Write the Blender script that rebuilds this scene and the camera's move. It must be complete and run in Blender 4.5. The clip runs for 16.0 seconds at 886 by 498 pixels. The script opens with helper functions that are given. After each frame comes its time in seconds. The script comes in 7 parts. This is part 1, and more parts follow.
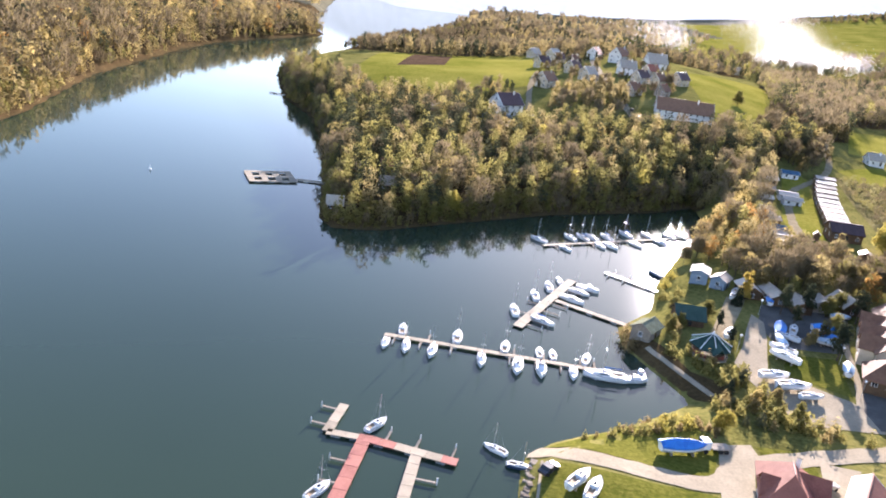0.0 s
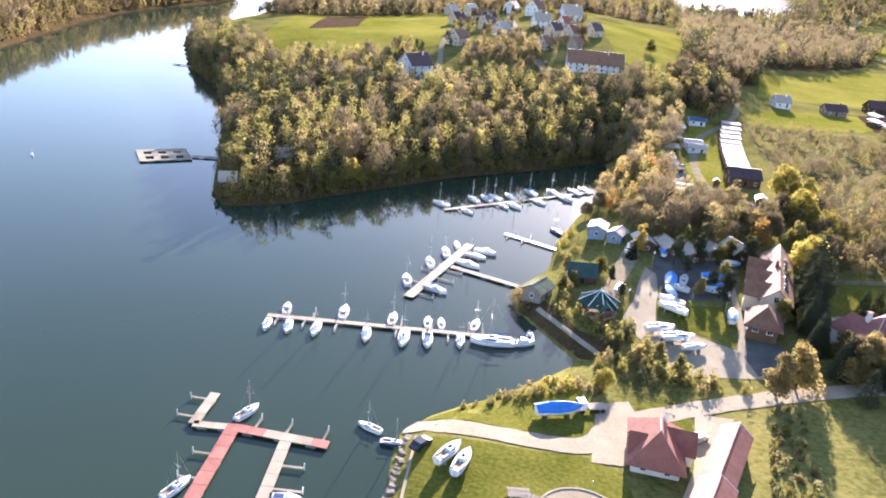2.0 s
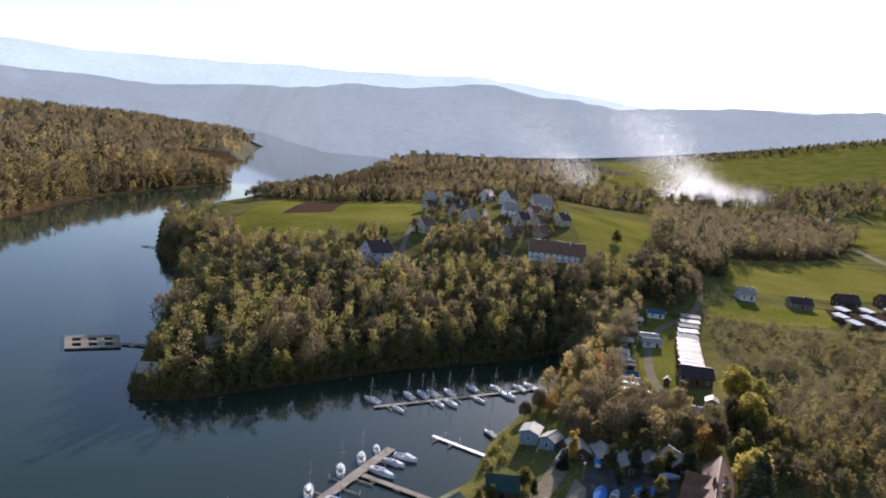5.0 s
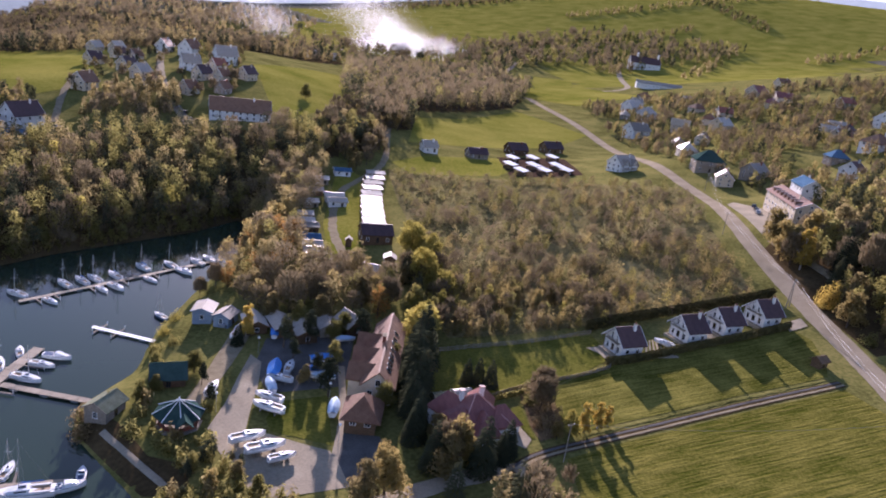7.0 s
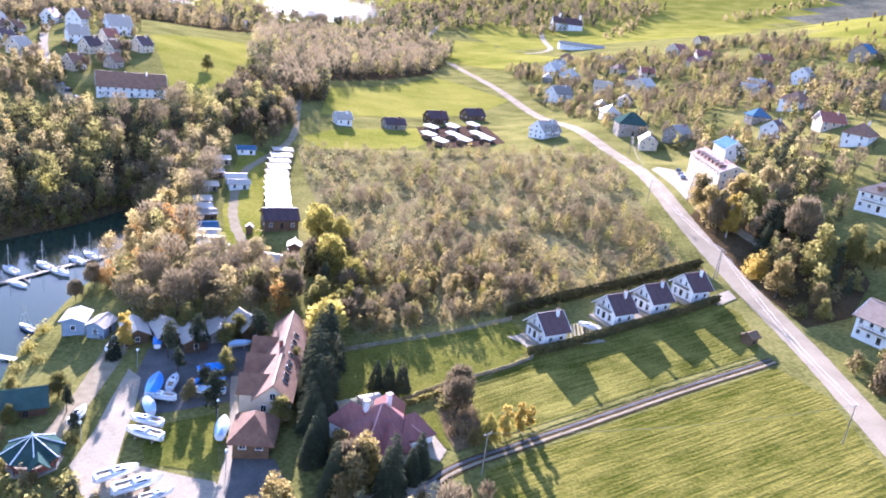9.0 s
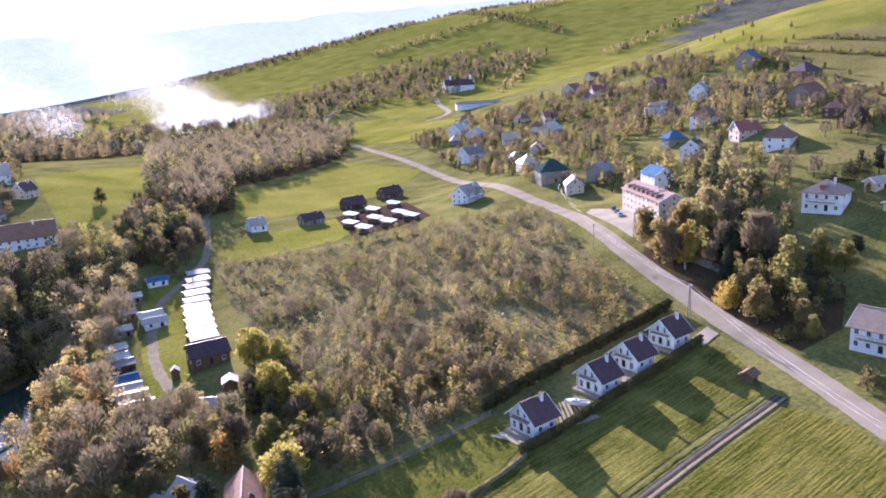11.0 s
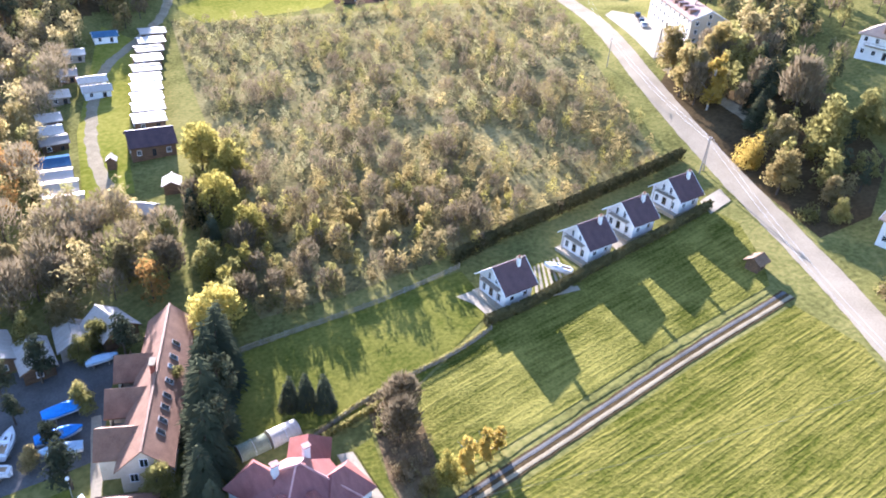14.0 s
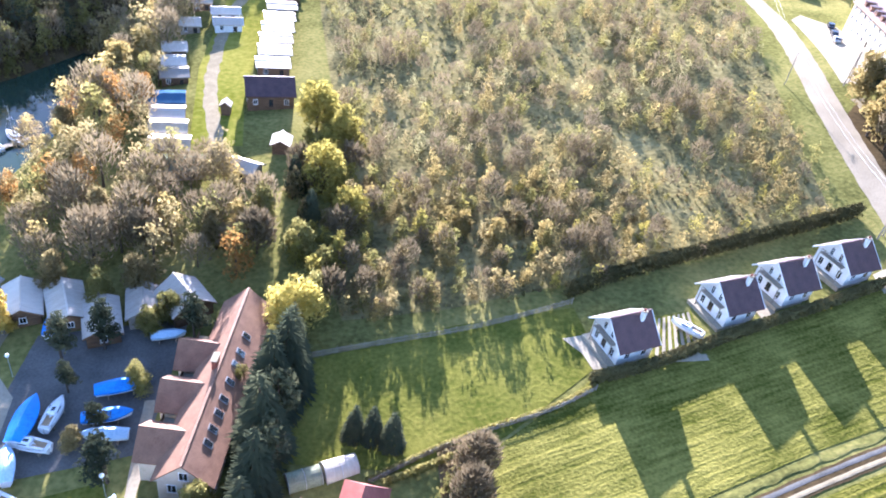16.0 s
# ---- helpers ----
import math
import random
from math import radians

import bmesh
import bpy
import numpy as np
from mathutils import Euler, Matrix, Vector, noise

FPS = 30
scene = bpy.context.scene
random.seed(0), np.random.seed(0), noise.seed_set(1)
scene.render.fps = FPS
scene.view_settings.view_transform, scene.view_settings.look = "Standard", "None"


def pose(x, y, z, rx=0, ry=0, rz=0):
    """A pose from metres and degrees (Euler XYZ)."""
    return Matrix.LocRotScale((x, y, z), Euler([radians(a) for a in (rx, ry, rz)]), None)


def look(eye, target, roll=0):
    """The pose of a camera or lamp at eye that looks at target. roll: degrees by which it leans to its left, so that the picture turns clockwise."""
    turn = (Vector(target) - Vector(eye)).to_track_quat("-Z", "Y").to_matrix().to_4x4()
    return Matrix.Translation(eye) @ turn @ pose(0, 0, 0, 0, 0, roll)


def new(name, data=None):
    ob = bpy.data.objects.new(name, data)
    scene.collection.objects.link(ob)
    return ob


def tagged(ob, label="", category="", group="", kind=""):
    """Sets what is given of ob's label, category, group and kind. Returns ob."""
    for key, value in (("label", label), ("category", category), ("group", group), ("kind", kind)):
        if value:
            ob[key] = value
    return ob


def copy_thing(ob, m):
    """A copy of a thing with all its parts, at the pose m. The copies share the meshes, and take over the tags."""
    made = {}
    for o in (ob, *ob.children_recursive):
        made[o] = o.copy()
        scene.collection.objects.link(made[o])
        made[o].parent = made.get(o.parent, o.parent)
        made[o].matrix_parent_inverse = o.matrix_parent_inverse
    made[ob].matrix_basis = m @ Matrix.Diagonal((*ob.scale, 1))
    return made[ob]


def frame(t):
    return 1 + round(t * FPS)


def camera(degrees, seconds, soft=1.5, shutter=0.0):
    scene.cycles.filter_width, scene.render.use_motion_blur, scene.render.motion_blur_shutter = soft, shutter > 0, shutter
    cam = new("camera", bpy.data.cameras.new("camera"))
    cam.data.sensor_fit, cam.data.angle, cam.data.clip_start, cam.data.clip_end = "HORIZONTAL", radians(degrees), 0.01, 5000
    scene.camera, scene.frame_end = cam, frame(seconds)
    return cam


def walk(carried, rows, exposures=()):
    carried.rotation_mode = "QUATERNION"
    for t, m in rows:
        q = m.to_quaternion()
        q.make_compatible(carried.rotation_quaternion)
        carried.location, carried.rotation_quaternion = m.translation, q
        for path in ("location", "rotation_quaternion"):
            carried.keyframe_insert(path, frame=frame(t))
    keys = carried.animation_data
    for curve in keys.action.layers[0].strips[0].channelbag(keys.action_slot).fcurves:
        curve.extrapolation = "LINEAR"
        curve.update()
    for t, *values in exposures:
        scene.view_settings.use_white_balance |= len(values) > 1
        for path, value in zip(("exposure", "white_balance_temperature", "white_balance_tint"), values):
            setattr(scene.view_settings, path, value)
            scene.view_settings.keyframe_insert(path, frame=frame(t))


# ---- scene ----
cam = camera(60.88, 16.0, 1.9)
PATH = [
    (0.0, look((-15.60, -9.62, 77.11), (-32.94, 83.01, 43.67), 7.81)),
    (0.5, look((-12.56, -7.86, 77.73), (-21.68, 85.08, 41.98), 5.99)),
    (1.0, look((-10.72, -6.05, 77.82), (-23.65, 84.43, 37.25), 6.95)),
    (1.5, look((-4.46, -3.89, 80.29), (-29.73, 84.38, 40.67), 6.62)),
    (2.0, look((-1.59, -2.33, 79.64), (-11.56, 89.80, 42.05), 5.66)),
    (2.5, look((0.02, 0.01, 79.96), (-0.22, 93.05, 43.32), 8.01)),
    (3.0, look((2.72, 2.79, 80.82), (-4.50, 94.32, 41.20), 7.87)),
    (3.5, look((6.74, 6.10, 82.56), (-9.46, 97.45, 45.22), 4.31)),
    (3.7, look((8.65, 6.37, 82.05), (-7.30, 100.23, 51.47), 4.94)),
    (5.8, look((22.30, 15.25, 86.01), (16.94, 114.11, 71.95), 6.91)),
    (6.0, look((23.65, 15.93, 86.07), (24.08, 114.50, 69.22), 6.86)),
    (6.5, look((26.37, 18.96, 87.11), (42.47, 114.90, 63.93), 5.81)),
    (7.0, look((28.47, 21.84, 87.73), (54.34, 113.78, 58.11), 8.34)),
    (7.5, look((32.35, 24.44, 87.81), (69.66, 111.05, 54.56), 11.11)),
    (8.0, look((33.87, 29.71, 88.16), (82.13, 109.76, 52.62), 8.59)),
    (8.5, look((34.06, 34.88, 86.82), (78.27, 119.17, 56.15), 7.29)),
    (9.0, look((39.98, 37.90, 87.65), (74.24, 125.99, 55.00), 7.42)),
    (9.2, look((40.51, 40.17, 88.52), (78.26, 126.99, 56.31), 7.73)),
    (11.3, look((47.21, 60.88, 87.07), (91.81, 147.33, 63.89), -4.59)),
    (11.5, look((49.23, 62.44, 87.35), (95.78, 147.72, 63.66), -4.70)),
    (12.0, look((50.87, 66.65, 88.21), (101.94, 148.23, 61.05), -2.33)),
    (12.5, look((52.22, 69.96, 86.87), (104.31, 147.09, 50.30), -3.55)),
    (13.0, look((55.27, 76.35, 90.72), (98.79, 149.71, 38.51), 1.74)),
    (13.5, look((56.84, 81.02, 91.73), (97.43, 152.47, 34.73), 3.35)),
    (14.0, look((60.28, 84.32, 92.36), (99.69, 159.67, 39.74), 4.23)),
    (14.5, look((61.57, 89.60, 92.76), (99.59, 165.40, 39.75), 8.51)),
    (15.0, look((63.95, 93.90, 93.18), (101.37, 169.23, 39.11), 7.12)),
    (15.5, look((65.78, 98.17, 92.52), (99.99, 176.37, 40.42), 5.71)),
    (16.0, look((66.46, 104.41, 92.22), (92.19, 180.81, 33.06), 10.03)),
]
EXPOSURES = [(0.0, 2.25, 6000, 25), (3.7, 2.6, 5900, 28), (4.5, 1.5, 5850, 25), (5.8, 0.3, 5800, 22), (6.05, 0.1, 5800, 22), (6.5, 0.0, 5800, 22), (7.0, 1.3, 5700, 38), (7.5, 1.95, 5500, 37), (9.2, 2.75, 5200, 35),
             (11.3, 1.95, 5300, 38), (12.5, 1.95, 5300, 34), (13.0, 2.3, 5350, 27), (14.0, 2.82, 5250, 26), (16.0, 3.0, 5150, 25)]
walk(cam, PATH, EXPOSURES)

# ---- world and sun: a clear, low autumn sun ahead of the camera ----
SUN_EL, SUN_AZ = radians(16.2), radians(6.7)
world = bpy.data.worlds.new("sky")
scene.world = world
world.use_nodes = True
sky = world.node_tree.nodes.new("ShaderNodeTexSky")
sky.sky_type, sky.sun_disc = "NISHITA", False
sky.sun_elevation, sky.sun_rotation = SUN_EL, SUN_AZ
sky.air_density, sky.dust_density, sky.ozone_density = 1.0, 0.3, 1.0
back = world.node_tree.nodes["Background"]
back.inputs["Strength"].default_value = 0.085
world.node_tree.links.new(sky.outputs["Color"], back.inputs["Color"])
sun = new("sun", bpy.data.lights.new("sun", "SUN"))
sun.data.energy, sun.data.angle, sun.data.color = 5.0, radians(0.6), (1.0, 0.90, 0.76)
sun.matrix_world = look((1000 * math.sin(SUN_AZ) * math.cos(SUN_EL), 1000 * math.cos(SUN_AZ) * math.cos(SUN_EL), 1000 * math.sin(SUN_EL)), (0, 0, 0))


# ---- materials ----
def material(name, dark, light, scale=0.5, rough=0.85, gloss=None, bump=0.0, fine=6.0, metal=0.0, vary=0.0, leafy=0.0, mid=None, coords="Object", stretch=(1, 1, 1), spread=(0.3, 0.7)):
    """A procedural surface: two tones mixed by a coarse and a fine noise, with relief; vary: tone shift from object to object;
    leafy: share of light that passes through."""
    m = bpy.data.materials.new(name)
    m.use_nodes = True
    nt = m.node_tree
    n, l = nt.nodes, nt.links
    bsdf = n["Principled BSDF"]
    tc, mp = n.new("ShaderNodeTexCoord"), n.new("ShaderNodeMapping")
    mp.inputs["Scale"].default_value = stretch
    l.new(tc.outputs[coords], mp.inputs["Vector"])
    a, b = n.new("ShaderNodeTexNoise"), n.new("ShaderNodeTexNoise")
    a.inputs["Scale"].default_value, a.inputs["Detail"].default_value = scale, 4
    b.inputs["Scale"].default_value, b.inputs["Detail"].default_value = scale * fine, 3
    for t in (a, b):
        l.new(mp.outputs["Vector"], t.inputs["Vector"])
    mix = n.new("ShaderNodeMix")
    mix.inputs["Factor"].default_value = 0.45
    l.new(a.outputs["Fac"], mix.inputs["A"]), l.new(b.outputs["Fac"], mix.inputs["B"])
    fac = mix.outputs["Result"]
    if vary:
        info, ma = n.new("ShaderNodeObjectInfo"), n.new("ShaderNodeMath")
        ma.operation = "MULTIPLY_ADD"
        ma.inputs[1].default_value, ma.inputs[2].default_value = vary, -vary / 2
        ad = n.new("ShaderNodeMath")
        l.new(info.outputs["Random"], ma.inputs[0]), l.new(ma.outputs[0], ad.inputs[0]), l.new(fac, ad.inputs[1])
        fac = ad.outputs[0]
    ramp = n.new("ShaderNodeValToRGB")
    ramp.color_ramp.elements[0].position, ramp.color_ramp.elements[1].position = spread
    ramp.color_ramp.elements[0].color, ramp.color_ramp.elements[1].color = (*dark, 1), (*light, 1)
    if mid:
        ramp.color_ramp.elements.new(sum(spread) / 2).color = (*mid, 1)
    l.new(fac, ramp.inputs["Fac"])
    l.new(ramp.outputs["Color"], bsdf.inputs["Base Color"])
    bsdf.inputs["Roughness"].default_value, bsdf.inputs["Metallic"].default_value = rough, metal
    bsdf.inputs["Specular IOR Level"].default_value = (0.4 if rough < 0.7 else 0.2 if rough < 0.88 else 0.0) if gloss is None else gloss
    if bump:
        bp = n.new("ShaderNodeBump")
        bp.inputs["Strength"].default_value, bp.inputs["Distance"].default_value = min(1.0, bump), 0.05 if bump <= 1 else 0.05 * bump
        l.new(b.outputs["Fac"], bp.inputs["Height"]), l.new(bp.outputs["Normal"], bsdf.inputs["Normal"])
    if leafy:
        tr, mx = n.new("ShaderNodeBsdfTranslucent"), n.new("ShaderNodeMixShader")
        mx.inputs[0].default_value = leafy
        l.new(ramp.outputs["Color"], tr.inputs["Color"])
        l.new(bsdf.outputs[0], mx.inputs[1]), l.new(tr.outputs[0], mx.inputs[2])
        l.new(mx.outputs[0], n["Material Output"].inputs["Surface"])
    return m


def field_material(name, dark, light, turn, period, strength, scale=0.08):
    """Grass with mowing lines that run along one direction."""
    m = material(name, dark, light, scale=scale, rough=0.9, bump=3.0, fine=17.0, spread=(0.34, 0.66))
    n, l = m.node_tree.nodes, m.node_tree.links
    tc, mp, wv = n.new("ShaderNodeTexCoord"), n.new("ShaderNodeMapping"), n.new("ShaderNodeTexNoise")
    mp.vector_type = "TEXTURE"
    mp.inputs["Rotation"].default_value, mp.inputs["Scale"].default_value = (0, 0, radians(turn)), (45 * period, period, 1)
    wv.inputs["Scale"].default_value, wv.inputs["Detail"].default_value = 1.0, 3.0
    l.new(tc.outputs["Object"], mp.inputs["Vector"]), l.new(mp.outputs["Vector"], wv.inputs["Vector"])
    ramp = next(x for x in n if x.bl_idname == "ShaderNodeValToRGB")
    old = ramp.inputs["Fac"].links[0].from_socket
    ma = n.new("ShaderNodeMath")
    ma.operation = "MULTIPLY_ADD"
    ma.inputs[1].default_value = strength
    ad = n.new("ShaderNodeMath")
    ad.operation = "SUBTRACT"
    ad.inputs[1].default_value = strength / 2
    bp = next(x for x in n if x.bl_idname == "ShaderNodeBump")
    bp.inputs["Distance"].default_value = 0.35
    l.new(ad.outputs[0], bp.inputs["Height"])
    l.new(wv.outputs["Fac"], ma.inputs[0]), l.new(old, ma.inputs[2]), l.new(ma.outputs[0], ad.inputs[0]), l.new(ad.outputs[0], ramp.inputs["Fac"])
    return m


def glass_material(name, tint):
    m = bpy.data.materials.new(name)
    m.use_nodes = True
    b = m.node_tree.nodes["Principled BSDF"]
    b.inputs["Base Color"].default_value = (*tint, 1)
    b.inputs["Roughness"].default_value, b.inputs["Specular IOR Level"].default_value = 0.06, 0.8
    return m


def water_material():
    m = bpy.data.materials.new("lake_water")
    m.use_nodes = True
    n, l = m.node_tree.nodes, m.node_tree.links
    b = n["Principled BSDF"]
    b.inputs["Roughness"].default_value, b.inputs["IOR"].default_value = 0.05, 1.333
    tc = n.new("ShaderNodeTexCoord")
    big, small, ramp = n.new("ShaderNodeTexNoise"), n.new("ShaderNodeTexNoise"), n.new("ShaderNodeValToRGB")
    big.inputs["Scale"].default_value, big.inputs["Detail"].default_value = 0.012, 3
    small.inputs["Scale"].default_value, small.inputs["Detail"].default_value = 0.45, 4
    ramp.color_ramp.elements[0].color, ramp.color_ramp.elements[1].color = (0.016, 0.029, 0.018, 1), (0.027, 0.045, 0.029, 1)
    l.new(tc.outputs["Object"], big.inputs["Vector"]), l.new(tc.outputs["Object"], small.inputs["Vector"])
    l.new(big.outputs["Fac"], ramp.inputs["Fac"]), l.new(ramp.outputs["Color"], b.inputs["Base Color"])
    bp = n.new("ShaderNodeBump")
    bp.inputs["Strength"].default_value, bp.inputs["Distance"].default_value = 0.12, 0.05
    l.new(small.outputs["Fac"], bp.inputs["Height"]), l.new(bp.outputs["Normal"], b.inputs["Normal"])
    return m


WATER = water_material()
DRY = material("dry_meadow", (0.0675, 0.0588, 0.0252), (0.252, 0.2117, 0.0945), scale=0.12, rough=0.95, bump=4.0, fine=9, mid=(0.171, 0.1426, 0.0585), spread=(0.34, 0.66))
GRASS = material("rough_grass", (0.0721, 0.07, 0.0207), (0.2385, 0.2022, 0.069), scale=0.06, rough=0.95, bump=3.0, fine=18, spread=(0.34, 0.66), mid=(0.1505, 0.1409, 0.0414))
FLOOR = material("leaf_litter", (0.035, 0.026, 0.014), (0.11, 0.075, 0.035), scale=0.1, rough=1.0, bump=1.0, fine=12)
# far_forest tones are paled to take in some distance haze
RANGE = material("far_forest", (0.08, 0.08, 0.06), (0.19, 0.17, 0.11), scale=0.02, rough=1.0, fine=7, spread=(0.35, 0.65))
MEADOW = material("meadow_grass", (0.1166, 0.1254, 0.0161), (0.2809, 0.2449, 0.0552), scale=0.03, rough=0.95, bump=3.0, fine=26, spread=(0.34, 0.66))
LAWN = material("lawn_grass", (0.0604, 0.0716, 0.0109), (0.1716, 0.1556, 0.0328), scale=0.09, rough=0.95, bump=2.5, fine=16, spread=(0.34, 0.66))
MOWN = field_material("mown_field", (0.0547, 0.0618, 0.0083), (0.1823, 0.1571, 0.0352), 9, 0.62, 0.62, 0.1)
MOWN2 = field_material("mown_lawn", (0.0547, 0.0595, 0.0098), (0.204, 0.18, 0.0425), 11, 0.7, 0.5, 0.12)
PASTURE = material("dry_hill_pasture", (0.115, 0.098, 0.030), (0.270, 0.225, 0.085), scale=0.03, rough=0.95, bump=3.0, fine=24, spread=(0.34, 0.66), mid=(0.19, 0.162, 0.052))
ASPHALT = material("dark_yard_asphalt", (0.075, 0.072, 0.066), (0.155, 0.146, 0.132), scale=0.25, rough=0.92, bump=0.5, fine=12)
PLOUGH = material("ploughed_soil", (0.05, 0.032, 0.02), (0.12, 0.08, 0.05), scale=0.2, rough=1.0, bump=1.0)
ROAD = material("worn_asphalt", (0.205, 0.168, 0.115), (0.365, 0.304, 0.213), scale=0.12, rough=0.9, bump=0.4, fine=30)
CONCRETE = material("yard_concrete", (0.235, 0.198, 0.14), (0.41, 0.35, 0.255), scale=0.15, rough=0.9, bump=0.4, fine=14)
GRAVEL = material("pale_gravel", (0.18, 0.146, 0.092), (0.34, 0.285, 0.185), scale=0.5, rough=1.0, bump=0.8, fine=10)
# ---- the lie of the land ----
# the lake's outline, from the south-east shore round the cove, the wooded headland, the upper lake and the far bank
SHORE = ((-20, -400), (-15, -60), (-15, 40), (-16, 81), (-18, 105), (-13, 113), (-1, 123), (10, 135), (14, 140), (5, 153), (-1, 162),
         (-2, 172), (7, 188), (9, 210), (17, 240), (25, 263), (31, 290), (28, 316), (12, 296), (-28, 264), (-62, 227), (-78, 209),
         (-91, 203), (-98, 209), (-118, 262), (-140, 316), (-167, 368), (-198, 405), (-245, 495), (-260, 600), (-285, 800),
         (-290, 950), (-294, 1180), (-296, 1367), (-345, 1650), (-400, 2020), (-540, 2010), (-680, 2120), (-801, 2316), (-990, 2805), (-1355, 3320), (-2150, 4300), (-2400, 4200), (-1197, 2692), (-700, 1760), (-505, 1228), (-500, 1060),
         (-345, 835), (-358, 610), (-345, 530), (-305, 375), (-258, 265), (-250, 220), (-270, 120), (-320, -100), (-320, -400))
# hills and knolls: centre, spread along x and y, height
HILLS = ((172, 170, 45, 60, -0.9), (250, 200, 60, 60, -2.0), (205, 262, 45, 45, -0.7), (300, 320, 80, 80, 25.4), (30, 480, 75, 80, 11.9), (-80, 440, 60, 60, 8.5), (20, 620, 90, 110, 20.7), (140, 200, 60, 60, 0.5), (250, 440, 90, 80, -9.2), (-180, 540, 70, 80, 8.1), (250, 60, 120, 90, 4.6), (120, 400, 60, 60, 0.3), (60, 300, 50, 60, 0.3), (350, 750, 220, 220, -13.2), (-20, 800, 150, 150, 15.1), (200, 1300, 400, 400, 4.1), (650, 1050, 250, 250, -7.7), (150, -50, 150, 120, 2.2), (350, 200, 90, 110, 24.4), (40, 140, 45, 60, -4.7), (275, 315, 45, 45, -19.9), (42, 410, 30, 30, 3.8), (-200, 780, 70, 110, -8.8), (-230, 1000, 120, 160, -7.8))
FAR_HILLS = ((1000, 2300, 700, 480, 98), (1500, 1900, 600, 650, 150), (800, 480, 270, 260, 105), (-620, 700, 200, 300, 14), (-700, 300, 260, 260, 24), (-1050, 1500, 330, 260, 34), (2600, 900, 900, 800, 230))


def shore_distance(x, y):
    """Metres from the shore, positive on land, negative on the lake."""
    x, y = np.asarray(x, float), np.asarray(y, float)
    best, inside = np.full(x.shape, 1e9), np.zeros(x.shape, bool)
    for (ax, ay), (bx, by) in zip(SHORE, SHORE[1:] + SHORE[:1]):
        ex, ey = bx - ax, by - ay
        s = np.clip(((x - ax) * ex + (y - ay) * ey) / (ex * ex + ey * ey), 0, 1)
        best = np.minimum(best, np.hypot(x - ax - s * ex, y - ay - s * ey))
        crosses = (ay > y) != (by > y)
        inside ^= crosses & (x < ex * (y - ay) / (ey if ey else 1e-9) + ax)
    return np.where(inside, -best, best)


def height(x, y):
    """The ground's height: a bank at the shore, gentle knolls, far ranges."""
    x, y = np.asarray(x, float), np.asarray(y, float)
    d = shore_distance(x, y)
    h = 3.0 + 0 * x
    for cx, cy, sx, sy, up in HILLS + FAR_HILLS:
        h = h + up * np.exp(-0.5 * (((x - cx) / sx) ** 2 + ((y - cy) / sy) ** 2))
    bank = 1.6 * np.clip(d / 4, 0, 1) + (h - 1.6) * (1 - np.exp(-np.clip(d - 2, 0, None) / 14))
    return np.where(d < 0, np.maximum(d * 0.35, -4.0), np.maximum(bank, 0.1))


def spaced(lo, hi, step, growth, end):
    """Even steps from lo to hi, then ever wider ones out to end on both sides."""
    mid = list(np.arange(lo, hi + 0.01, step))
    up, down, s = [mid[-1]], [mid[0]], step
    while up[-1] < end or down[-1] > -end:
        s *= growth
        if up[-1] < end:
            up.append(min(end, up[-1] + s))
        if down[-1] > -end:
            down.append(max(-end, down[-1] - s))
    return np.array(down[:0:-1] + mid + up[1:])


def mesh_from(name, verts, faces, mats, index=None, smooth=False):
    me = bpy.data.meshes.new(name)
    me.from_pydata(verts, [], faces)
    for m in mats:
        me.materials.append(m)
    if index is not None:
        me.polygons.foreach_set("material_index", index)
    if smooth:
        me.polygons.foreach_set("use_smooth", [True] * len(me.polygons))
    me.update()
    return me


def inside(x, y, poly):
    """Whether points lie in a polygon."""
    x, y = np.asarray(x, float), np.asarray(y, float)
    hit = np.zeros(x.shape, bool)
    for (ax, ay), (bx, by) in zip(poly, poly[1:] + poly[:1]):
        hit ^= ((ay > y) != (by > y)) & (x < (bx - ax) * (y - ay) / ((by - ay) or 1e-9) + ax)
    return hit


# land covers on the one sheet of ground
WOODS_HEADLAND = ((-96, 207), (-78, 212), (-62, 230), (-28, 267), (12, 299), (28, 319), (40, 335), (75, 385), (95, 400), (92, 440), (60, 405), (34, 396), (-8, 388), (-46, 372),
                  (-90, 378), (-145, 392), (-185, 440), (-240, 500), (-198, 410), (-167, 372), (-140, 320), (-118, 266))
WOODS_BANK = ((-330, -400), (-322, -100), (-272, 120), (-252, 220), (-262, 268), (-308, 378), (-349, 530), (-362, 612), (-350, 835), (-500, 1062), (-500, 1230), (-720, 1720), (-1500, 3000), (-3500, 3000), (-3500, -400))
WOODS_NORTH = ((-255, 600), (-200, 620), (-110, 700), (-20, 720), (60, 770), (130, 900), (60, 1150), (-150, 1400), (-370, 1400), (-288, 950), (-283, 800))
WOODS_VALE = ((88, 440), (125, 470), (140, 545), (250, 660), (330, 830), (330, 1000), (150, 930), (100, 650), (85, 500))
FAR_FIELDS = (((200, 1500), (500, 1300), (1300, 1500), (1500, 2200), (700, 2100), (100, 1900)), ((420, 900), (800, 950), (1500, 1400), (1800, 2300), (1000, 2300), (500, 1500)), ((420, 330), (560, 330), (900, 420), (1200, 900), (800, 900), (560, 560)),
              ((60, 1150), (300, 1050), (420, 1500), (100, 1600)))

def on_headland(x, y):
    """North of the cove's line, west of its head."""
    return (y > 196 + 0.95 * (x + 91)) & (x < 32) & (x > -300)


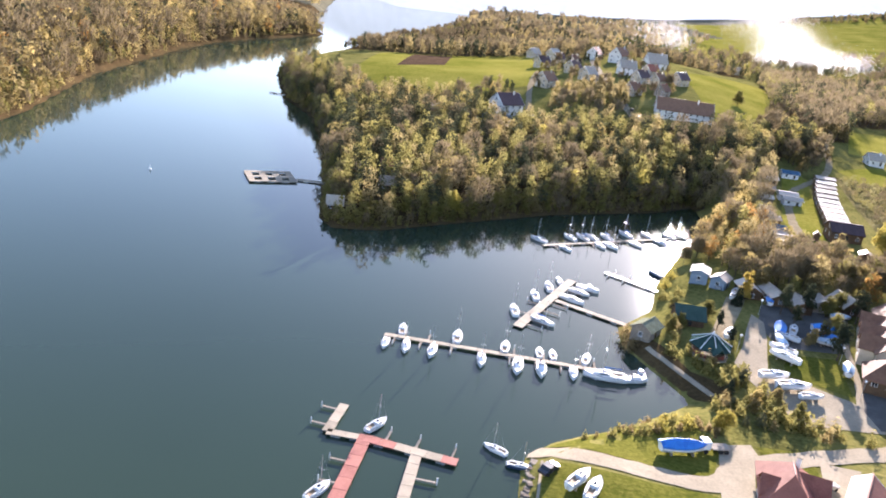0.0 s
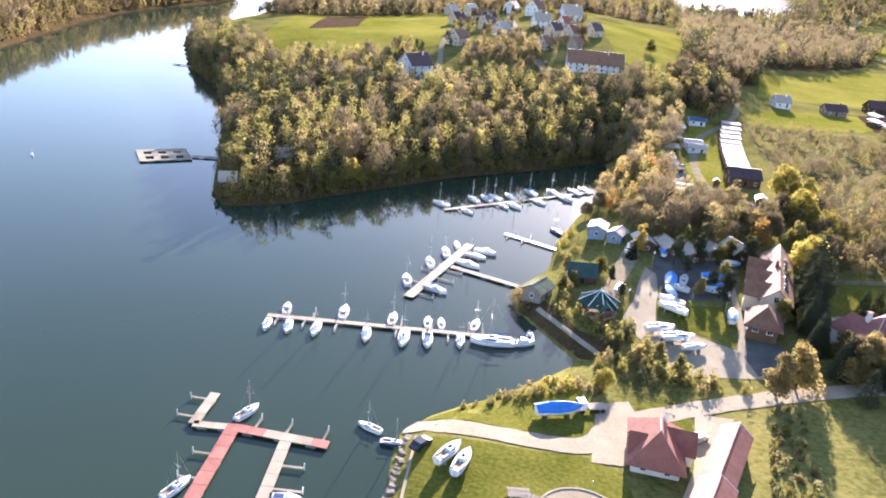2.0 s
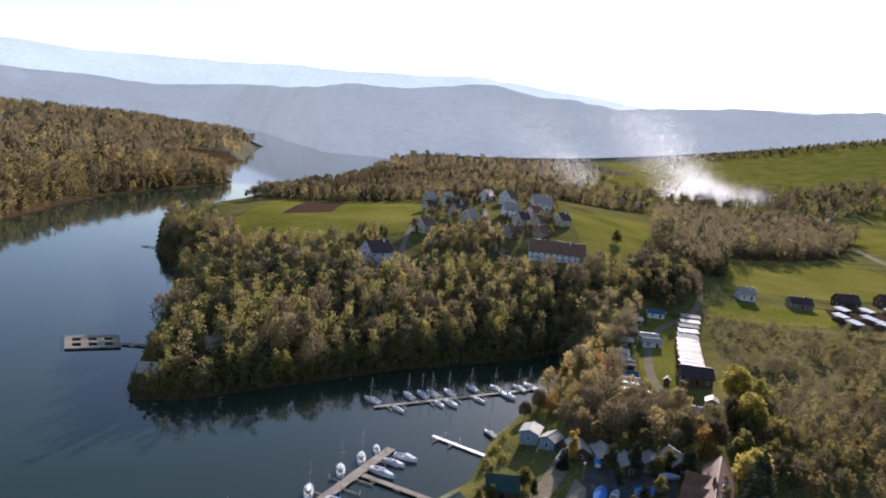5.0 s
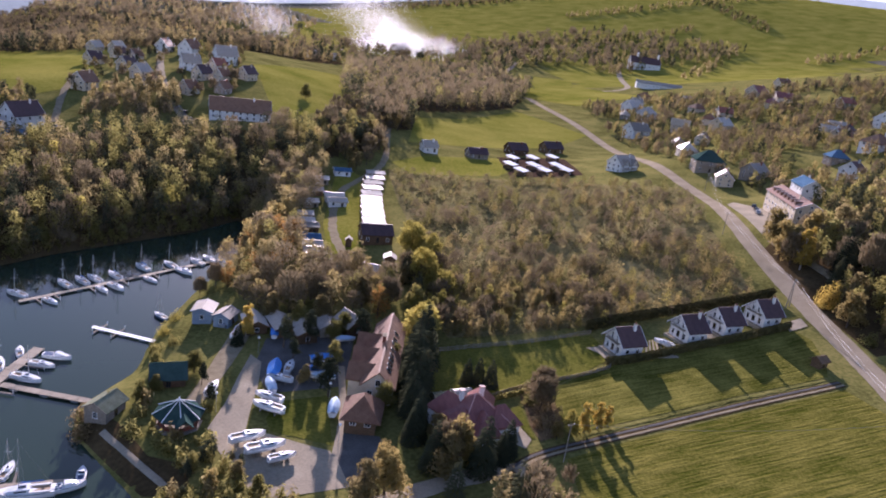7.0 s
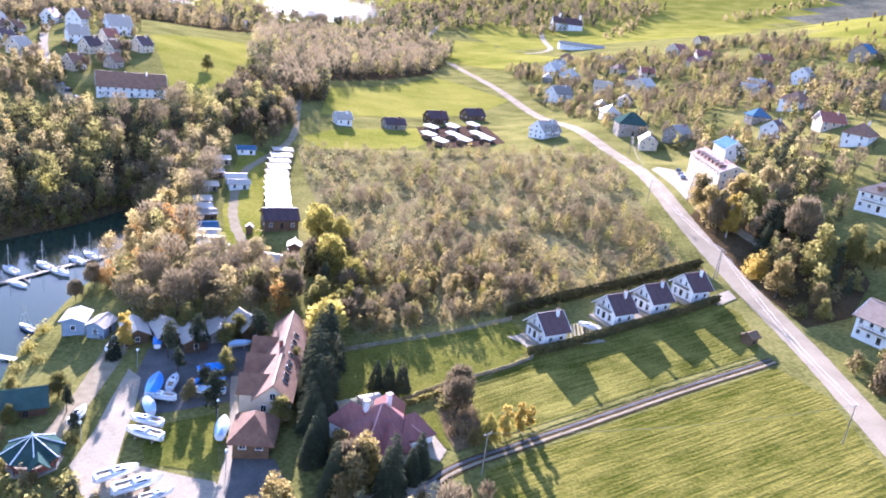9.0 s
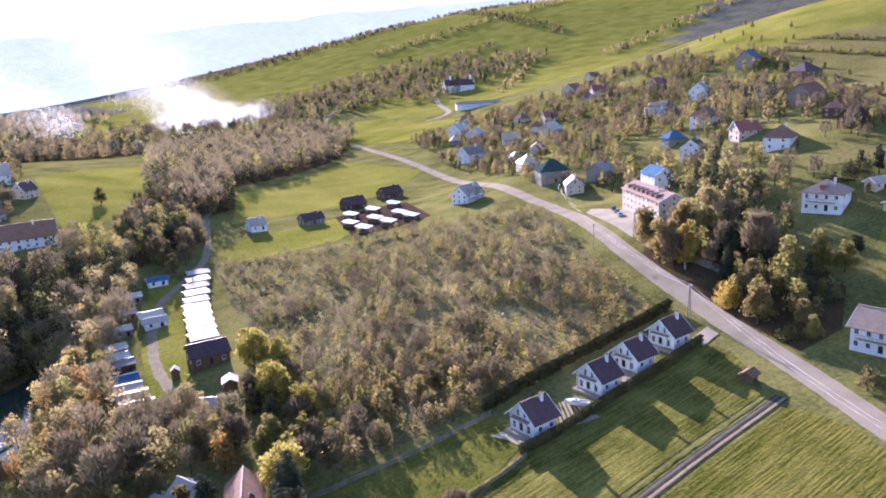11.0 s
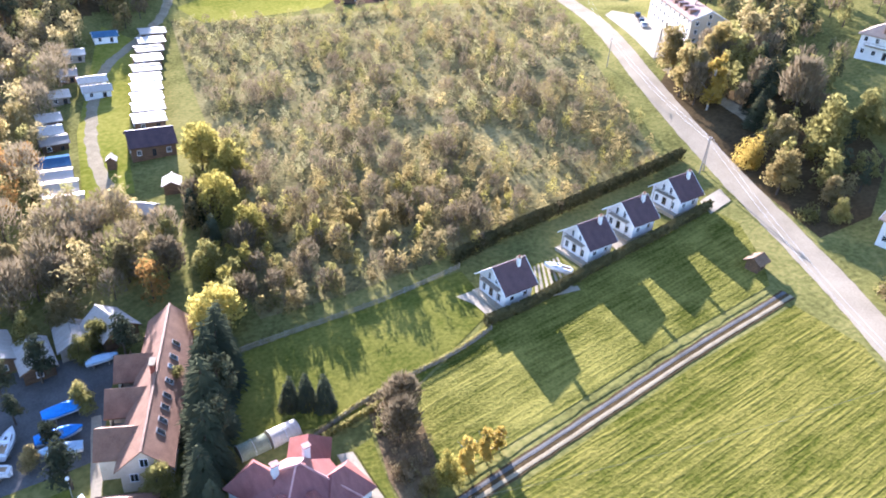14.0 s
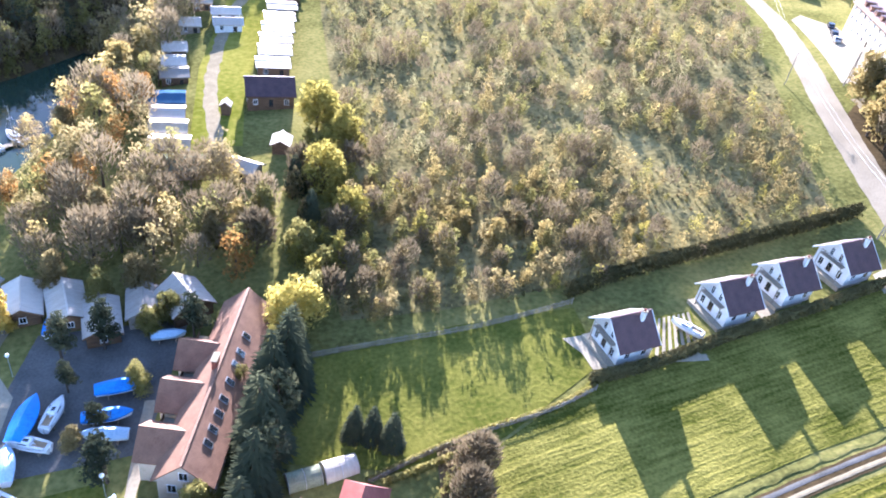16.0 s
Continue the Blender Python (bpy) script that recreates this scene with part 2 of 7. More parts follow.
DEAD = material("dead_weeds", (0.07, 0.048, 0.024), (0.22, 0.155, 0.08), scale=0.4, rough=1.0, bump=3.0, fine=6)
PLANKED = material("dark_trodden_ground", (0.035, 0.022, 0.015), (0.09, 0.06, 0.042), scale=0.3, rough=0.95, bump=0.6)
gx, gy = spaced(-118, 290, 3.0, 1.12, 4600), spaced(76, 484, 3.0, 1.12, 4600)
west, north = spaced(-523, -123, 8.0, 1.15, 4600), spaced(492, 1004, 8.0, 1.04, 4600)
gx, gy = np.r_[west[west < -119], gx[gx > -119]], np.r_[gy[gy < 485], north[north > 486]]
GX, GY = np.meshgrid(gx, gy)
GZ = height(GX, GY)
nx, ny = len(gx), len(gy)
cells = np.arange((ny - 1) * nx).reshape(ny - 1, nx)[:, :-1].ravel()
quads = np.stack([cells, cells + 1, cells + nx + 1, cells + nx], 1)
fx, fy = (GX[:-1, :-1] + GX[1:, 1:]).ravel() / 2, (GY[:-1, :-1] + GY[1:, 1:]).ravel() / 2
cover = np.zeros(len(quads), int)
# beyond 1050 m the haze-paled forest tone takes over
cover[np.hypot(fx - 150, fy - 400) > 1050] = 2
for poly in (WOODS_HEADLAND, WOODS_BANK, WOODS_NORTH, WOODS_VALE):
    cover[inside(fx, fy, poly)] = 1
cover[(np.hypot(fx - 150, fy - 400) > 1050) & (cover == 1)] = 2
cover[on_headland(fx, fy) & (fy < 560) & (shore_distance(fx, fy) < 16)] = 1
cover[(fx < -225) & (fx > -700) & (fy < 1000) & (fy > 0) & (fx < -120 - fy * 0.22)] = 1
for poly in FAR_FIELDS:
    cover[inside(fx, fy, poly)] = 3
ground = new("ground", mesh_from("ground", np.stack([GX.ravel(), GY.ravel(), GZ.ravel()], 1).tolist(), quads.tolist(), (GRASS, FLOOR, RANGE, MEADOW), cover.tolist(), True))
tagged(ground, "rough autumn grassland, leaf-strewn wood floor and wooded far hills", "ground", kind="structure")

lake = new("water", mesh_from("water", [(-4500, -450, 0), (300, -450, 0), (300, 4500, 0), (-4500, 4500, 0)], [(0, 1, 2, 3)], (WATER,)))
tagged(lake, "calm blue-green lake water with faint ripples", "water", kind="structure")


def ground_at(x, y):
    """The sheet's own height at a place."""
    i = int(np.clip(np.searchsorted(gx, x) - 1, 0, nx - 2))
    j = int(np.clip(np.searchsorted(gy, y) - 1, 0, ny - 2))
    u, v = (x - gx[i]) / (gx[i + 1] - gx[i]), (y - gy[j]) / (gy[j + 1] - gy[j])
    return float((GZ[j, i] * (1 - u) + GZ[j, i + 1] * u) * (1 - v) + (GZ[j + 1, i] * (1 - u) + GZ[j + 1, i + 1] * u) * v)


def ground_under(x, y):
    """The sheet's own height at many places."""
    i, j = np.clip(np.searchsorted(gx, x) - 1, 0, nx - 2), np.clip(np.searchsorted(gy, y) - 1, 0, ny - 2)
    u, v = (x - gx[i]) / (gx[i + 1] - gx[i]), (y - gy[j]) / (gy[j + 1] - gy[j])
    return (GZ[j, i] * (1 - u) + GZ[j, i + 1] * u) * (1 - v) + (GZ[j + 1, i] * (1 - u) + GZ[j + 1, i + 1] * u) * v


def draped(name, poly, mat, lift, label, category, kind="structure"):
    """A sheet with a crisp edge that lies on the ground: a polygon cut along the ground's own grid."""
    bm = bmesh.new()
    bm.faces.new([bm.verts.new((x, y, 0)) for x, y in poly])
    xs, ys = [p[0] for p in poly], [p[1] for p in poly]
    for axis, lines, lo, hi in ((0, gx, min(xs), max(xs)), (1, gy, min(ys), max(ys))):
        for c in lines:
            if lo < c < hi:
                no = (1, 0, 0) if axis == 0 else (0, 1, 0)
                bmesh.ops.bisect_plane(bm, geom=bm.verts[:] + bm.edges[:] + bm.faces[:], dist=1e-4, plane_co=[c * k for k in no], plane_no=no)
    bmesh.ops.triangulate(bm, faces=bm.faces[:])
    for v in bm.verts:
        v.co.z = ground_at(v.co.x, v.co.y) + lift
    me = bpy.data.meshes.new(name)
    bm.normal_update()
    for f in bm.faces:
        f.smooth = True
        if f.normal.z < 0:
            f.normal_flip()
    bm.to_mesh(me)
    bm.free()
    me.materials.append(mat)
    return tagged(new(name, me), label, category, kind=kind)


def along(points, step):
    """Points at even steps along a polyline, rounded at its corners."""
    p = np.array(points, float)
    for _ in range(2):
        q = [p[0]]
        for a, b in zip(p[:-1], p[1:]):
            q += [a * 0.75 + b * 0.25, a * 0.25 + b * 0.75]
        p = np.array(q + [p[-1]])
    d = np.r_[0, np.cumsum(np.hypot(*np.diff(p, axis=0).T))]
    s = np.linspace(0, d[-1], max(2, int(d[-1] / step)))
    return np.stack([np.interp(s, d, p[:, 0]), np.interp(s, d, p[:, 1])], 1)


def ribbon(name, points, width, mat, lift, label, category, ragged=0.0, kind="structure"):
    """A road or track along a polyline."""
    p = along(points, 2.0)
    t = np.gradient(p, axis=0)
    t /= np.hypot(*t.T)[:, None]
    nrm = np.stack([-t[:, 1], t[:, 0]], 1)
    rnd = random.Random(len(points))
    verts, faces, k = [], [], 5
    for n, (c, o) in enumerate(zip(p, nrm)):
        l, r = width / 2 + rnd.uniform(-ragged, ragged), width / 2 + rnd.uniform(-ragged, ragged)
        for s in np.linspace(-l, r, k):
            q = c + o * s
            verts.append((q[0], q[1], ground_at(q[0], q[1]) + lift + 0.03 * (1 - (2 * s / width) ** 2)))
        if n:
            faces += [((n - 1) * k + i, (n - 1) * k + i + 1, n * k + i + 1, n * k + i) for i in range(k - 1)]
    me = mesh_from(name, verts, faces, (mat,), smooth=True)
    me.flip_normals() if me.polygons[0].normal.z < 0 else None
    return tagged(new(name, me), label, category, kind=kind)


MAIN_ROAD = ((60, -390), (96, -190), (122, -60), (140, 20), (155, 82), (166, 112), (177, 142), (184, 165), (193, 204), (204, 245), (214, 272), (229, 312), (238, 360), (252, 420), (272, 530), (287, 660), (312, 800), (340, 980), (420, 1150))
ribbon("road", MAIN_ROAD, 6.4, ROAD, 0.10, "sunlit worn grey asphalt village road", "road", 0.15)
LANE = ((171.5, 158.0), (146.5, 154.0), (118.2, 147.9), (100.9, 144.5), (87.8, 142.1), (82, 138.5))
ribbon("lane", LANE, 2.9, FLOOR, 0.09, "earth bed of a narrow farm lane", "lane", 0.12)
for off, surface, look_of in ((-0.68, GRAVEL, "row of grey worn concrete slabs in the lane"), (0.68, ASPHALT, "row of dark slabs in the lane")):
    ribbon("slab_row", tuple((x - 0.2 * off, y + off) for x, y in LANE), 0.7, surface, 0.14, look_of, "lane", 0.04)
ribbon("ditch", ((169.4, 160.4), (145.1, 156.4), (116.9, 150.4), (99, 146.9)), 1.0, GRASS, 0.09, "dark weedy ditch beside the lane", "ditch", 0.3)
ribbon("quay_road", ((-17, 108), (4, 105), (15, 105), (18, 113), (30, 121), (50, 131), (72, 138), (84, 138)), 4.6, CONCRETE, 0.12, "pale concrete access road from the slipway", "road", 0.2)
ribbon("camp_track", ((62, 250), (60, 268), (60, 290), (66, 330), (80, 350), (94, 378), (103, 434), (117, 504), (121, 558)), 3.2, GRAVEL, 0.08, "pale earth track through the campsite", "track", 0.3)
draped("lawn", ((38.2, 168.5), (49, 170.3), (48.3, 151.5), (43.6, 153.9), (36.4, 157.4), (35.6, 162)), LAWN, 0.07, "shaded grass island in the boat yard", "lawn")
draped("yard", ((32.3, 190), (29.6, 179.4), (27.3, 168.4), (24.2, 159), (26.6, 151.5), (33, 138), (36, 136), (51, 138), (49.5, 145), (47.6, 149.8), (43.2, 152.2), (36.1, 156.5), (31.6, 158), (32.4, 165), (34, 175), (34.8, 186)), CONCRETE, 0.08, "pale concrete boat yard with stains", "yard")
ribbon("yard_path", ((46, 139), (49.5, 152), (51.3, 161), (52.4, 172), (53.2, 183)), 1.5, CONCRETE, 0.10, "narrow pale concrete path beside the long hall", "path", 0.1)
draped("yard", ((15, 160), (20, 172), (27, 200), (33, 204), (30, 192), (24, 172), (19, 160)), GRAVEL, 0.08, "pale gravel drive between lakeside cabins", "drive")
draped("yard", ((50, 139), (60, 141), (58, 153.5), (50.8, 155.5), (48.8, 146.6)), ASPHALT, 0.09, "grey asphalt apron behind the long hall", "yard")
draped("forecourt", ((14.7, 101.2), (16.5, 120.4), (22.6, 123), (24, 117), (21.8, 113), (20.2, 101.5)), CONCRETE, 0.14, "cracked pale concrete forecourt of the red-roofed house", "forecourt")
draped("forecourt", ((34.5, 121.5), (41.5, 121.5), (38.5, 108), (33, 95), (28.5, 80), (23.5, 80), (28.2, 95), (31.5, 104), (33.5, 115)), CONCRETE, 0.14, "pale concrete drive between house and store", "forecourt")
draped("lawn", ((23.5, 123), (34, 124.5), (33.2, 115), (31, 113), (25, 117.5)), LAWN, 0.07, "small patch of grass behind the red-roofed house", "lawn")
draped("lawn", ((-14, 102), (-11, 103.5), (4, 102), (14, 102.5), (20, 99), (21, 92), (16, 70), (-13, 70)), LAWN, 0.07, "sunny green lawn by the quay", "lawn")
draped("lawn", ((-14, 110.5), (4, 107.5), (14, 108), (17, 120), (12, 127), (4, 126), (-2, 121.5)), LAWN, 0.07, "rough green grass strip by the shore", "lawn")
draped("field", ((170, 155.3), (146.5, 151.6), (118.4, 145.5), (101.2, 142.1), (93, 139.6), (91, 128), (92, 120), (96, 110), (110, 104), (128, 92), (148, 70), (154, 95), (163, 118), (172, 142)), MOWN, 0.07, "mown yellow-green hay field with tractor lines", "field")
draped("field", ((170.5, 161.6), (145, 157.6), (116.6, 151.6), (98.5, 148.2), (96, 158), (101, 167), (121, 177.5), (178, 189), (180, 180), (175, 168)), MOWN2, 0.07, "mown grass in front of the cottages", "field")
draped("lawn", ((74, 187), (100, 191), (121, 192), (121, 179), (102, 168), (87, 165), (72, 169)), LAWN, 0.07, "smooth green lawn beside the cottages", "lawn")
draped("lawn", ((56, 252), (57, 289), (66, 345), (70, 364), (78, 353), (72, 300), (68, 276), (67, 250)), MEADOW, 0.06, "bright green campsite lawn between cabin rows", "lawn")
draped("field", ((29, 566), (95, 640), (120, 560), (89, 488), (60, 440), (42, 411)), MEADOW, 0.10, "bright yellow-green meadow above the guest house", "field")
draped("field", ((-172, 425), (-190, 560), (-130, 655), (-60, 640), (-61, 439), (-76, 421), (-106, 400), (-150, 390)), MEADOW, 0.10, "bright yellow-green meadow on the headland", "field")
draped("field", ((-156, 485), (-168, 575), (-142, 595), (-128, 505)), PLOUGH, 0.25, "dark ploughed strip in the meadow", "field")
draped("field", ((115, 432), (170, 462), (228, 492), (268, 533), (250, 640), (180, 560), (137, 520)), MEADOW, 0.10, "green meadow behind the cabins", "field")
draped("lawn", ((97, 381), (119, 405), (177, 432), (168, 395), (150, 372), (104, 364)), MEADOW, 0.06, "strip of grass at the edge of the scrub", "lawn")
draped("field", ((330, 700), (300, 800), (330, 960), (420, 900), (440, 780)), MEADOW, 0.25, "bright round meadow by the road", "field")
draped("field", ((215, 165), (250, 190), (275, 200), (330, 190), (330, 120), (240, 90), (205, 120), (200, 148)), MEADOW, 0.08, "steep green garden slope with long shadows", "field")
draped("thicket_floor", ((92, 168.4), (96.6, 167.6), (98.4, 160), (97.2, 152), (94.2, 147.6), (90, 146.4), (89.8, 152), (91, 160)), DEAD, 0.15, "dead brown weeds in the strip beside the villa's garden", "weeds")
draped("drive", ((84.6, 159.6), (86.9, 159.2), (87.6, 152.5), (88.4, 147.4), (86.2, 144.6), (84.2, 146.8), (85.2, 152.5)), CONCRETE, 0.13, "pale paved drive of the villa", "drive")
draped("lawn", ((87.2, 159.4), (90.4, 160.4), (89.6, 152), (89.4, 147.6), (88.6, 147.8), (87.9, 152.5)), LAWN, 0.12, "narrow lawn of the villa's garden", "lawn")
draped("scrub_floor", ((93, 368), (110, 366), (146, 364), (197, 346), (226, 338), (206, 280), (188, 228), (182, 209), (130, 199), (100, 195), (82, 195), (80, 215), (88, 235), (88, 260), (90, 320)), DRY, 0.05, "pale dry grass under the scrub", "grass")
draped("bank", ((-1.5, 163), (0.5, 160.5), (6, 152.5), (14.5, 140.8), (17, 139.5), (22, 141), (22, 147), (14, 151), (9, 160), (4, 166)), FLOOR, 0.05, "shaded earth bank with fallen leaves above the inlet", "bank")
ribbon("path", ((4.6, 160), (12, 150), (18, 142)), 1.3, CONCRETE, 0.12, "narrow concrete path down the shaded bank", "path", 0.05)
draped("deck", ((156, 373), (172, 368), (196, 374), (214, 442), (196, 444), (168, 432)), PLANKED, 0.06, "dark brown trodden ground between the huts", "yard")
# dark litter sheet that puts the roadside trees' shade into the ground colour
draped("shade_floor", ((190, 168), (204, 168), (222, 180), (231, 198), (226, 216), (214, 246), (206, 240), (199, 222), (194, 200)), FLOOR, 0.06, "ground coloured dark like tree shade under the roadside trees", "ground cover")
ribbon("track", ((211, 205), (212, 224), (212.5, 246)), 3.4, GRAVEL, 0.1, "short sandy drive under the trees", "drive", 0.3)
draped("field", ((100, 110), (108, 114), (117, 115.5), (121, 109), (112, 104), (103, 106)), DEAD, 0.13, "patch of dead brown weeds in the mown field", "field")
# asphalt sheet whose dark tone includes the shade lying on this yard
draped("yard", ((36, 172), (33, 184), (36, 198), (58, 199), (57, 193), (53, 174)), ASPHALT, 0.06, "worn asphalt with shade in its dark tone between the stored boats", "yard")
draped("drive", ((219, 268), (214, 254), (222, 250), (227, 254), (238, 290), (236, 304), (230, 300)), CONCRETE, 0.12, "pale paved hotel car park", "drive")


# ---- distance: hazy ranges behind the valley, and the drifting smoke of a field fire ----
# aerial haze is put into the hills' colour, which also glows
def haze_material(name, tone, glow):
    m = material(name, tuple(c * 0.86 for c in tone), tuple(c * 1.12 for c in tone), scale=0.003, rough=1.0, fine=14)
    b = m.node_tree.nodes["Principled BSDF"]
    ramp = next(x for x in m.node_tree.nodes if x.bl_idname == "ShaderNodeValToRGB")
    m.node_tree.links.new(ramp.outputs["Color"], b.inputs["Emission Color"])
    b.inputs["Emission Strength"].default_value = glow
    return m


def range_backdrop(profile, far, mat, label, seed):
    """A range of hills as seen from the valley: azimuth in degrees to elevation in degrees, laid out on an arc."""
    az = np.arange(-75, 80, 0.5)
    el = np.interp(az, *zip(*profile))
    d = np.interp(az, *zip(*far))
    verts, faces, k = [], [], 6
    for n, (a, e, r) in enumerate(zip(az, el, d)):
        rough = 6 * noise.noise((a * 0.9, seed, 0)) + 14 * noise.noise((a * 0.22, seed, 3))
        top = 86 + r * math.tan(radians(e)) + rough
        for i in range(k):
            s = i / (k - 1)
            rr = r - 500 * (1 - s) + 40 * noise.noise((a * 0.3, s * 2, seed))
            verts.append((23 + rr * math.sin(radians(a)), 16 + rr * math.cos(radians(a)), -6 + (top + 6) * s ** 0.8))
        if n:
            faces += [((n - 1) * k + i, n * k + i, n * k + i + 1, (n - 1) * k + i + 1) for i in range(k - 1)]
    ob = new("backdrop", mesh_from("backdrop", verts, faces, (mat,), smooth=True))
    return tagged(ob, label, "hills", kind="structure")


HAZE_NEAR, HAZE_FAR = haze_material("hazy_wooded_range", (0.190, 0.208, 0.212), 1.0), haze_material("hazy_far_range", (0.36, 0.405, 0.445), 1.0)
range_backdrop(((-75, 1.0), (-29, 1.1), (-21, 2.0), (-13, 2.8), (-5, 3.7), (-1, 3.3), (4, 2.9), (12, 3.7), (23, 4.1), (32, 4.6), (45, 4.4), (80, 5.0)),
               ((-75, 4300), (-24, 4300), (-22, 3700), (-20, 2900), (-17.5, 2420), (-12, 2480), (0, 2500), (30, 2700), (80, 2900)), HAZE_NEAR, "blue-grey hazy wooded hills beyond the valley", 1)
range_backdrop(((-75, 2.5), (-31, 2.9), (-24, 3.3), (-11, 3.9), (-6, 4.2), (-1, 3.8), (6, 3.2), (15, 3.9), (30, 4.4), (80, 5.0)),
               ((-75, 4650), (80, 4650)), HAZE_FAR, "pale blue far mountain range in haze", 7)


def leaves_mesh(name, quads, mats, index=None):
    """A mesh of loose leaf faces from an array of leaves, each of three or four corners."""
    n, c = quads.shape[:2]
    me = bpy.data.meshes.new(name)
    me.vertices.add(c * n), me.loops.add(c * n), me.polygons.add(n)
    me.vertices.foreach_set("co", np.ascontiguousarray(quads, np.float32).ravel())
    me.loops.foreach_set("vertex_index", np.arange(c * n, dtype=np.int32))
    me.polygons.foreach_set("loop_start", np.arange(0, c * n, c, dtype=np.int32))
    for m in mats:
        me.materials.append(m)
    if index is not None:
        me.polygons.foreach_set("material_index", np.ascontiguousarray(index, np.int32))
    me.update(calc_edges=True)
    return me


def unit(rng, n):
    v = rng.normal(size=(n, 3))
    return v / np.linalg.norm(v, axis=1)[:, None]


def leaf_quads(rng, at, facing, size, long=1.0):
    """Leaf clumps at places, turned roughly as given; long stretches them."""
    n = len(at)
    f = facing + 0.9 * unit(rng, n)
    f /= np.linalg.norm(f, axis=1)[:, None]
    u = np.cross(f, unit(rng, n))
    u /= np.linalg.norm(u, axis=1)[:, None] + 1e-9
    v = np.cross(f, u)
    s = (size * rng.uniform(0.55, 1.35, n))[:, None]
    a, b = u * s * long, v * s
    return np.stack([at - a * rng.uniform(0.7, 1, (n, 1)), at - b * rng.uniform(0.5, 1, (n, 1)) + 0.2 * s * f, at + a, at + b * rng.uniform(0.6, 1, (n, 1)) - 0.2 * s * f], 1)


def crown_broad(rng, n, size, tall=10.0, wide=3.6, start=0.04):
    """A broadleaf crown: overlapping boughs round a leader, full below, uneven on top."""
    lobes = []
    for i in range(24):
        h = start + 0.1 + (i + rng.uniform()) / 24 * (0.84 - start)
        r = wide * (0.92 - 0.75 * max(0.0, h - 0.3)) * rng.uniform(0.2, 0.72)
        a = rng.uniform(0, 6.28)
        rad = wide * rng.uniform(0.32, 0.52) * (1.15 - 0.5 * h)
        lobes.append((r * math.cos(a), r * math.sin(a), h * tall, rad, rad, rad * rng.uniform(0.8, 1.3)))
    lobes = np.array(lobes)
    pick = rng.choice(len(lobes), n, p=lobes[:, 3] ** 2 / (lobes[:, 3] ** 2).sum())
    u = unit(rng, n)
    u[:, 2] = np.where(u[:, 2] < -0.3, -u[:, 2], u[:, 2])
    at = lobes[pick, :3] + u * lobes[pick, 3:] * rng.uniform(0.55, 1.05, (n, 1))
    return leaf_quads(rng, at, u, size)


def crown_twiggy(rng, n, size, tall=10.0, wide=3.0):
    """A half-bare crown: fine upswept twigs with a few leaves left."""
    h = rng.uniform(0.25, 1.0, n) ** 0.8
    r = wide * np.sqrt(rng.uniform(0, 1, n)) * np.clip(1.25 - np.abs(h - 0.55) * 1.7, 0.12, 1)
    a = rng.uniform(0, 6.28, n)
    at = np.stack([r * np.cos(a), r * np.sin(a), h * tall], 1)
    out = np.stack([np.cos(a) * 0.5, np.sin(a) * 0.5, np.full(n, 1.1)], 1) + 0.35 * unit(rng, n)
    out /= np.linalg.norm(out, axis=1)[:, None]
    side = np.cross(out, unit(rng, n))
    side /= np.linalg.norm(side, axis=1)[:, None]
    ln, wd = (size * rng.uniform(0.9, 2.2, n))[:, None], (size * rng.uniform(0.12, 0.26, n))[:, None]
    return np.stack([at - side * wd, at + side * wd, at + out * ln + side * wd * 0.3, at + out * ln - side * wd * 0.3], 1)


def crown_spruce(rng, n, size, tall=11.0, wide=2.6):
    """A spruce: whorls of drooping boughs that shorten to the tip."""
    h = 1 - np.sqrt(rng.uniform(0, 1, n)) * 0.94
    h = np.clip(np.round(h * 17) / 17 + rng.uniform(-0.015, 0.015, n), 0.02, 0.99)
    edge = wide * (1 - h) ** 0.85 + 0.12
    r = edge * rng.uniform(0.35, 1.0, n) ** 0.6
    a = rng.uniform(0, 6.28, n)
    at = np.stack([r * np.cos(a), r * np.sin(a), h * tall - 0.28 * r + 0.3], 1)
    out = np.stack([np.cos(a), np.sin(a), np.full(n, -0.35)], 1)
    side = np.stack([-np.sin(a), np.cos(a), np.zeros(n)], 1) + 0.3 * unit(rng, n)
    ln, wd = (size * rng.uniform(0.7, 1.4, n))[:, None], (size * rng.uniform(0.3, 0.6, n))[:, None]
    return np.stack([at - out * ln * 0.5, at + side * wd, at + out * ln, at - side * wd + np.array([0, 0, 0.15])], 1)


def crown_pine(rng, n, size, tall=13.0, wide=3.0):
    q = crown_broad(rng, n, size, tall, wide, 0.2)
    return q


def crown_bush(rng, n, size, tall=2.2, wide=1.5):
    u = unit(rng, n)
    u[:, 2] = np.abs(u[:, 2])
    at = u * np.array([wide, wide, tall]) * rng.uniform(0.45, 1.05, (n, 1)) * (1 + 0.25 * np.sin(5 * u[:, :1] + 3 * u[:, 1:2]))
    return leaf_quads(rng, at, u, size)


BARK = material("bark", (0.05, 0.038, 0.028), (0.14, 0.11, 0.085), scale=1.5, rough=0.95, bump=0.8, stretch=(1, 1, 0.3))
BIRCH_BARK = material("birch_bark", (0.12, 0.10, 0.08), (0.55, 0.52, 0.48), scale=1.2, rough=0.8, bump=0.4, stretch=(1, 1, 3))


def foliage(name, dark, light, mid=None, leafy=0.6):
    return material(name, dark, light, scale=0.22, rough=0.8, gloss=0.0, fine=5.0, vary=0.5, leafy=leafy, mid=mid, spread=(0.10, 0.88))


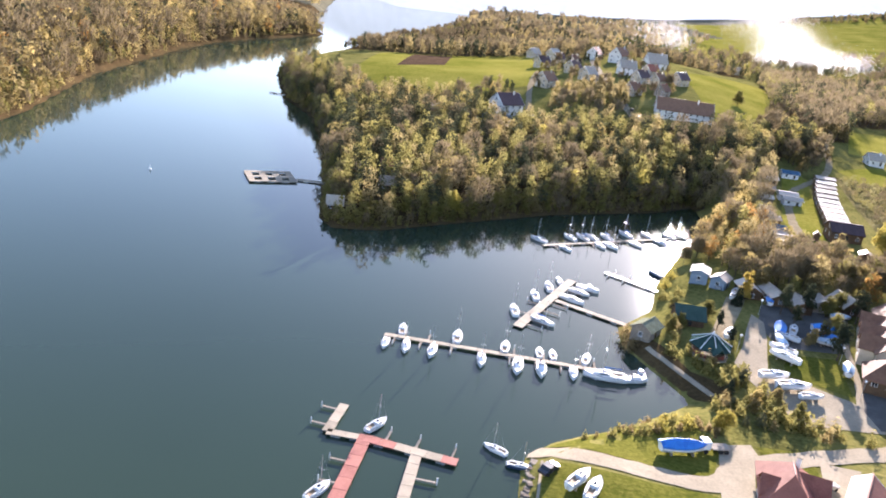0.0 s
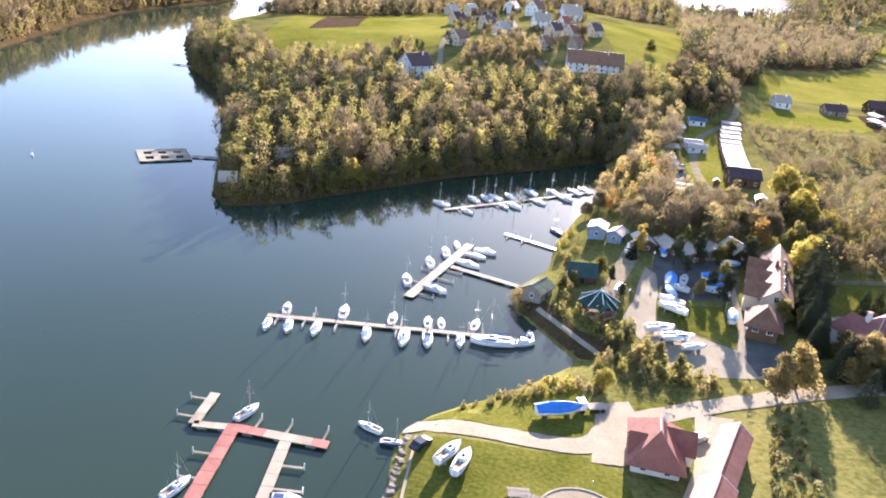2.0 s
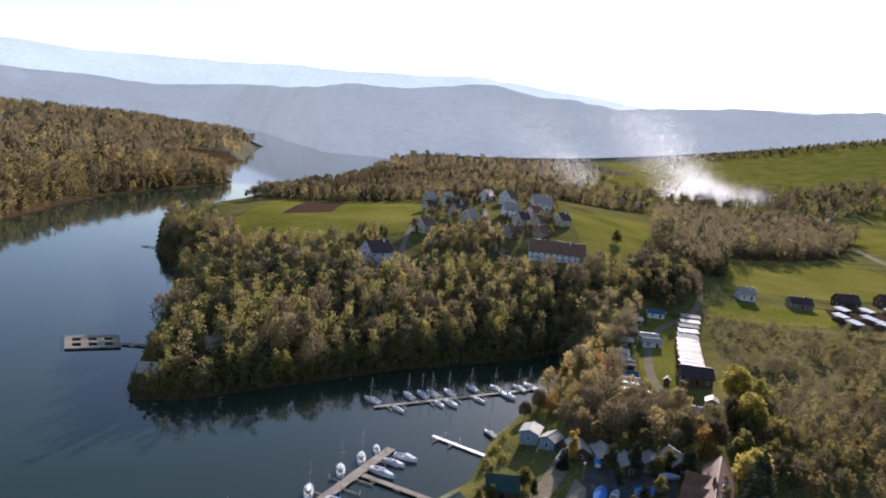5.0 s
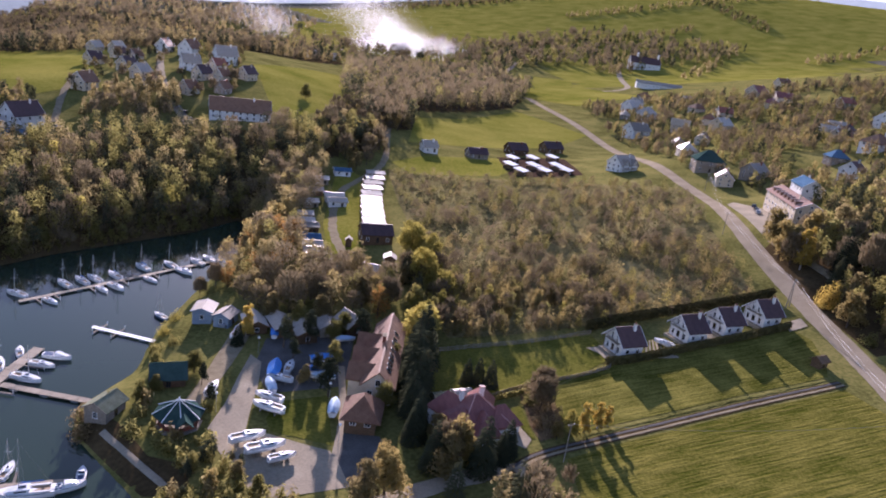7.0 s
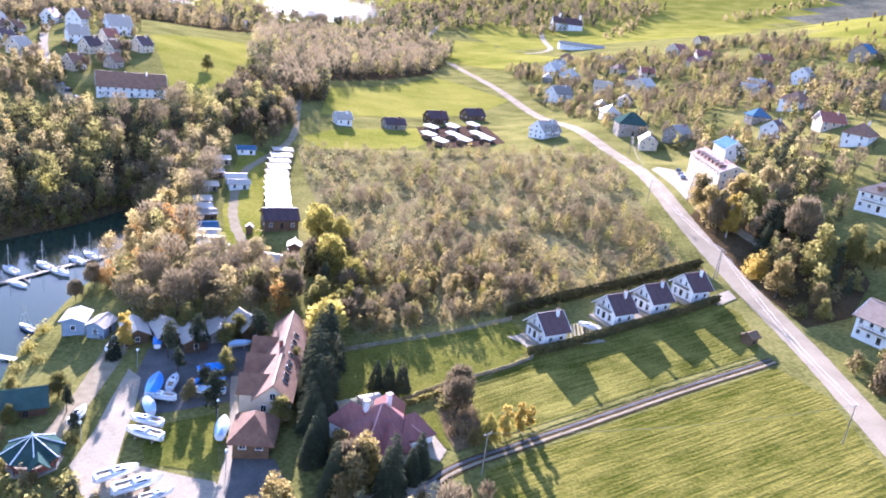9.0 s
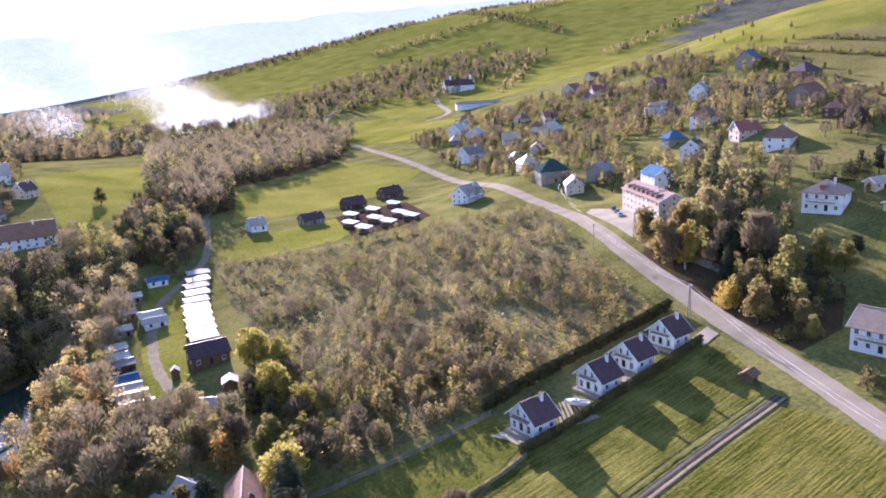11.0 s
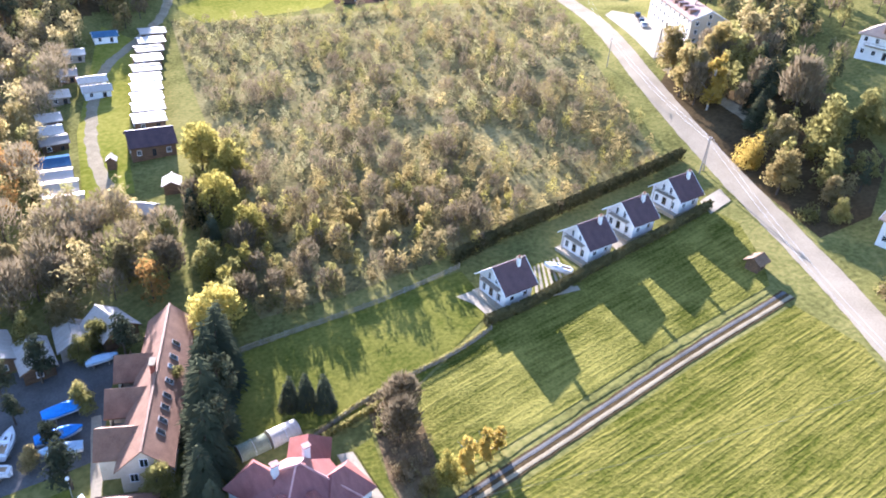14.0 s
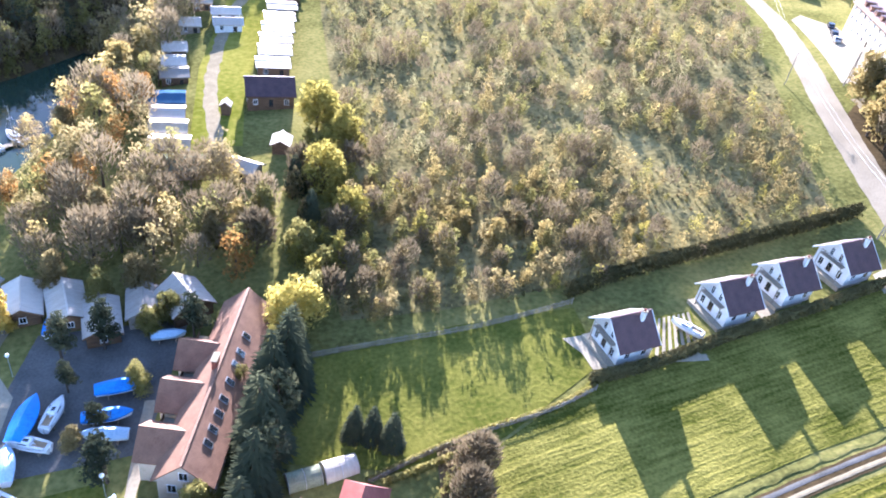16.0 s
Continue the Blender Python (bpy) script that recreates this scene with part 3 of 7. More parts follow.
LEAF = {
    "brown": foliage("brown_leaves", (0.1165, 0.0925, 0.043), (0.402, 0.321, 0.145), (0.245, 0.1935, 0.085)),
    "ochre": foliage("ochre_leaves", (0.162, 0.1245, 0.052), (0.508, 0.396, 0.152), (0.324, 0.2485, 0.0915)),
    "olive": foliage("olive_leaves", (0.0994, 0.0965, 0.0331), (0.3637, 0.318, 0.1082), (0.2158, 0.1907, 0.0607)),
    "yellow": foliage("yellow_green_leaves", (0.1725, 0.1493, 0.038), (0.5121, 0.4253, 0.1132), (0.3396, 0.2854, 0.0688)),
    "gold": foliage("golden_leaves", (0.29, 0.205, 0.046), (0.61, 0.475, 0.125), (0.46, 0.335, 0.078)),
    "rust": foliage("rust_leaves", (0.1737, 0.0889, 0.0296), (0.4439, 0.249, 0.0756), (0.2895, 0.1556, 0.046)),
    "needle": foliage("dark_needles", (0.0253, 0.0324, 0.0216), (0.1078, 0.108, 0.0564), (0.0572, 0.063, 0.0348), leafy=0.3),
    "twig": foliage("grey_brown_twigs", (0.096, 0.0745, 0.0435), (0.292, 0.227, 0.132), (0.179, 0.139, 0.08), leafy=0.36),
    "scrub": foliage("dry_scrub", (0.1358, 0.1021, 0.0526), (0.418, 0.3194, 0.1612), (0.256, 0.1937, 0.095)),
    "hedge": foliage("dense_hedge_leaves", (0.055, 0.052, 0.0216), (0.187, 0.155, 0.066), (0.11, 0.094, 0.0384), leafy=0.12),
    "sage": foliage("grey_green_scrub", (0.1151, 0.1118, 0.0508), (0.4001, 0.3562, 0.1712), (0.2328, 0.2104, 0.095)),
}
KINDS = list(LEAF)


def prism(rings):
    """Corners and faces of a tapered, jointed limb: rings of (centre, radius)."""
    verts, faces, k = [], [], 6
    for n, (c, r) in enumerate(rings):
        for i in range(k):
            a = 6.2832 * i / k
            verts.append((c[0] + r * math.cos(a), c[1] + r * math.sin(a), c[2]))
        if n:
            faces += [((n - 1) * k + i, (n - 1) * k + (i + 1) % k, n * k + (i + 1) % k, n * k + i) for i in range(k)]
    return verts, faces


def trunk_mesh(name, tall, thick, mat, seed, limbs=6, low=0.25):
    rnd = random.Random(seed)
    parts = [[((rnd.uniform(-0.06, 0.06) * h * tall * 0.3, rnd.uniform(-0.06, 0.06) * h * tall * 0.3, h * tall), thick * (1 - 0.85 * h) + 0.03) for h in (-0.04, 0.05, 0.3, 0.6, 0.9)]]
    for i in range(limbs):
        h, a, ln = rnd.uniform(low, 0.7), rnd.uniform(0, 6.28), rnd.uniform(0.18, 0.3) * tall
        d = (math.cos(a), math.sin(a))
        parts.append([((d[0] * ln * s, d[1] * ln * s, h * tall + ln * s * 0.9), thick * 0.4 * (1 - s) + 0.02) for s in (0, 0.4, 1)])
    verts, faces = [], []
    for rings in parts:
        v, f = prism(rings)
        faces += [tuple(i + len(verts) for i in q) for q in f]
        verts += v
    return mesh_from(name, verts, faces, (mat,), smooth=True)


def tree_kind(seed, crown, leaf, n, size, tall, wide, thick, label, category, bark=None):
    """One tree: an empty at its foot with a trunk and a crown."""
    rng = np.random.default_rng(seed)
    foot = tagged(new("tree" if category != "bush" else "bush"), label, category)
    trunk = new("trunk", trunk_mesh("trunk", tall * (0.95 if category != "bush" else 0.5), thick, bark or BARK, seed, limbs=0 if crown is crown_spruce else 6, low=0.25 if category != "bush" else 0.02))
    q = crown(rng, n, size, tall, wide)
    top = new("crown", leaves_mesh("crown", q[:, :3], (LEAF[leaf],)))
    trunk.parent = top.parent = foot
    return foot


PROTO = {}
SPECS = {
    "yellow": (crown_broad, "yellow", 3400, 0.36, 9.0, 4.7, 0.22, "broadleaf tree with yellow-green autumn leaves", "tree"),
    "ochre": (crown_broad, "ochre", 3200, 0.36, 9.0, 4.2, 0.22, "broadleaf tree with ochre autumn leaves", "tree"),
    "olive": (crown_broad, "olive", 3400, 0.38, 9.5, 4.5, 0.25, "broadleaf tree with dull olive leaves", "tree"),
    "brown": (crown_broad, "brown", 3000, 0.38, 9.5, 4.2, 0.25, "broadleaf tree with withered brown leaves", "tree"),
    "rust": (crown_broad, "rust", 2400, 0.34, 8.5, 3.4, 0.22, "tree with rust-red autumn leaves", "tree"),
    "gold": (crown_broad, "gold", 2200, 0.34, 9.0, 2.4, 0.18, "slender tree with bright golden leaves", "tree"),
    "round": (crown_bush, "gold", 3000, 0.30, 7.4, 3.2, 0.2, "round clipped tree with amber leaves", "tree"),
    "twig": (crown_twiggy, "twig", 1500, 0.85, 9.5, 3.5, 0.2, "nearly bare tree with grey-brown twigs", "tree"),
    "spruce": (crown_spruce, "needle", 1500, 0.62, 11.0, 2.8, 0.2, "dark green spruce with drooping boughs", "tree"),
    "pine": (crown_pine, "needle", 1300, 0.42, 11.0, 3.4, 0.24, "dark green pine with an open crown", "tree"),
    "bush": (crown_bush, "olive", 420, 0.26, 2.4, 1.7, 0.08, "low bush with olive leaves", "bush"),
    "bush_brown": (crown_bush, "scrub", 420, 0.26, 2.4, 1.7, 0.08, "low dry brown bush", "bush"),
    "bush_yellow": (crown_bush, "yellow", 420, 0.26, 2.6, 1.6, 0.08, "low bush with yellow-green leaves", "bush"),
}


def plant(kind, x, y, scale=1.0, label="", group=""):
    """Set a tree of a kind on the ground."""
    rnd = random.Random(int(x * 31 + y * 17))
    z = ground_at(x, y) - 0.1
    m = pose(x, y, z, rnd.uniform(-2, 2), rnd.uniform(-2, 2), rnd.uniform(0, 360)) @ Matrix.Diagonal((scale * rnd.uniform(0.9, 1.12), scale * rnd.uniform(0.9, 1.12), scale, 1))
    if kind not in PROTO:
        crown, leaf, n, size, tall, wide, thick, text, cat = SPECS[kind]
        ob = PROTO[kind] = tree_kind(len(PROTO) + 5, crown, leaf, n, size, tall, wide, thick, text, cat, BIRCH_BARK if kind == "gold" else None)
        ob.matrix_basis = m
    else:
        ob = copy_thing(PROTO[kind], Matrix.Identity(4))
        ob.matrix_basis = m
    if group:
        tagged(ob, group=group)
    if label:
        tagged(ob, label)
    return ob


# ---- woods: what nobody could count ----
def crown_set(seed, crown, n, size, variants, **kw):
    rng = np.random.default_rng(seed)
    return [crown(rng, n, size, **kw) for _ in range(variants)]


def wood(name, poly, step, mix, n, size, tall, label, category, seed, trunks=True, keep=None, clear=(), scale=(0.75, 1.3), wide=None, upswept=False):
    """Trees scattered over a plot as one mesh. mix: shares of leaf kinds; clear: round glades (x, y, radius)."""
    rng = np.random.default_rng(seed)
    xs, ys = [p[0] for p in poly], [p[1] for p in poly]
    X, Y = np.meshgrid(np.arange(min(xs), max(xs), step), np.arange(min(ys), max(ys), step))
    X = (X + rng.uniform(-0.5, 0.5, X.shape) * step).ravel()
    Y = (Y + rng.uniform(-0.5, 0.5, Y.shape) * step).ravel()
    ok = inside(X, Y, poly) & (shore_distance(X, Y) > 0.6)
    for cx, cy, r in clear:
        ok &= np.hypot(X - cx, Y - cy) > r
    if keep is not None:
        ok &= keep(X, Y, rng)
    X, Y = X[ok], Y[ok]
    Z = ground_under(X, Y)
    kinds, share = list(mix), np.array(list(mix.values()), float)
    pick = rng.choice(len(kinds), len(X), p=share / share.sum())
    wide, n = wide or tall * 0.36, int(n * 1.6)
    sets = {}
    for k in kinds:
        if k == "needle":
            sets[k] = crown_set(seed + 1, crown_spruce, int(n * 0.9), size * 1.5, 3, tall=tall * 1.1, wide=wide * 0.75) + crown_set(seed + 2, crown_pine, int(n * 0.9), size, 2, tall=tall * 1.15, wide=wide * 0.8)
        elif k == "twig" or upswept:
            sets[k] = crown_set(seed + 3, crown_twiggy, int(n * 0.9), size * 1.9, 4, tall=tall, wide=wide * 0.95)
        elif tall < 3.5:
            sets[k] = crown_set(seed + 4, crown_bush, n, size, 5, tall=tall, wide=wide)
        else:
            sets[k] = crown_set(seed + 5, crown_broad, n, size, 5, tall=tall, wide=wide)
    sets = {k: [q[:, :3] if k in ("twig", "needle") else np.ascontiguousarray(q[:, [0, 1, 2]]) for q in v] for k, v in sets.items()}
    out, index, tv, tf = [], [], [], []
    for x, y, z, p in zip(X, Y, Z, pick):
        k = kinds[p]
        q = sets[k][rng.integers(len(sets[k]))]
        s, a = rng.uniform(*scale), rng.uniform(0, 6.28)
        c, d = math.cos(a) * s * rng.uniform(0.85, 1.15), math.sin(a) * s
        r = q.copy()
        r[..., 0], r[..., 1], r[..., 2] = q[..., 0] * c - q[..., 1] * d + x, q[..., 0] * d + q[..., 1] * c + y, q[..., 2] * s + z - 0.1
        out.append(r)
        index.append(np.full(len(q), p))
        if trunks:
            w, b = 0.022 * tall * s, len(tv)
            tv += [(x - w, y - w, z - 0.5), (x + w, y - w, z - 0.5), (x + w, y + w, z - 0.5), (x - w, y + w, z - 0.5), (x, y, z + 0.75 * tall * s)]
            tf += [(b, b + 1, b + 4), (b + 1, b + 2, b + 4), (b + 2, b + 3, b + 4), (b + 3, b, b + 4)]
    ob = tagged(new(name, leaves_mesh(name, np.concatenate(out), [LEAF[k] for k in kinds], np.concatenate(index))), label, category, kind="stuff")
    if trunks:
        tr = new("trunks", mesh_from("trunks", tv, tf, (BARK,)))
        tr.parent = ob
        tagged(tr, "tree trunks", kind="stuff")
    return ob


# ---- parts and houses ----
def part(name, bm, mat, parent, label=""):
    """Link a bmesh as one mesh under a thing."""
    me = bpy.data.meshes.new(name)
    bmesh.ops.recalc_face_normals(bm, faces=bm.faces[:])
    bm.to_mesh(me)
    bm.free()
    me.materials.append(mat)
    ob = new(name, me)
    ob.parent = parent
    return tagged(ob, label)


def thing(name, x, y, z, rot, label, category, group=""):
    ob = new(name)
    ob.matrix_world = pose(x, y, z, 0, 0, rot)
    return tagged(ob, label, category, group)


def box(bm, c, s, rot=0.0):
    m = Matrix.Translation(c) @ Matrix.Rotation(radians(rot), 4, "Z") @ Matrix.Diagonal((*s, 1))
    bmesh.ops.create_cube(bm, size=1, matrix=m)
    return bm


def boxed(c, s, rot=0.0, bevel=0.0):
    bm = box(bmesh.new(), c, s, rot)
    if bevel:
        bmesh.ops.bevel(bm, geom=bm.edges[:], offset=bevel, segments=1, affect="EDGES")
    return bm


def tube(a, b, r1, r2, k=8):
    """A round bar from a to b."""
    bm = bmesh.new()
    a, b = Vector(a), Vector(b)
    d = b - a
    m = Matrix.Translation((a + b) / 2) @ d.to_track_quat("Z", "Y").to_matrix().to_4x4()
    bmesh.ops.create_cone(bm, cap_ends=True, segments=k, radius1=r1, radius2=r2, depth=d.length, matrix=m)
    return bm


def solid(bm, quads, thick):
    """Sloping slabs: each quad gets its thickness downwards."""
    for q in quads:
        top = [bm.verts.new(p) for p in q]
        low = [bm.verts.new((p[0], p[1], p[2] - thick)) for p in q]
        bm.faces.new(top)
        bm.faces.new(low[::-1])
        for i in range(len(q)):
            j = (i + 1) % len(q)
            bm.faces.new((top[i], low[i], low[j], top[j]))
    return bm


PLASTER = material("white_render", (0.58, 0.57, 0.54), (0.80, 0.79, 0.76), scale=0.5, rough=0.85, bump=0.15, vary=0.2)
CREAM = material("cream_render", (0.46, 0.38, 0.27), (0.62, 0.53, 0.40), scale=0.5, rough=0.85, bump=0.15, vary=0.25)
PLANK = material("brown_boards", (0.07, 0.042, 0.024), (0.20, 0.125, 0.07), scale=0.6, rough=0.8, bump=0.5, stretch=(1, 1, 6), vary=0.3)
GREYWOOD = material("weathered_boards", (0.17, 0.145, 0.115), (0.37, 0.32, 0.26), scale=0.5, rough=0.9, bump=0.5, fine=10, stretch=(1, 6, 6), vary=0.2)
DECK = material("sunlit_deck_boards", (0.21, 0.175, 0.125), (0.38, 0.32, 0.235), scale=0.35, rough=0.85, bump=0.5, fine=12, vary=0.2)
DECK_RED = material("faded_red_deck", (0.24, 0.085, 0.065), (0.40, 0.165, 0.125), scale=0.35, rough=0.85, bump=0.4, fine=12, vary=0.2)
STEEL = material("galvanised_steel", (0.35, 0.36, 0.37), (0.55, 0.56, 0.57), scale=2.0, rough=0.4, metal=0.7)
BRICK_TILE = material("brown_roof_tiles", (0.145, 0.072, 0.044), (0.27, 0.15, 0.09), scale=0.7, rough=0.7, bump=0.8, fine=8, vary=0.2)
TAN_TILE = material("tan_roof_tiles", (0.24, 0.165, 0.115), (0.40, 0.29, 0.21), scale=0.7, rough=0.7, bump=0.8, fine=8, vary=0.2)
TAN_SHEET = material("tan_felt_roof", (0.34, 0.25, 0.15), (0.52, 0.41, 0.27), scale=0.6, rough=0.55, bump=0.5, fine=7, vary=0.3)
RED_TILE = material("red_roof_tiles", (0.19, 0.058, 0.036), (0.33, 0.122, 0.078), scale=0.7, rough=0.65, bump=0.8, fine=8, vary=0.25)
RED_METAL = material("dark_red_metal_roof", (0.165, 0.052, 0.042), (0.28, 0.105, 0.085), scale=0.5, rough=0.45, bump=0.4, fine=8, stretch=(4, 1, 1))
DARK_TILE = material("dark_brown_roof_tiles", (0.044, 0.022, 0.022), (0.104, 0.053, 0.048), scale=0.7, rough=0.6, bump=0.8, fine=8, vary=0.2)
GREY_ROOF = material("grey_sheet_roof", (0.23, 0.195, 0.155), (0.42, 0.365, 0.30), scale=0.5, rough=0.7, bump=0.4, fine=7, vary=0.5, stretch=(5, 1, 1))
PALE_ROOF = material("pale_sheet_roof", (0.36, 0.31, 0.245), (0.54, 0.475, 0.385), scale=0.5, rough=0.55, bump=0.4, fine=7, vary=0.3, stretch=(5, 1, 1))
BLUE_ROOF = material("blue_sheet_roof", (0.05, 0.10, 0.165), (0.095, 0.17, 0.25), scale=0.5, rough=0.88, bump=0.3, vary=0.3)
HOTEL_ROOF = material("weathered_pink_sheet_roof", (0.26, 0.17, 0.135), (0.42, 0.30, 0.245), scale=0.5, rough=0.88, bump=0.4, fine=7, stretch=(5, 1, 1))
GREEN_ROOF = material("green_sheet_roof", (0.022, 0.044, 0.038), (0.052, 0.088, 0.076), scale=0.5, rough=0.88, bump=0.3, vary=0.3)
MOSS_ROOF = material("mossy_felt_roof", (0.11, 0.12, 0.075), (0.26, 0.27, 0.19), scale=0.8, rough=0.95, bump=0.7)
BLUE_BOARD = material("grey_blue_boards", (0.13, 0.18, 0.24), (0.25, 0.31, 0.38), scale=0.6, rough=0.8, bump=0.4, vary=0.2)
WHITE_TRIM = material("white_paint", (0.70, 0.70, 0.69), (0.84, 0.84, 0.83), scale=1.0, rough=0.5)
GLASS = glass_material("window_glass", (0.02, 0.025, 0.03))
BRICKRED = material("red_boards", (0.15, 0.045, 0.03), (0.28, 0.10, 0.065), scale=0.6, rough=0.8, bump=0.4, vary=0.2)
ROOFS = {"brown": BRICK_TILE, "red": RED_TILE, "metal": RED_METAL, "dark": DARK_TILE, "grey": GREY_ROOF, "pale": PALE_ROOF, "blue": BLUE_ROOF, "green": GREEN_ROOF, "moss": MOSS_ROOF, "tan": TAN_SHEET}


def window(parent, x, y, z, w, h, side, door=False):
    """A window or door set in a wall; side: the way it faces, 0 east, 90 north, 180 west, 270 south."""
    a = radians(side)
    ox, oy = math.cos(a), math.sin(a)
    m = Matrix.Translation((x, y, z)) @ Matrix.Rotation(a, 4, "Z")
    fr = bmesh.new()
    t = 0.09
    for c, s in (((0, -w / 2, 0), (0.10, t, h + t)), ((0, w / 2, 0), (0.10, t, h + t)), ((0, 0, h / 2), (0.10, w, t)), ((0.02, 0, -h / 2), (0.16, w + 0.2, t)), ((0, 0, 0), (0.09, 0.05, h))):
        box(fr, c, s)
    bmesh.ops.transform(fr, matrix=m, verts=fr.verts[:])
    frame_ob = part("door" if door else "window", fr, PLANK if door else WHITE_TRIM, parent)
    pane = boxed((0.0, 0, 0), (0.05, w - t, h - t))
    bmesh.ops.transform(pane, matrix=m, verts=pane.verts[:])
    part("pane", pane, GLASS, frame_ob)
    return frame_ob


def gable_roof(L, D, eave, rise, over, thick=0.22):
    """Two slopes with the ridge along x."""
    a, b = L / 2 + over, D / 2 + over
    drop = rise * over / (D / 2)
    bm = bmesh.new()
    solid(bm, [((-a, -b, eave - drop), (a, -b, eave - drop), (a, 0, eave + rise), (-a, 0, eave + rise)), ((a, b, eave - drop), (-a, b, eave - drop), (-a, 0, eave + rise), (a, 0, eave + rise))], thick)
    bmesh.ops.translate(bm, vec=(0, 0, thick), verts=bm.verts[:])
    return bm


def hip_roof(L, D, eave, rise, over, thick=0.22):
    a, b = L / 2 + over, D / 2 + over
    r, drop = max(0.05, (L - D) / 2), rise * over / (D / 2)
    lo = eave - drop
    bm = bmesh.new()
    solid(bm, [((-a, -b, lo), (a, -b, lo), (r, 0, eave + rise), (-r, 0, eave + rise)), ((a, b, lo), (-a, b, lo), (-r, 0, eave + rise), (r, 0, eave + rise)),
               ((a, -b, lo), (a, b, lo), (r, 0, eave + rise)), ((-a, b, lo), (-a, -b, lo), (-r, 0, eave + rise))], thick)
    bmesh.ops.translate(bm, vec=(0, 0, thick), verts=bm.verts[:])
    return bm


def gable_walls(L, D, eave, rise, deep=1.5):
    """Walls down into the ground, with gables."""
    bm = bmesh.new()
    a, b = L / 2, D / 2
    prof = [(-b, -deep), (b, -deep), (b, eave), (0, eave + rise), (-b, eave)]
    v0, v1 = [bm.verts.new((-a, y, z)) for y, z in prof], [bm.verts.new((a, y, z)) for y, z in prof]
    bm.faces.new(v0), bm.faces.new(v1[::-1])
    for i in range(5):
        j = (i + 1) % 5
        bm.faces.new((v0[i], v1[i], v1[j], v0[j]))
    return bm


def house(x, y, rot, L, D, eave, rise, wall, roof, label, name="house", category="house", hip=False, over=0.5, windows=(3, 2), floors=1, chimney=True, door=True, z=None, group="", dormers=0, balcony=False):
    """A house with its ridge along its own x: walls, roof, windows, door and chimney."""
    base = min(ground_at(x + dx, y + dy) for dx in (-D / 3, D / 3) for dy in (-D / 3, D / 3)) + 0.15 if z is None else z
    ob = thing(name, x, y, base, rot, label, category, group)
    part("wall", boxed((0, 0, eave / 2 - 0.75), (L, D, eave + 1.5)) if hip else gable_walls(L, D, eave, rise), wall, ob)
    rf = part("roof", hip_roof(L, D, eave, rise, over) if hip else gable_roof(L, D, eave, rise, over), roof, ob)
    part("ridge_cap", boxed((0, 0, eave + rise + 0.22), (max(0.4, L - D) if hip else L + 2 * over, 0.28, 0.12)), roof, rf)
    if not hip:
        for sx in (-1, 1):
            bm = bmesh.new()
            for sy in (-1, 1):
                b, e = D / 2 + over, eave - rise * over / (D / 2)
                solid(bm, [((sx * (L / 2 + over) - 0.04, sy * b, e + 0.24), (sx * (L / 2 + over) + 0.04, sy * b, e + 0.24), (sx * (L / 2 + over) + 0.04, 0, eave + rise + 0.25), (sx * (L / 2 + over) - 0.04, 0, eave + rise + 0.25))], 0.3)
            part("bargeboard", bm, WHITE_TRIM if wall in (PLASTER, CREAM) else wall, rf)
    fh = eave / floors
    for f in range(floors):
        zc = f * fh + fh * 0.55
        for n, (count, half, length) in enumerate(((windows[0], D / 2, L), (windows[1], L / 2, D))):
            for i in range(count):
                s = (i + 0.5) / count * length - length / 2
                for sgn in (-1, 1):
                    if n == 0:
                        is_door = door and f == 0 and sgn == -1 and i == count // 2
                        window(ob, s, sgn * half, zc - (0.25 if is_door else 0), 0.95, min(1.9 if is_door else 1.25, fh * 0.6), 90 * sgn, is_door)
                    else:
                        window(ob, sgn * half, s, zc, 0.95, min(1.25, fh * 0.5), 0 if sgn > 0 else 180)
    if not hip and rise > 2.2 and windows[1]:
        for sgn in (-1, 1):
            window(ob, sgn * L / 2, 0, eave + rise * 0.38, 1.0, 1.2, 0 if sgn > 0 else 180)
    for i in range(dormers):
        s = ((i + 0.5) / dormers - 0.5) * L * 0.85
        dm = part("dormer", boxed((s, -D * 0.30, eave + rise * 0.42), (1.5, D * 0.28, 1.5)), BRICK_TILE, rf, "tile-hung dormer")
        part("dormer_roof", boxed((s, -D * 0.30, eave + rise * 0.42 + 0.8), (1.8, D * 0.32, 0.14)), DARK_TILE, dm)
    if balcony:
        bl = part("balcony", boxed((0, -D / 2 - 0.6, eave * 0.52), (L * 0.7, 1.2, 0.15)), CONCRETE, ob)
        rail = bmesh.new()
        for i in range(9):
            box(rail, ((i / 8 - 0.5) * L * 0.7, -D / 2 - 1.17, eave * 0.52 + 0.55), (0.06, 0.05, 0.95))
        box(rail, (0, -D / 2 - 1.17, eave * 0.52 + 1.0), (L * 0.7, 0.07, 0.07))
        part("railing", rail, PLANK, bl)
    if chimney:
        cx = L * 0.22
        st = part("chimney", boxed((cx, -D * 0.12, eave + rise + 0.1), (0.6, 0.6, 1.9)), wall if wall in (PLASTER, CREAM) else BRICKRED, ob)
        part("chimney_cap", boxed((cx, -D * 0.12, eave + rise + 1.1), (0.8, 0.8, 0.12)), CONCRETE, st)
    return ob


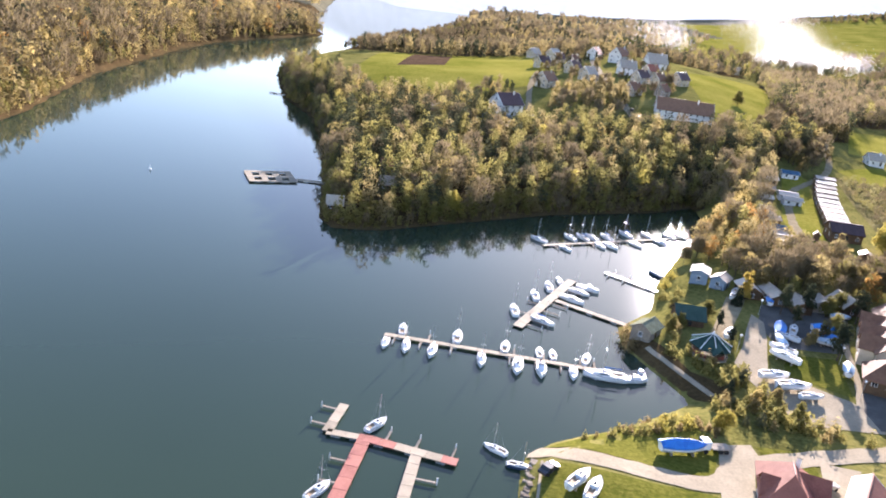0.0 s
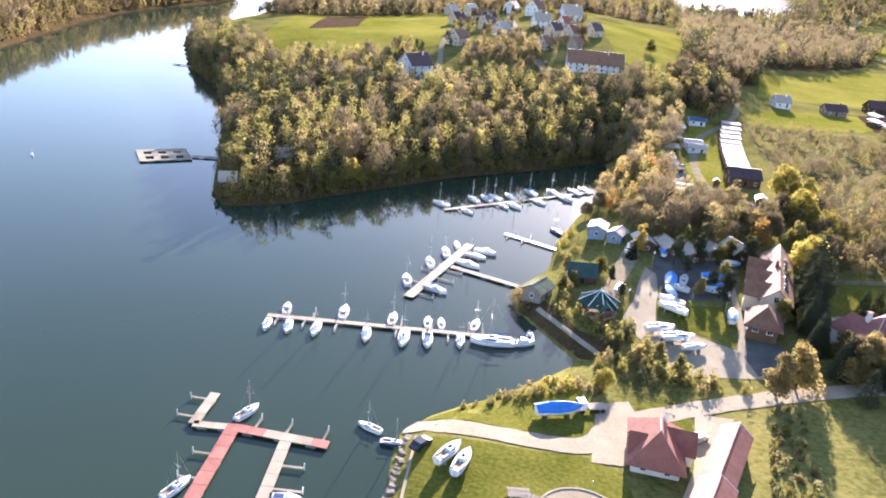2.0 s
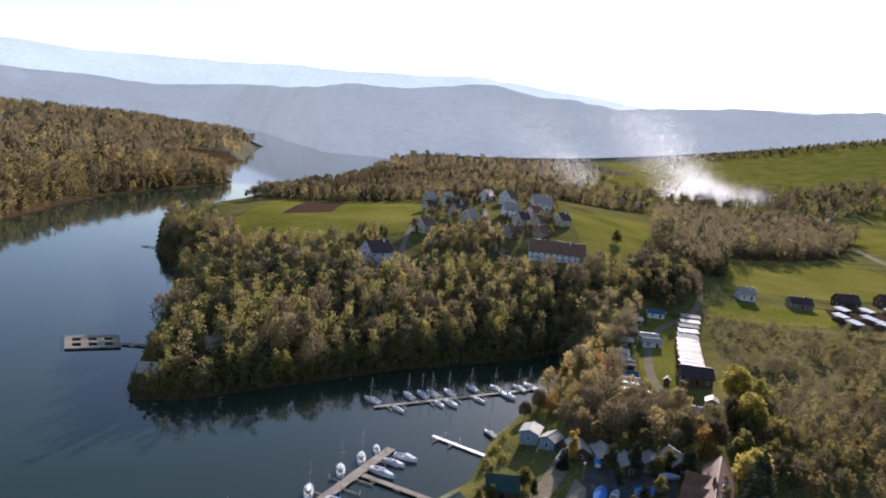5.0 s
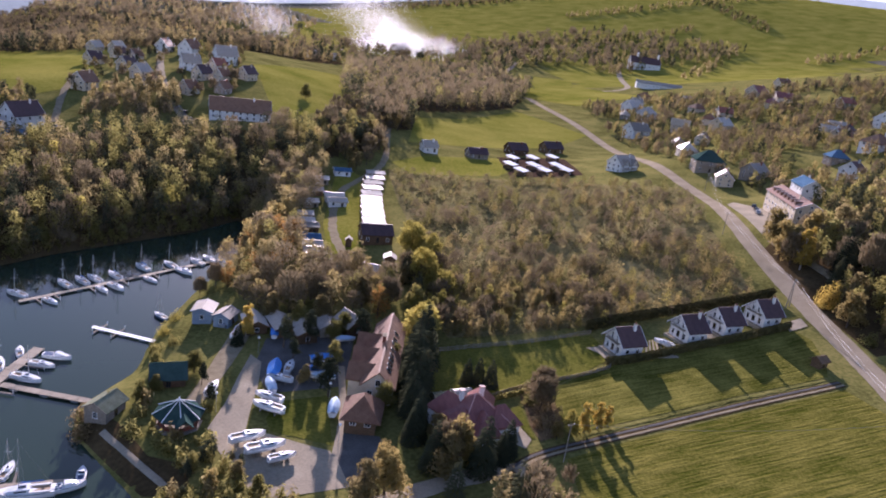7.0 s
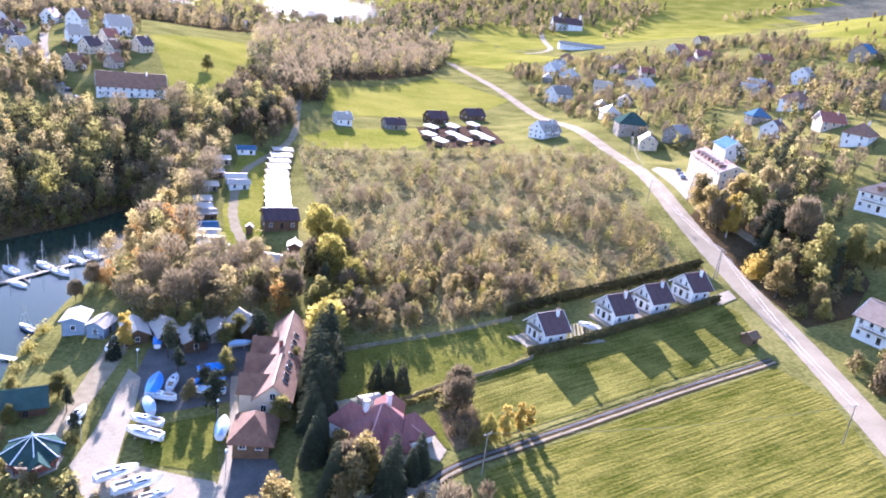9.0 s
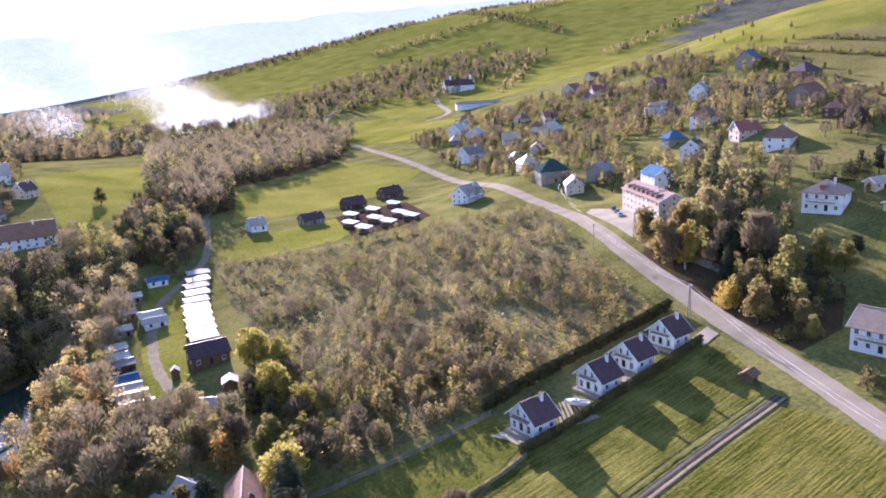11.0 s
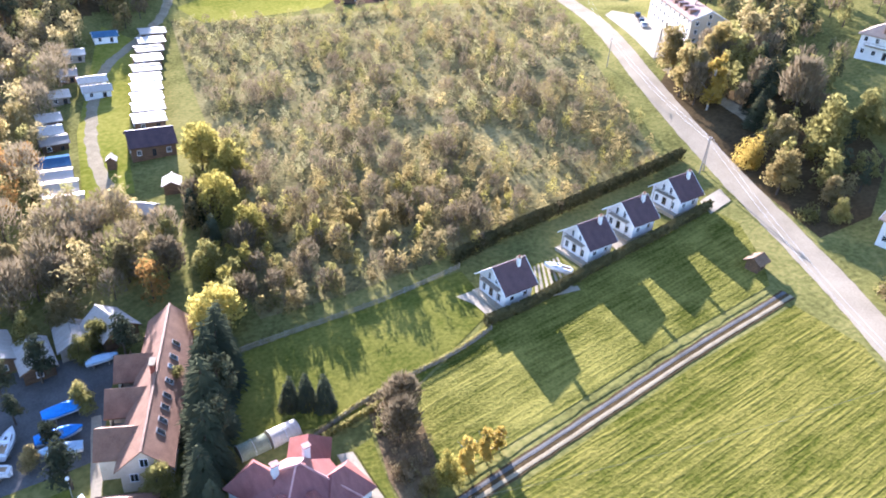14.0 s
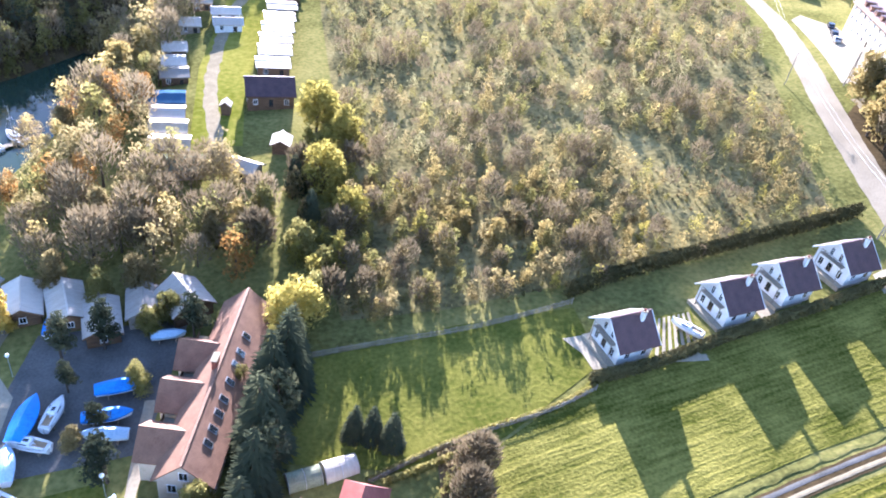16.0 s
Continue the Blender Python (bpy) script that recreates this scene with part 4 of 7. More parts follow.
# ---- the four cottages above the mown field ----
def cottage(x, y, rot, label):
    L, D, eave, rise = 6.6, 7.4, 3.6, 3.1
    base = ground_at(x, y) + 0.2
    ob = thing("cottage", x, y, base, rot, label, "cottage", "row of cottages")
    part("wall", gable_walls(L, D, eave, rise), PLASTER, ob)
    part("plinth", boxed((-0.6, 0, -0.45), (L + 1.6, D + 0.5, 0.9), 0, 0.05), CONCRETE, ob)
    rf = part("roof", gable_roof(L, D, eave, rise, 0.75), DARK_TILE, ob, "dark aubergine-brown tiled roof")
    part("ridge_cap", boxed((0, 0, eave + rise + 0.24), (L + 1.5, 0.3, 0.12)), DARK_TILE, rf)
    for sx in (-1, 1):
        bm = bmesh.new()
        for sy in (-1, 1):
            b, e = D / 2 + 0.75, eave - rise * 0.75 / (D / 2)
            q = sx * (L / 2 + 0.75)
            solid(bm, [((q - 0.05, sy * b, e + 0.25), (q + 0.05, sy * b, e + 0.25), (q + 0.05, 0, eave + rise + 0.26), (q - 0.05, 0, eave + rise + 0.26))], 0.28)
        part("bargeboard", bm, WHITE_TRIM, rf)
    for y0 in (-1.0, 1.0):
        window(ob, -L / 2, y0, eave + 0.75, 0.7, 1.5, 180)
    for y0 in (-2.1, 0.2, 2.2):
        window(ob, -L / 2, y0, 1.35, 0.9, 1.6, 180, y0 == 0.2)
    for x0 in (-1.6, 1.6):
        window(ob, x0, -D / 2, 1.6, 1.0, 1.1, 270)
    window(ob, L / 2, 0, eave + 1.0, 0.9, 1.2, 0)
    bl = part("balcony", boxed((-L / 2 - 0.55, 0, eave - 0.35), (1.1, 5.0, 0.14)), GREYWOOD, ob)
    for s in range(8):
        part("baluster", boxed((-L / 2 - 1.06, -2.4 + s * 4.8 / 7, eave + 0.1), (0.06, 0.06, 0.85)), GREYWOOD, bl)
    part("handrail", boxed((-L / 2 - 1.06, 0, eave + 0.55), (0.08, 5.0, 0.09)), GREYWOOD, bl)
    for y0 in (-2.5, 2.5):
        part("post", boxed((-L / 2 - 1.0, y0, eave / 2 - 0.2), (0.12, 0.12, eave - 0.4)), GREYWOOD, ob)
    st = part("chimney", boxed((L * 0.26, -0.9, eave + rise - 0.1), (0.62, 0.62, 2.3)), PLASTER, ob, "white rendered chimney")
    part("chimney_cap", boxed((L * 0.26, -0.9, eave + rise + 1.12), (0.85, 0.85, 0.16)), CONCRETE, st)
    part("chimney_pot", tube((L * 0.26, -0.9, eave + rise + 1.2), (L * 0.26, -0.9, eave + rise + 1.6), 0.2, 0.16), BRICKRED, st)
    return ob


first = cottage(125.2, 182.2, 11, "white rendered cottage with dark gable roof beside a stone terrace")
for x, y in ((146.6, 187.2), (159.2, 190.0), (173.0, 192.6)):
    copy_thing(first, pose(x, y, ground_at(x, y) + 0.2, 0, 0, 11))


draped("terrace", ((129.5, 178.6), (138.2, 177.6), (141.0, 188.0), (134.0, 187.4)), LAWN, 0.12, "grassy terrace with rows of pale paving", "terrace")
for i in range(7):
    a, b = i / 7, i / 7 + 0.075
    lo = lambda s: (129.8 + 8.2 * s, 178.9 - 0.9 * s)
    hi = lambda s: (134.2 + 6.5 * s, 187.0 + 0.7 * s)
    draped("paving_strip", (lo(a + 0.02), lo(b + 0.02), hi(b + 0.02), hi(a + 0.02)), CONCRETE, 0.17, "row of pale paving slabs", "paving")
draped("paving_strip", ((129.2, 177.6), (138.4, 176.6), (138.6, 178.0), (129.5, 179.0)), CONCRETE, 0.18, "pale edging slabs of the terrace", "paving")
draped("patio", ((116.5, 185.2), (121.0, 185.4), (121.5, 177.5), (119.2, 177.0), (118.6, 181.5)), CONCRETE, 0.16, "pale patio beside the cottage", "patio")
draped("patio", ((177.2, 185.4), (184.2, 187.2), (185.4, 192.0), (178.4, 190.4)), CONCRETE, 0.16, "pale parking slab by the road", "patio")
draped("patio", ((152.2, 183.6), (155.4, 184.0), (155.0, 188.6), (152.0, 188.2)), CONCRETE, 0.16, "pale paved gap between cottages", "patio")


def hedge(points, tall, wide, leaf, label, seed, density=14, size=0.20):
    """A clipped hedge of small leaves along a line."""
    rng = np.random.default_rng(seed)
    p = along(points, 0.5)
    n = int(len(p) * density)
    i = rng.integers(0, len(p), n)
    off = rng.uniform(-0.5, 0.5, (n, 2)) * wide
    x, y = p[i, 0] + off[:, 0], p[i, 1] + off[:, 1]
    at = np.stack([x, y, np.array([ground_at(a, b) for a, b in zip(x, y)]) + tall * rng.uniform(0.0, 1.0, n) ** 0.6], 1)
    return tagged(new("hedge", leaves_mesh("hedge", leaf_quads(rng, at, np.tile((0, 0, 0.6), (n, 1)), size), (LEAF[leaf],))), label, "hedge", kind="stuff")


# front hedge is an addition that casts the shadow band below the cottages
hedge(((118, 175.6), (128, 176.4), (142, 180.2), (156, 182.8), (178, 187.2)), 2.1, 1.2, "hedge", "clipped hedge added before the cottages to cast a shadow band", 1, 230, 0.24)
# back hedge is raised so that it shades the strip behind the cottages
hedge(((121, 195), (135, 199), (160, 203), (186, 206.5)), 2.9, 1.6, "hedge", "dull green hedge behind the cottages", 2, 170, 0.24)
hedge(((100, 167.5), (88, 164.5), (84, 163.5)), 1.1, 0.7, "olive", "low garden hedge", 3, 60)
hedge(((118, 174.6), (110, 171.5), (95, 169), (82, 164.5)), 0.7, 0.6, "olive", "weedy grass along the lawn fence", 4, 40)


def fence(points, tall, label):
    """A garden fence: a post every two metres, two rails and upright pales."""
    p = along(points, 2.0)
    ob = thing("fence", p[0][0], p[0][1], 0, 0, label, "fence")
    o = Vector((p[0][0], p[0][1], 0))
    at = [Vector((x, y, ground_at(x, y))) - o for x, y in p]
    for n, a in enumerate(at):
        part("post", boxed((a.x, a.y, a.z + tall / 2), (0.12, 0.12, tall + 0.2)), GREYWOOD, ob)
        if n:
            b = at[n - 1]
            for h in (0.35, 0.8):
                part("rail", tube((b.x, b.y, b.z + tall * h), (a.x, a.y, a.z + tall * h), 0.04, 0.04, 4), GREYWOOD, ob)
            for i in range(1, 7):
                q = b.lerp(a, i / 7)
                part("pale", boxed((q.x, q.y, q.z + tall * 0.5), (0.09, 0.05, tall * 0.95), math.degrees(math.atan2(a.y - b.y, a.x - b.x))), GREYWOOD, ob)
    return ob


fence(((118, 174), (110, 171), (95, 168.6), (82, 164)), 1.1, "weathered wooden picket fence along the lawn")
fence(((74, 187.6), (86, 188.6), (104, 189.6), (121, 193)), 1.3, "weathered wooden fence below the scrub")


def hut(x, y, rot):
    ob = house(x, y, rot, 3.0, 2.6, 1.9, 0.8, PLANK, PLANK, "small brown timber bus shelter by the road", "shelter", "shelter", windows=(1, 0), chimney=False, over=0.5)
    return ob


hut(172.0, 167.0, 15)


# ---- long hall with three cross gables, and the red villa ----
def long_hall():
    ang = 75.3
    cx, cy = 63.0, 181.5
    L, D, eave, rise = 33.0, 6.8, 4.4, 3.1
    base = ground_at(58, 178) + 0.1
    ob = thing("hall", cx, cy, base, ang, "long brown-roofed lodge with three cross gables and rooflights", "lodge")
    part("wall", gable_walls(L, D, eave, rise), CREAM, ob)
    rf = part("roof", gable_roof(L, D, eave, rise, 0.6), BRICK_TILE, ob)
    part("ridge_cap", boxed((0, 0, eave + rise + 0.22), (L + 1.2, 0.3, 0.12)), BRICK_TILE, rf)
    # local -y faces east, +y faces west
    for s in (-15.5, -13.2, -10.5, -8.0, -4.8, -1.5, 1.0, 4.5):
        sk = boxed((0, 0, 0), (1.0, 1.5, 0.16))
        tilt = math.atan2(rise, D / 2)
        bmesh.ops.transform(sk, matrix=Matrix.Translation((s + 3.5, -D * 0.27, eave + rise * 0.46 + 0.28)) @ Matrix.Rotation(tilt, 4, "X"), verts=sk.verts[:])
        fr = part("rooflight", sk, STEEL, rf)
        gl = boxed((0, 0, 0.09), (0.8, 1.25, 0.04))
        bmesh.ops.transform(gl, matrix=Matrix.Translation((s + 3.5, -D * 0.27, eave + rise * 0.46 + 0.28)) @ Matrix.Rotation(tilt, 4, "X"), verts=gl.verts[:])
        part("pane", gl, GLASS, fr)
    for s in (-10.9, -2.6, 5.3):
        wing = gable_walls(6.4, 5.8, 3.9, 2.5)
        turn = Matrix.Translation((s, 3.5, 0)) @ Matrix.Rotation(radians(90), 4, "Z")
        bmesh.ops.transform(wing, matrix=turn, verts=wing.verts[:])
        wg = part("wing", wing, CREAM, ob, "cream cross-gable wing")
        wr = gable_roof(6.6, 5.8, 3.9, 2.5, 0.5)
        bmesh.ops.transform(wr, matrix=Matrix.Translation((s, 3.5, 0)) @ Matrix.Rotation(radians(90), 4, "Z"), verts=wr.verts[:])
        part("wing_roof", wr, BRICK_TILE, wg)
        for z in (1.6, 4.2):
            window(wg, s, 6.7, z, 1.3, 1.3, 90)
        bl = part("balcony", boxed((s + 4.0, D / 2 + 1.3, 2.6), (2.0, 2.6, 0.18)), CONCRETE, ob, "pale balcony slab")
        part("railing", boxed((s + 4.0, D / 2 + 2.55, 3.15), (2.0, 0.06, 0.9)), PLANK, bl)
    for i in range(9):
        window(ob, -15 + i * 3.7, -D / 2, 2.0, 1.0, 1.4, 270)
    for y0 in (-1.6, 0, 1.6):
        window(ob, -L / 2, y0, 4.9 if y0 == 0 else 2.2, 1.1, 1.5, 180)
    ch = part("chimney", boxed((0.5, 0.6, eave + rise + 0.3), (1.6, 0.7, 1.8)), BRICKRED, ob)
    part("chimney_cap", boxed((0.5, 0.6, eave + rise + 1.25), (1.9, 0.95, 0.14)), CONCRETE, ch)
    # low hipped annexe at the south end
    ax = boxed((-24.4, 2.0, 1.2), (7.8, 6.4, 4.4))
    # dark board colour stands for the shade on these walls
    an = part("annexe", ax, PLANK, ob, "annexe with walls coloured dark like shade")
    hr = hip_roof(7.8, 6.4, 3.2, 2.9, 1.0)
    bmesh.ops.translate(hr, vec=(-24.4, 2.0, 0), verts=hr.verts[:])
    part("annexe_roof", hr, BRICK_TILE, an)
    for y0 in (-1.5, 1.5):
        window(an, -28.3, y0 + 2.0, 1.7, 1.2, 1.3, 180)
    return ob


long_hall()


# roof red lightened so that the sunlight on the ridges is in the colour
RIDGE = material("sunlit_red_ridge_tiles", (0.42, 0.20, 0.165), (0.60, 0.34, 0.29), scale=1.0, rough=0.5)


def hip_ridges(L, D, eave, rise, over, m, parent):
    """Ridge tiles along the top and the four hips of a hipped roof."""
    a, b, r = L / 2 + over, D / 2 + over, max(0.05, (L - D) / 2)
    lo, hi = eave - rise * over / (D / 2) + 0.26, eave + rise + 0.26
    for p, q in (((-r, 0, hi), (r, 0, hi)), ((-a, -b, lo), (-r, 0, hi)), ((-a, b, lo), (-r, 0, hi)), ((a, -b, lo), (r, 0, hi)), ((a, b, lo), (r, 0, hi))):
        if (Vector(p) - Vector(q)).length > 0.3:
            part("ridge_cap", tube(m @ Vector(p), m @ Vector(q), 0.15, 0.15, 5), RIDGE, parent)


def red_villa():
    x, y = 77.2, 153.4
    base = ground_at(x, y) + 0.2
    ob = thing("villa", x, y, base, 14, "white villa with a steep dark red many-hipped roof", "villa")
    part("wall", boxed((0, 0, 1.0), (11.0, 10.4, 5.4)), PLASTER, ob)
    rf = part("roof", hip_roof(11.0, 10.4, 3.6, 4.4, 0.8), RED_METAL, ob)
    hip_ridges(11.0, 10.4, 3.6, 4.4, 0.8, Matrix.Identity(4), rf)
    for px, py, rot, L, D, e, r in ((-3.4, 3.4, 112, 8.4, 5.2, 3.3, 3.4), (3.8, 4.0, 55, 8.0, 5.2, 3.3, 3.3), (4.6, -2.6, 5, 7.4, 5.4, 3.2, 3.2), (-4.4, -2.0, 20, 7.0, 5.6, 3.2, 3.2), (-0.2, -4.4, 80, 7.0, 5.2, 3.2, 3.0)):
        m = Matrix.Translation((px, py, 0)) @ Matrix.Rotation(radians(rot), 4, "Z")
        w = boxed((0, 0, e / 2 - 0.6), (L, D, e + 1.2))
        bmesh.ops.transform(w, matrix=m, verts=w.verts[:])
        wg = part("bay", w, PLASTER, ob)
        g = hip_roof(L, D, e, r, 0.5)
        bmesh.ops.transform(g, matrix=m, verts=g.verts[:])
        bay_roof = part("bay_roof", g, RED_METAL, wg)
        a = radians(rot)
        for sgn in (-1, 1):
            window(wg, px + sgn * math.cos(a) * L / 2, py + sgn * math.sin(a) * L / 2, 1.6, 1.3, 1.3, rot + (0 if sgn > 0 else 180))
    for px, py in ((-2.6, 1.6), (2.4, 2.0)):
        ch = part("chimney", boxed((px, py, 7.2), (0.9, 0.7, 2.6)), PLASTER, ob)
        part("chimney_cap", boxed((px, py, 8.55), (1.2, 1.0, 0.14)), RED_METAL, ch)
    for px in (-4, -1.4, 2.6):
        window(ob, px, -5.2, 1.5, 1.3, 1.4, 270)
    terrace = part("terrace", boxed((-5.0, -5.4, -0.3), (4.6, 3.4, 0.8)), CONCRETE, ob, "pale paved terrace")
    part("parapet", boxed((-5.0, -7.0, 0.5), (4.6, 0.2, 0.9)), PLASTER, terrace)
    return ob


red_villa()


def greenhouse(x, y, rot):
    base = ground_at(x, y)
    ob = thing("greenhouse", x, y, base, rot, "pale arched plastic polytunnel greenhouse", "greenhouse")
    for i, (o, ln, r) in enumerate(((-2.6, 4.6, 1.5), (2.4, 4.6, 1.7))):
        bm = bmesh.new()
        k = 10
        rings = []
        for sx in (-ln / 2, ln / 2):
            rings.append([bm.verts.new((o + sx, -r * math.cos(math.pi * j / k), r * 1.05 * math.sin(math.pi * j / k))) for j in range(k + 1)])
        for j in range(k):
            bm.faces.new((rings[0][j], rings[1][j], rings[1][j + 1], rings[0][j + 1]))
        bm.faces.new(rings[0]), bm.faces.new(rings[1][::-1])
        part("cover", bm, MOSS_ROOF if i == 0 else PALE_ROOF, ob, "green-tinted cover" if i == 0 else "milky plastic cover")
        for sx in (-ln / 2, 0, ln / 2):
            hp = bmesh.new()
            for j in range(k):
                a0, a1 = math.pi * j / k, math.pi * (j + 1) / k
                t = tube((o + sx, -(r + 0.03) * math.cos(a0), (r + 0.03) * 1.05 * math.sin(a0)), (o + sx, -(r + 0.03) * math.cos(a1), (r + 0.03) * 1.05 * math.sin(a1)), 0.04, 0.04, 4)
                tmp = bpy.data.meshes.new("tmp")
                t.to_mesh(tmp), t.free()
                hp.from_mesh(tmp)
                bpy.data.meshes.remove(tmp)
            part("hoop", hp, STEEL, ob)
    return ob


greenhouse(76.2, 166.6, 12)

# ---- boat sheds and lakeside cabins ----
for x, y, rot, L, D, e, r, roof, wall, text in (
        (33.0, 204.0, 100, 7.6, 5.0, 2.2, 1.3, PALE_ROOF, PLANK, "weathered boat shed with a pale sheet roof"),
        (39.6, 202.6, 105, 8.6, 4.9, 2.2, 1.2, PALE_ROOF, PLANK, "long boat shed with a pale sheet roof"),
        (45.2, 198.6, 100, 8.0, 4.8, 2.3, 1.2, GREY_ROOF, PLANK, "boat shed with a patched rusty sheet roof"),
        (51.2, 201.0, 95, 6.5, 4.6, 2.4, 1.3, GREY_ROOF, GREYWOOD, "small shed with a grey sheet roof"),
        (57.4, 201.2, 118, 6.6, 6.4, 2.8, 2.2, GREY_ROOF, PLANK, "brown timber shed with a pale grey gable roof"),
        (20.4, 211.0, 80, 6.0, 4.8, 3.6, 0.8, GREY_ROOF, BLUE_BOARD, "tall blue-grey boathouse with a pale roof"),
        (25.8, 207.4, 65, 5.2, 4.2, 2.8, 1.0, GREY_ROOF, BLUE_BOARD, "blue-grey boathouse with a shallow roof"),
        (4.2, 165.8, 62, 6.0, 5.0, 3.0, 1.4, MOSS_ROOF, GREYWOOD, "small boathouse on the shore with a mossy roof"),
        (14.8, 178.2, 8, 7.0, 6.2, 2.4, 2.2, GREEN_ROOF, PLANK, "lakeside cabin with a dark blue-green roof")):
    house(x, y, rot, L, D, e, r, wall, roof, text, "shed" if "shed" in text else "boathouse" if "boathouse" in text else "cabin", "shed" if "shed" in text else "boathouse" if "boathouse" in text else "cabin", windows=(1, 1), chimney=False, over=0.5)


def pavilion(x, y):
    base = ground_at(x, y) + 0.1
    ob = thing("pavilion", x, y, base, 10, "round restaurant pavilion with a dark green roof and white ribs", "pavilion")
    k, R, e, top = 8, 5.0, 2.5, 5.3
    pts = [(R * math.cos(6.2832 * i / k), R * math.sin(6.2832 * i / k), e) for i in range(k)]
    rf = part("roof_ring", tube((0, 0, e - 0.25), (0, 0, e), R * 0.97, R * 0.97, 8), GREEN_ROOF, ob)
    for i in range(k):
        part("roof_panel", solid(bmesh.new(), [(pts[i], pts[(i + 1) % k], (0, 0, top))], 0.15), GREEN_ROOF, rf)
    for i in range(k):
        p = Vector(pts[i])
        part("rib", tube((p.x, p.y, p.z + 0.1), (0, 0, top + 0.1), 0.11, 0.07, 6), WHITE_TRIM, rf, "white roof rib")
        q = p * 0.86
        part("post", tube((q.x, q.y, -1.2), (q.x, q.y, e), 0.12, 0.12, 6), PLANK, ob)
    part("finial", tube((0, 0, top), (0, 0, top + 0.7), 0.3, 0.05), WHITE_TRIM, rf)
    fl = bmesh.new()
    bmesh.ops.create_cone(fl, cap_ends=True, segments=8, radius1=R * 0.92, radius2=R * 0.92, depth=1.6, matrix=Matrix.Translation((0, 0, -0.7)))
    part("floor", fl, GREYWOOD, ob)
    wl = bmesh.new()
    bmesh.ops.create_cone(wl, cap_ends=False, segments=8, radius1=R * 0.78, radius2=R * 0.78, depth=1.0, matrix=Matrix.Translation((0, 0, 0.6)))
    part("parapet", wl, BRICKRED, ob)
    pr = gable_roof(3.2, 3.0, 2.3, 1.5, 0.2)
    bmesh.ops.transform(pr, matrix=Matrix.Translation((0.6, -R * 0.86, 0)) @ Matrix.Rotation(radians(90), 4, "Z"), verts=pr.verts[:])
    part("porch_roof", pr, GREEN_ROOF, ob)
    return ob


pavilion(18.6, 161.0)

# ---- the slipway house and its long store ----
rh = house(25.2, 106.0, 84, 11.6, 7.6, 2.7, 3.5, PLASTER, RED_TILE, "house with a steep brick-red hipped roof", windows=(4, 2), floors=1, hip=True, over=0.9)
wing = gable_walls(4.2, 5.0, 2.8, 2.4)
bmesh.ops.transform(wing, matrix=Matrix.Translation((1.3, -3.7, 0)) @ Matrix.Rotation(radians(90), 4, "Z"), verts=wing.verts[:])
wg = part("wing", wing, PLASTER, rh)
wr = gable_roof(4.2, 5.0, 2.8, 2.4, 0.5)
bmesh.ops.transform(wr, matrix=Matrix.Translation((1.3, -3.7, 0)) @ Matrix.Rotation(radians(90), 4, "Z"), verts=wr.verts[:])
part("wing_roof", wr, RED_TILE, wg)
wing = gable_walls(4.6, 4.8, 2.7, 2.0)
bmesh.ops.transform(wing, matrix=Matrix.Translation((-1.3, 1.9, 0)) @ Matrix.Rotation(radians(90), 4, "Z"), verts=wing.verts[:])
wg = part("wing", wing, PLASTER, rh)
wr = gable_roof(4.6, 4.8, 2.7, 2.0, 0.5)
bmesh.ops.transform(wr, matrix=Matrix.Translation((-1.3, 1.9, 0)) @ Matrix.Rotation(radians(90), 4, "Z"), verts=wr.verts[:])
part("wing_roof", wr, RED_TILE, wg)
house(36.2, 104.4, 68, 16.0, 4.6, 3.0, 1.7, CREAM, RED_TILE, "long low store with a brick-red tiled roof", "store", "store", windows=(4, 1), chimney=False)
house(29.4, 87.0, 68, 19.0, 5.0, 2.7, 1.6, CREAM, RED_TILE, "lower long store with a brick-red tiled roof", "store", "store", windows=(4, 1), chimney=False)


def plaza():
    base = ground_at(12.6, 86.6)
    ob = thing("plaza", 12.6, 86.6, base, 0, "round paved forecourt circle with a pale kerb", "plaza")
    d = bmesh.new()
    bmesh.ops.create_cone(d, cap_ends=True, segments=40, radius1=6.4, radius2=6.4, depth=0.5, matrix=Matrix.Translation((0, 0, 0.0)))
    part("paving", d, ROAD, ob)
    for i in range(40):
        a = 6.2832 * i / 40
        part("kerb", boxed((6.5 * math.cos(a), 6.5 * math.sin(a), 0.12), (0.35, 1.0, 0.5), math.degrees(a)), CONCRETE, ob)
    part("flagpole", tube((0.4, -1.0, 0.2), (0.4, -1.0, 8.0), 0.06, 0.04), STEEL, ob)
    return ob


plaza()


def picnic_table(x, y, rot):
    base = ground_at(x, y)
    ob = thing("picnic_table", x, y, base, rot, "weathered plank picnic table with benches on the lawn", "table", "tables on the lawn")
    for i in range(6):
        part("plank", boxed((0, -0.75 + i * 0.3, 0.85), (3.4, 0.26, 0.08)), GREYWOOD, ob)
    for sy in (-1.4, 1.4):
        part("bench", boxed((0, sy, 0.5), (3.4, 0.45, 0.1)), GREYWOOD, ob)
    for sx in (-1.2, 1.2):
        part("leg", boxed((sx, 0, 0.4), (0.16, 2.6, 0.85)), GREYWOOD, ob)
    return ob


picnic_table(3.4, 89.6, 8), picnic_table(2.8, 85.6, 12), picnic_table(5.4, 88.0, 80)

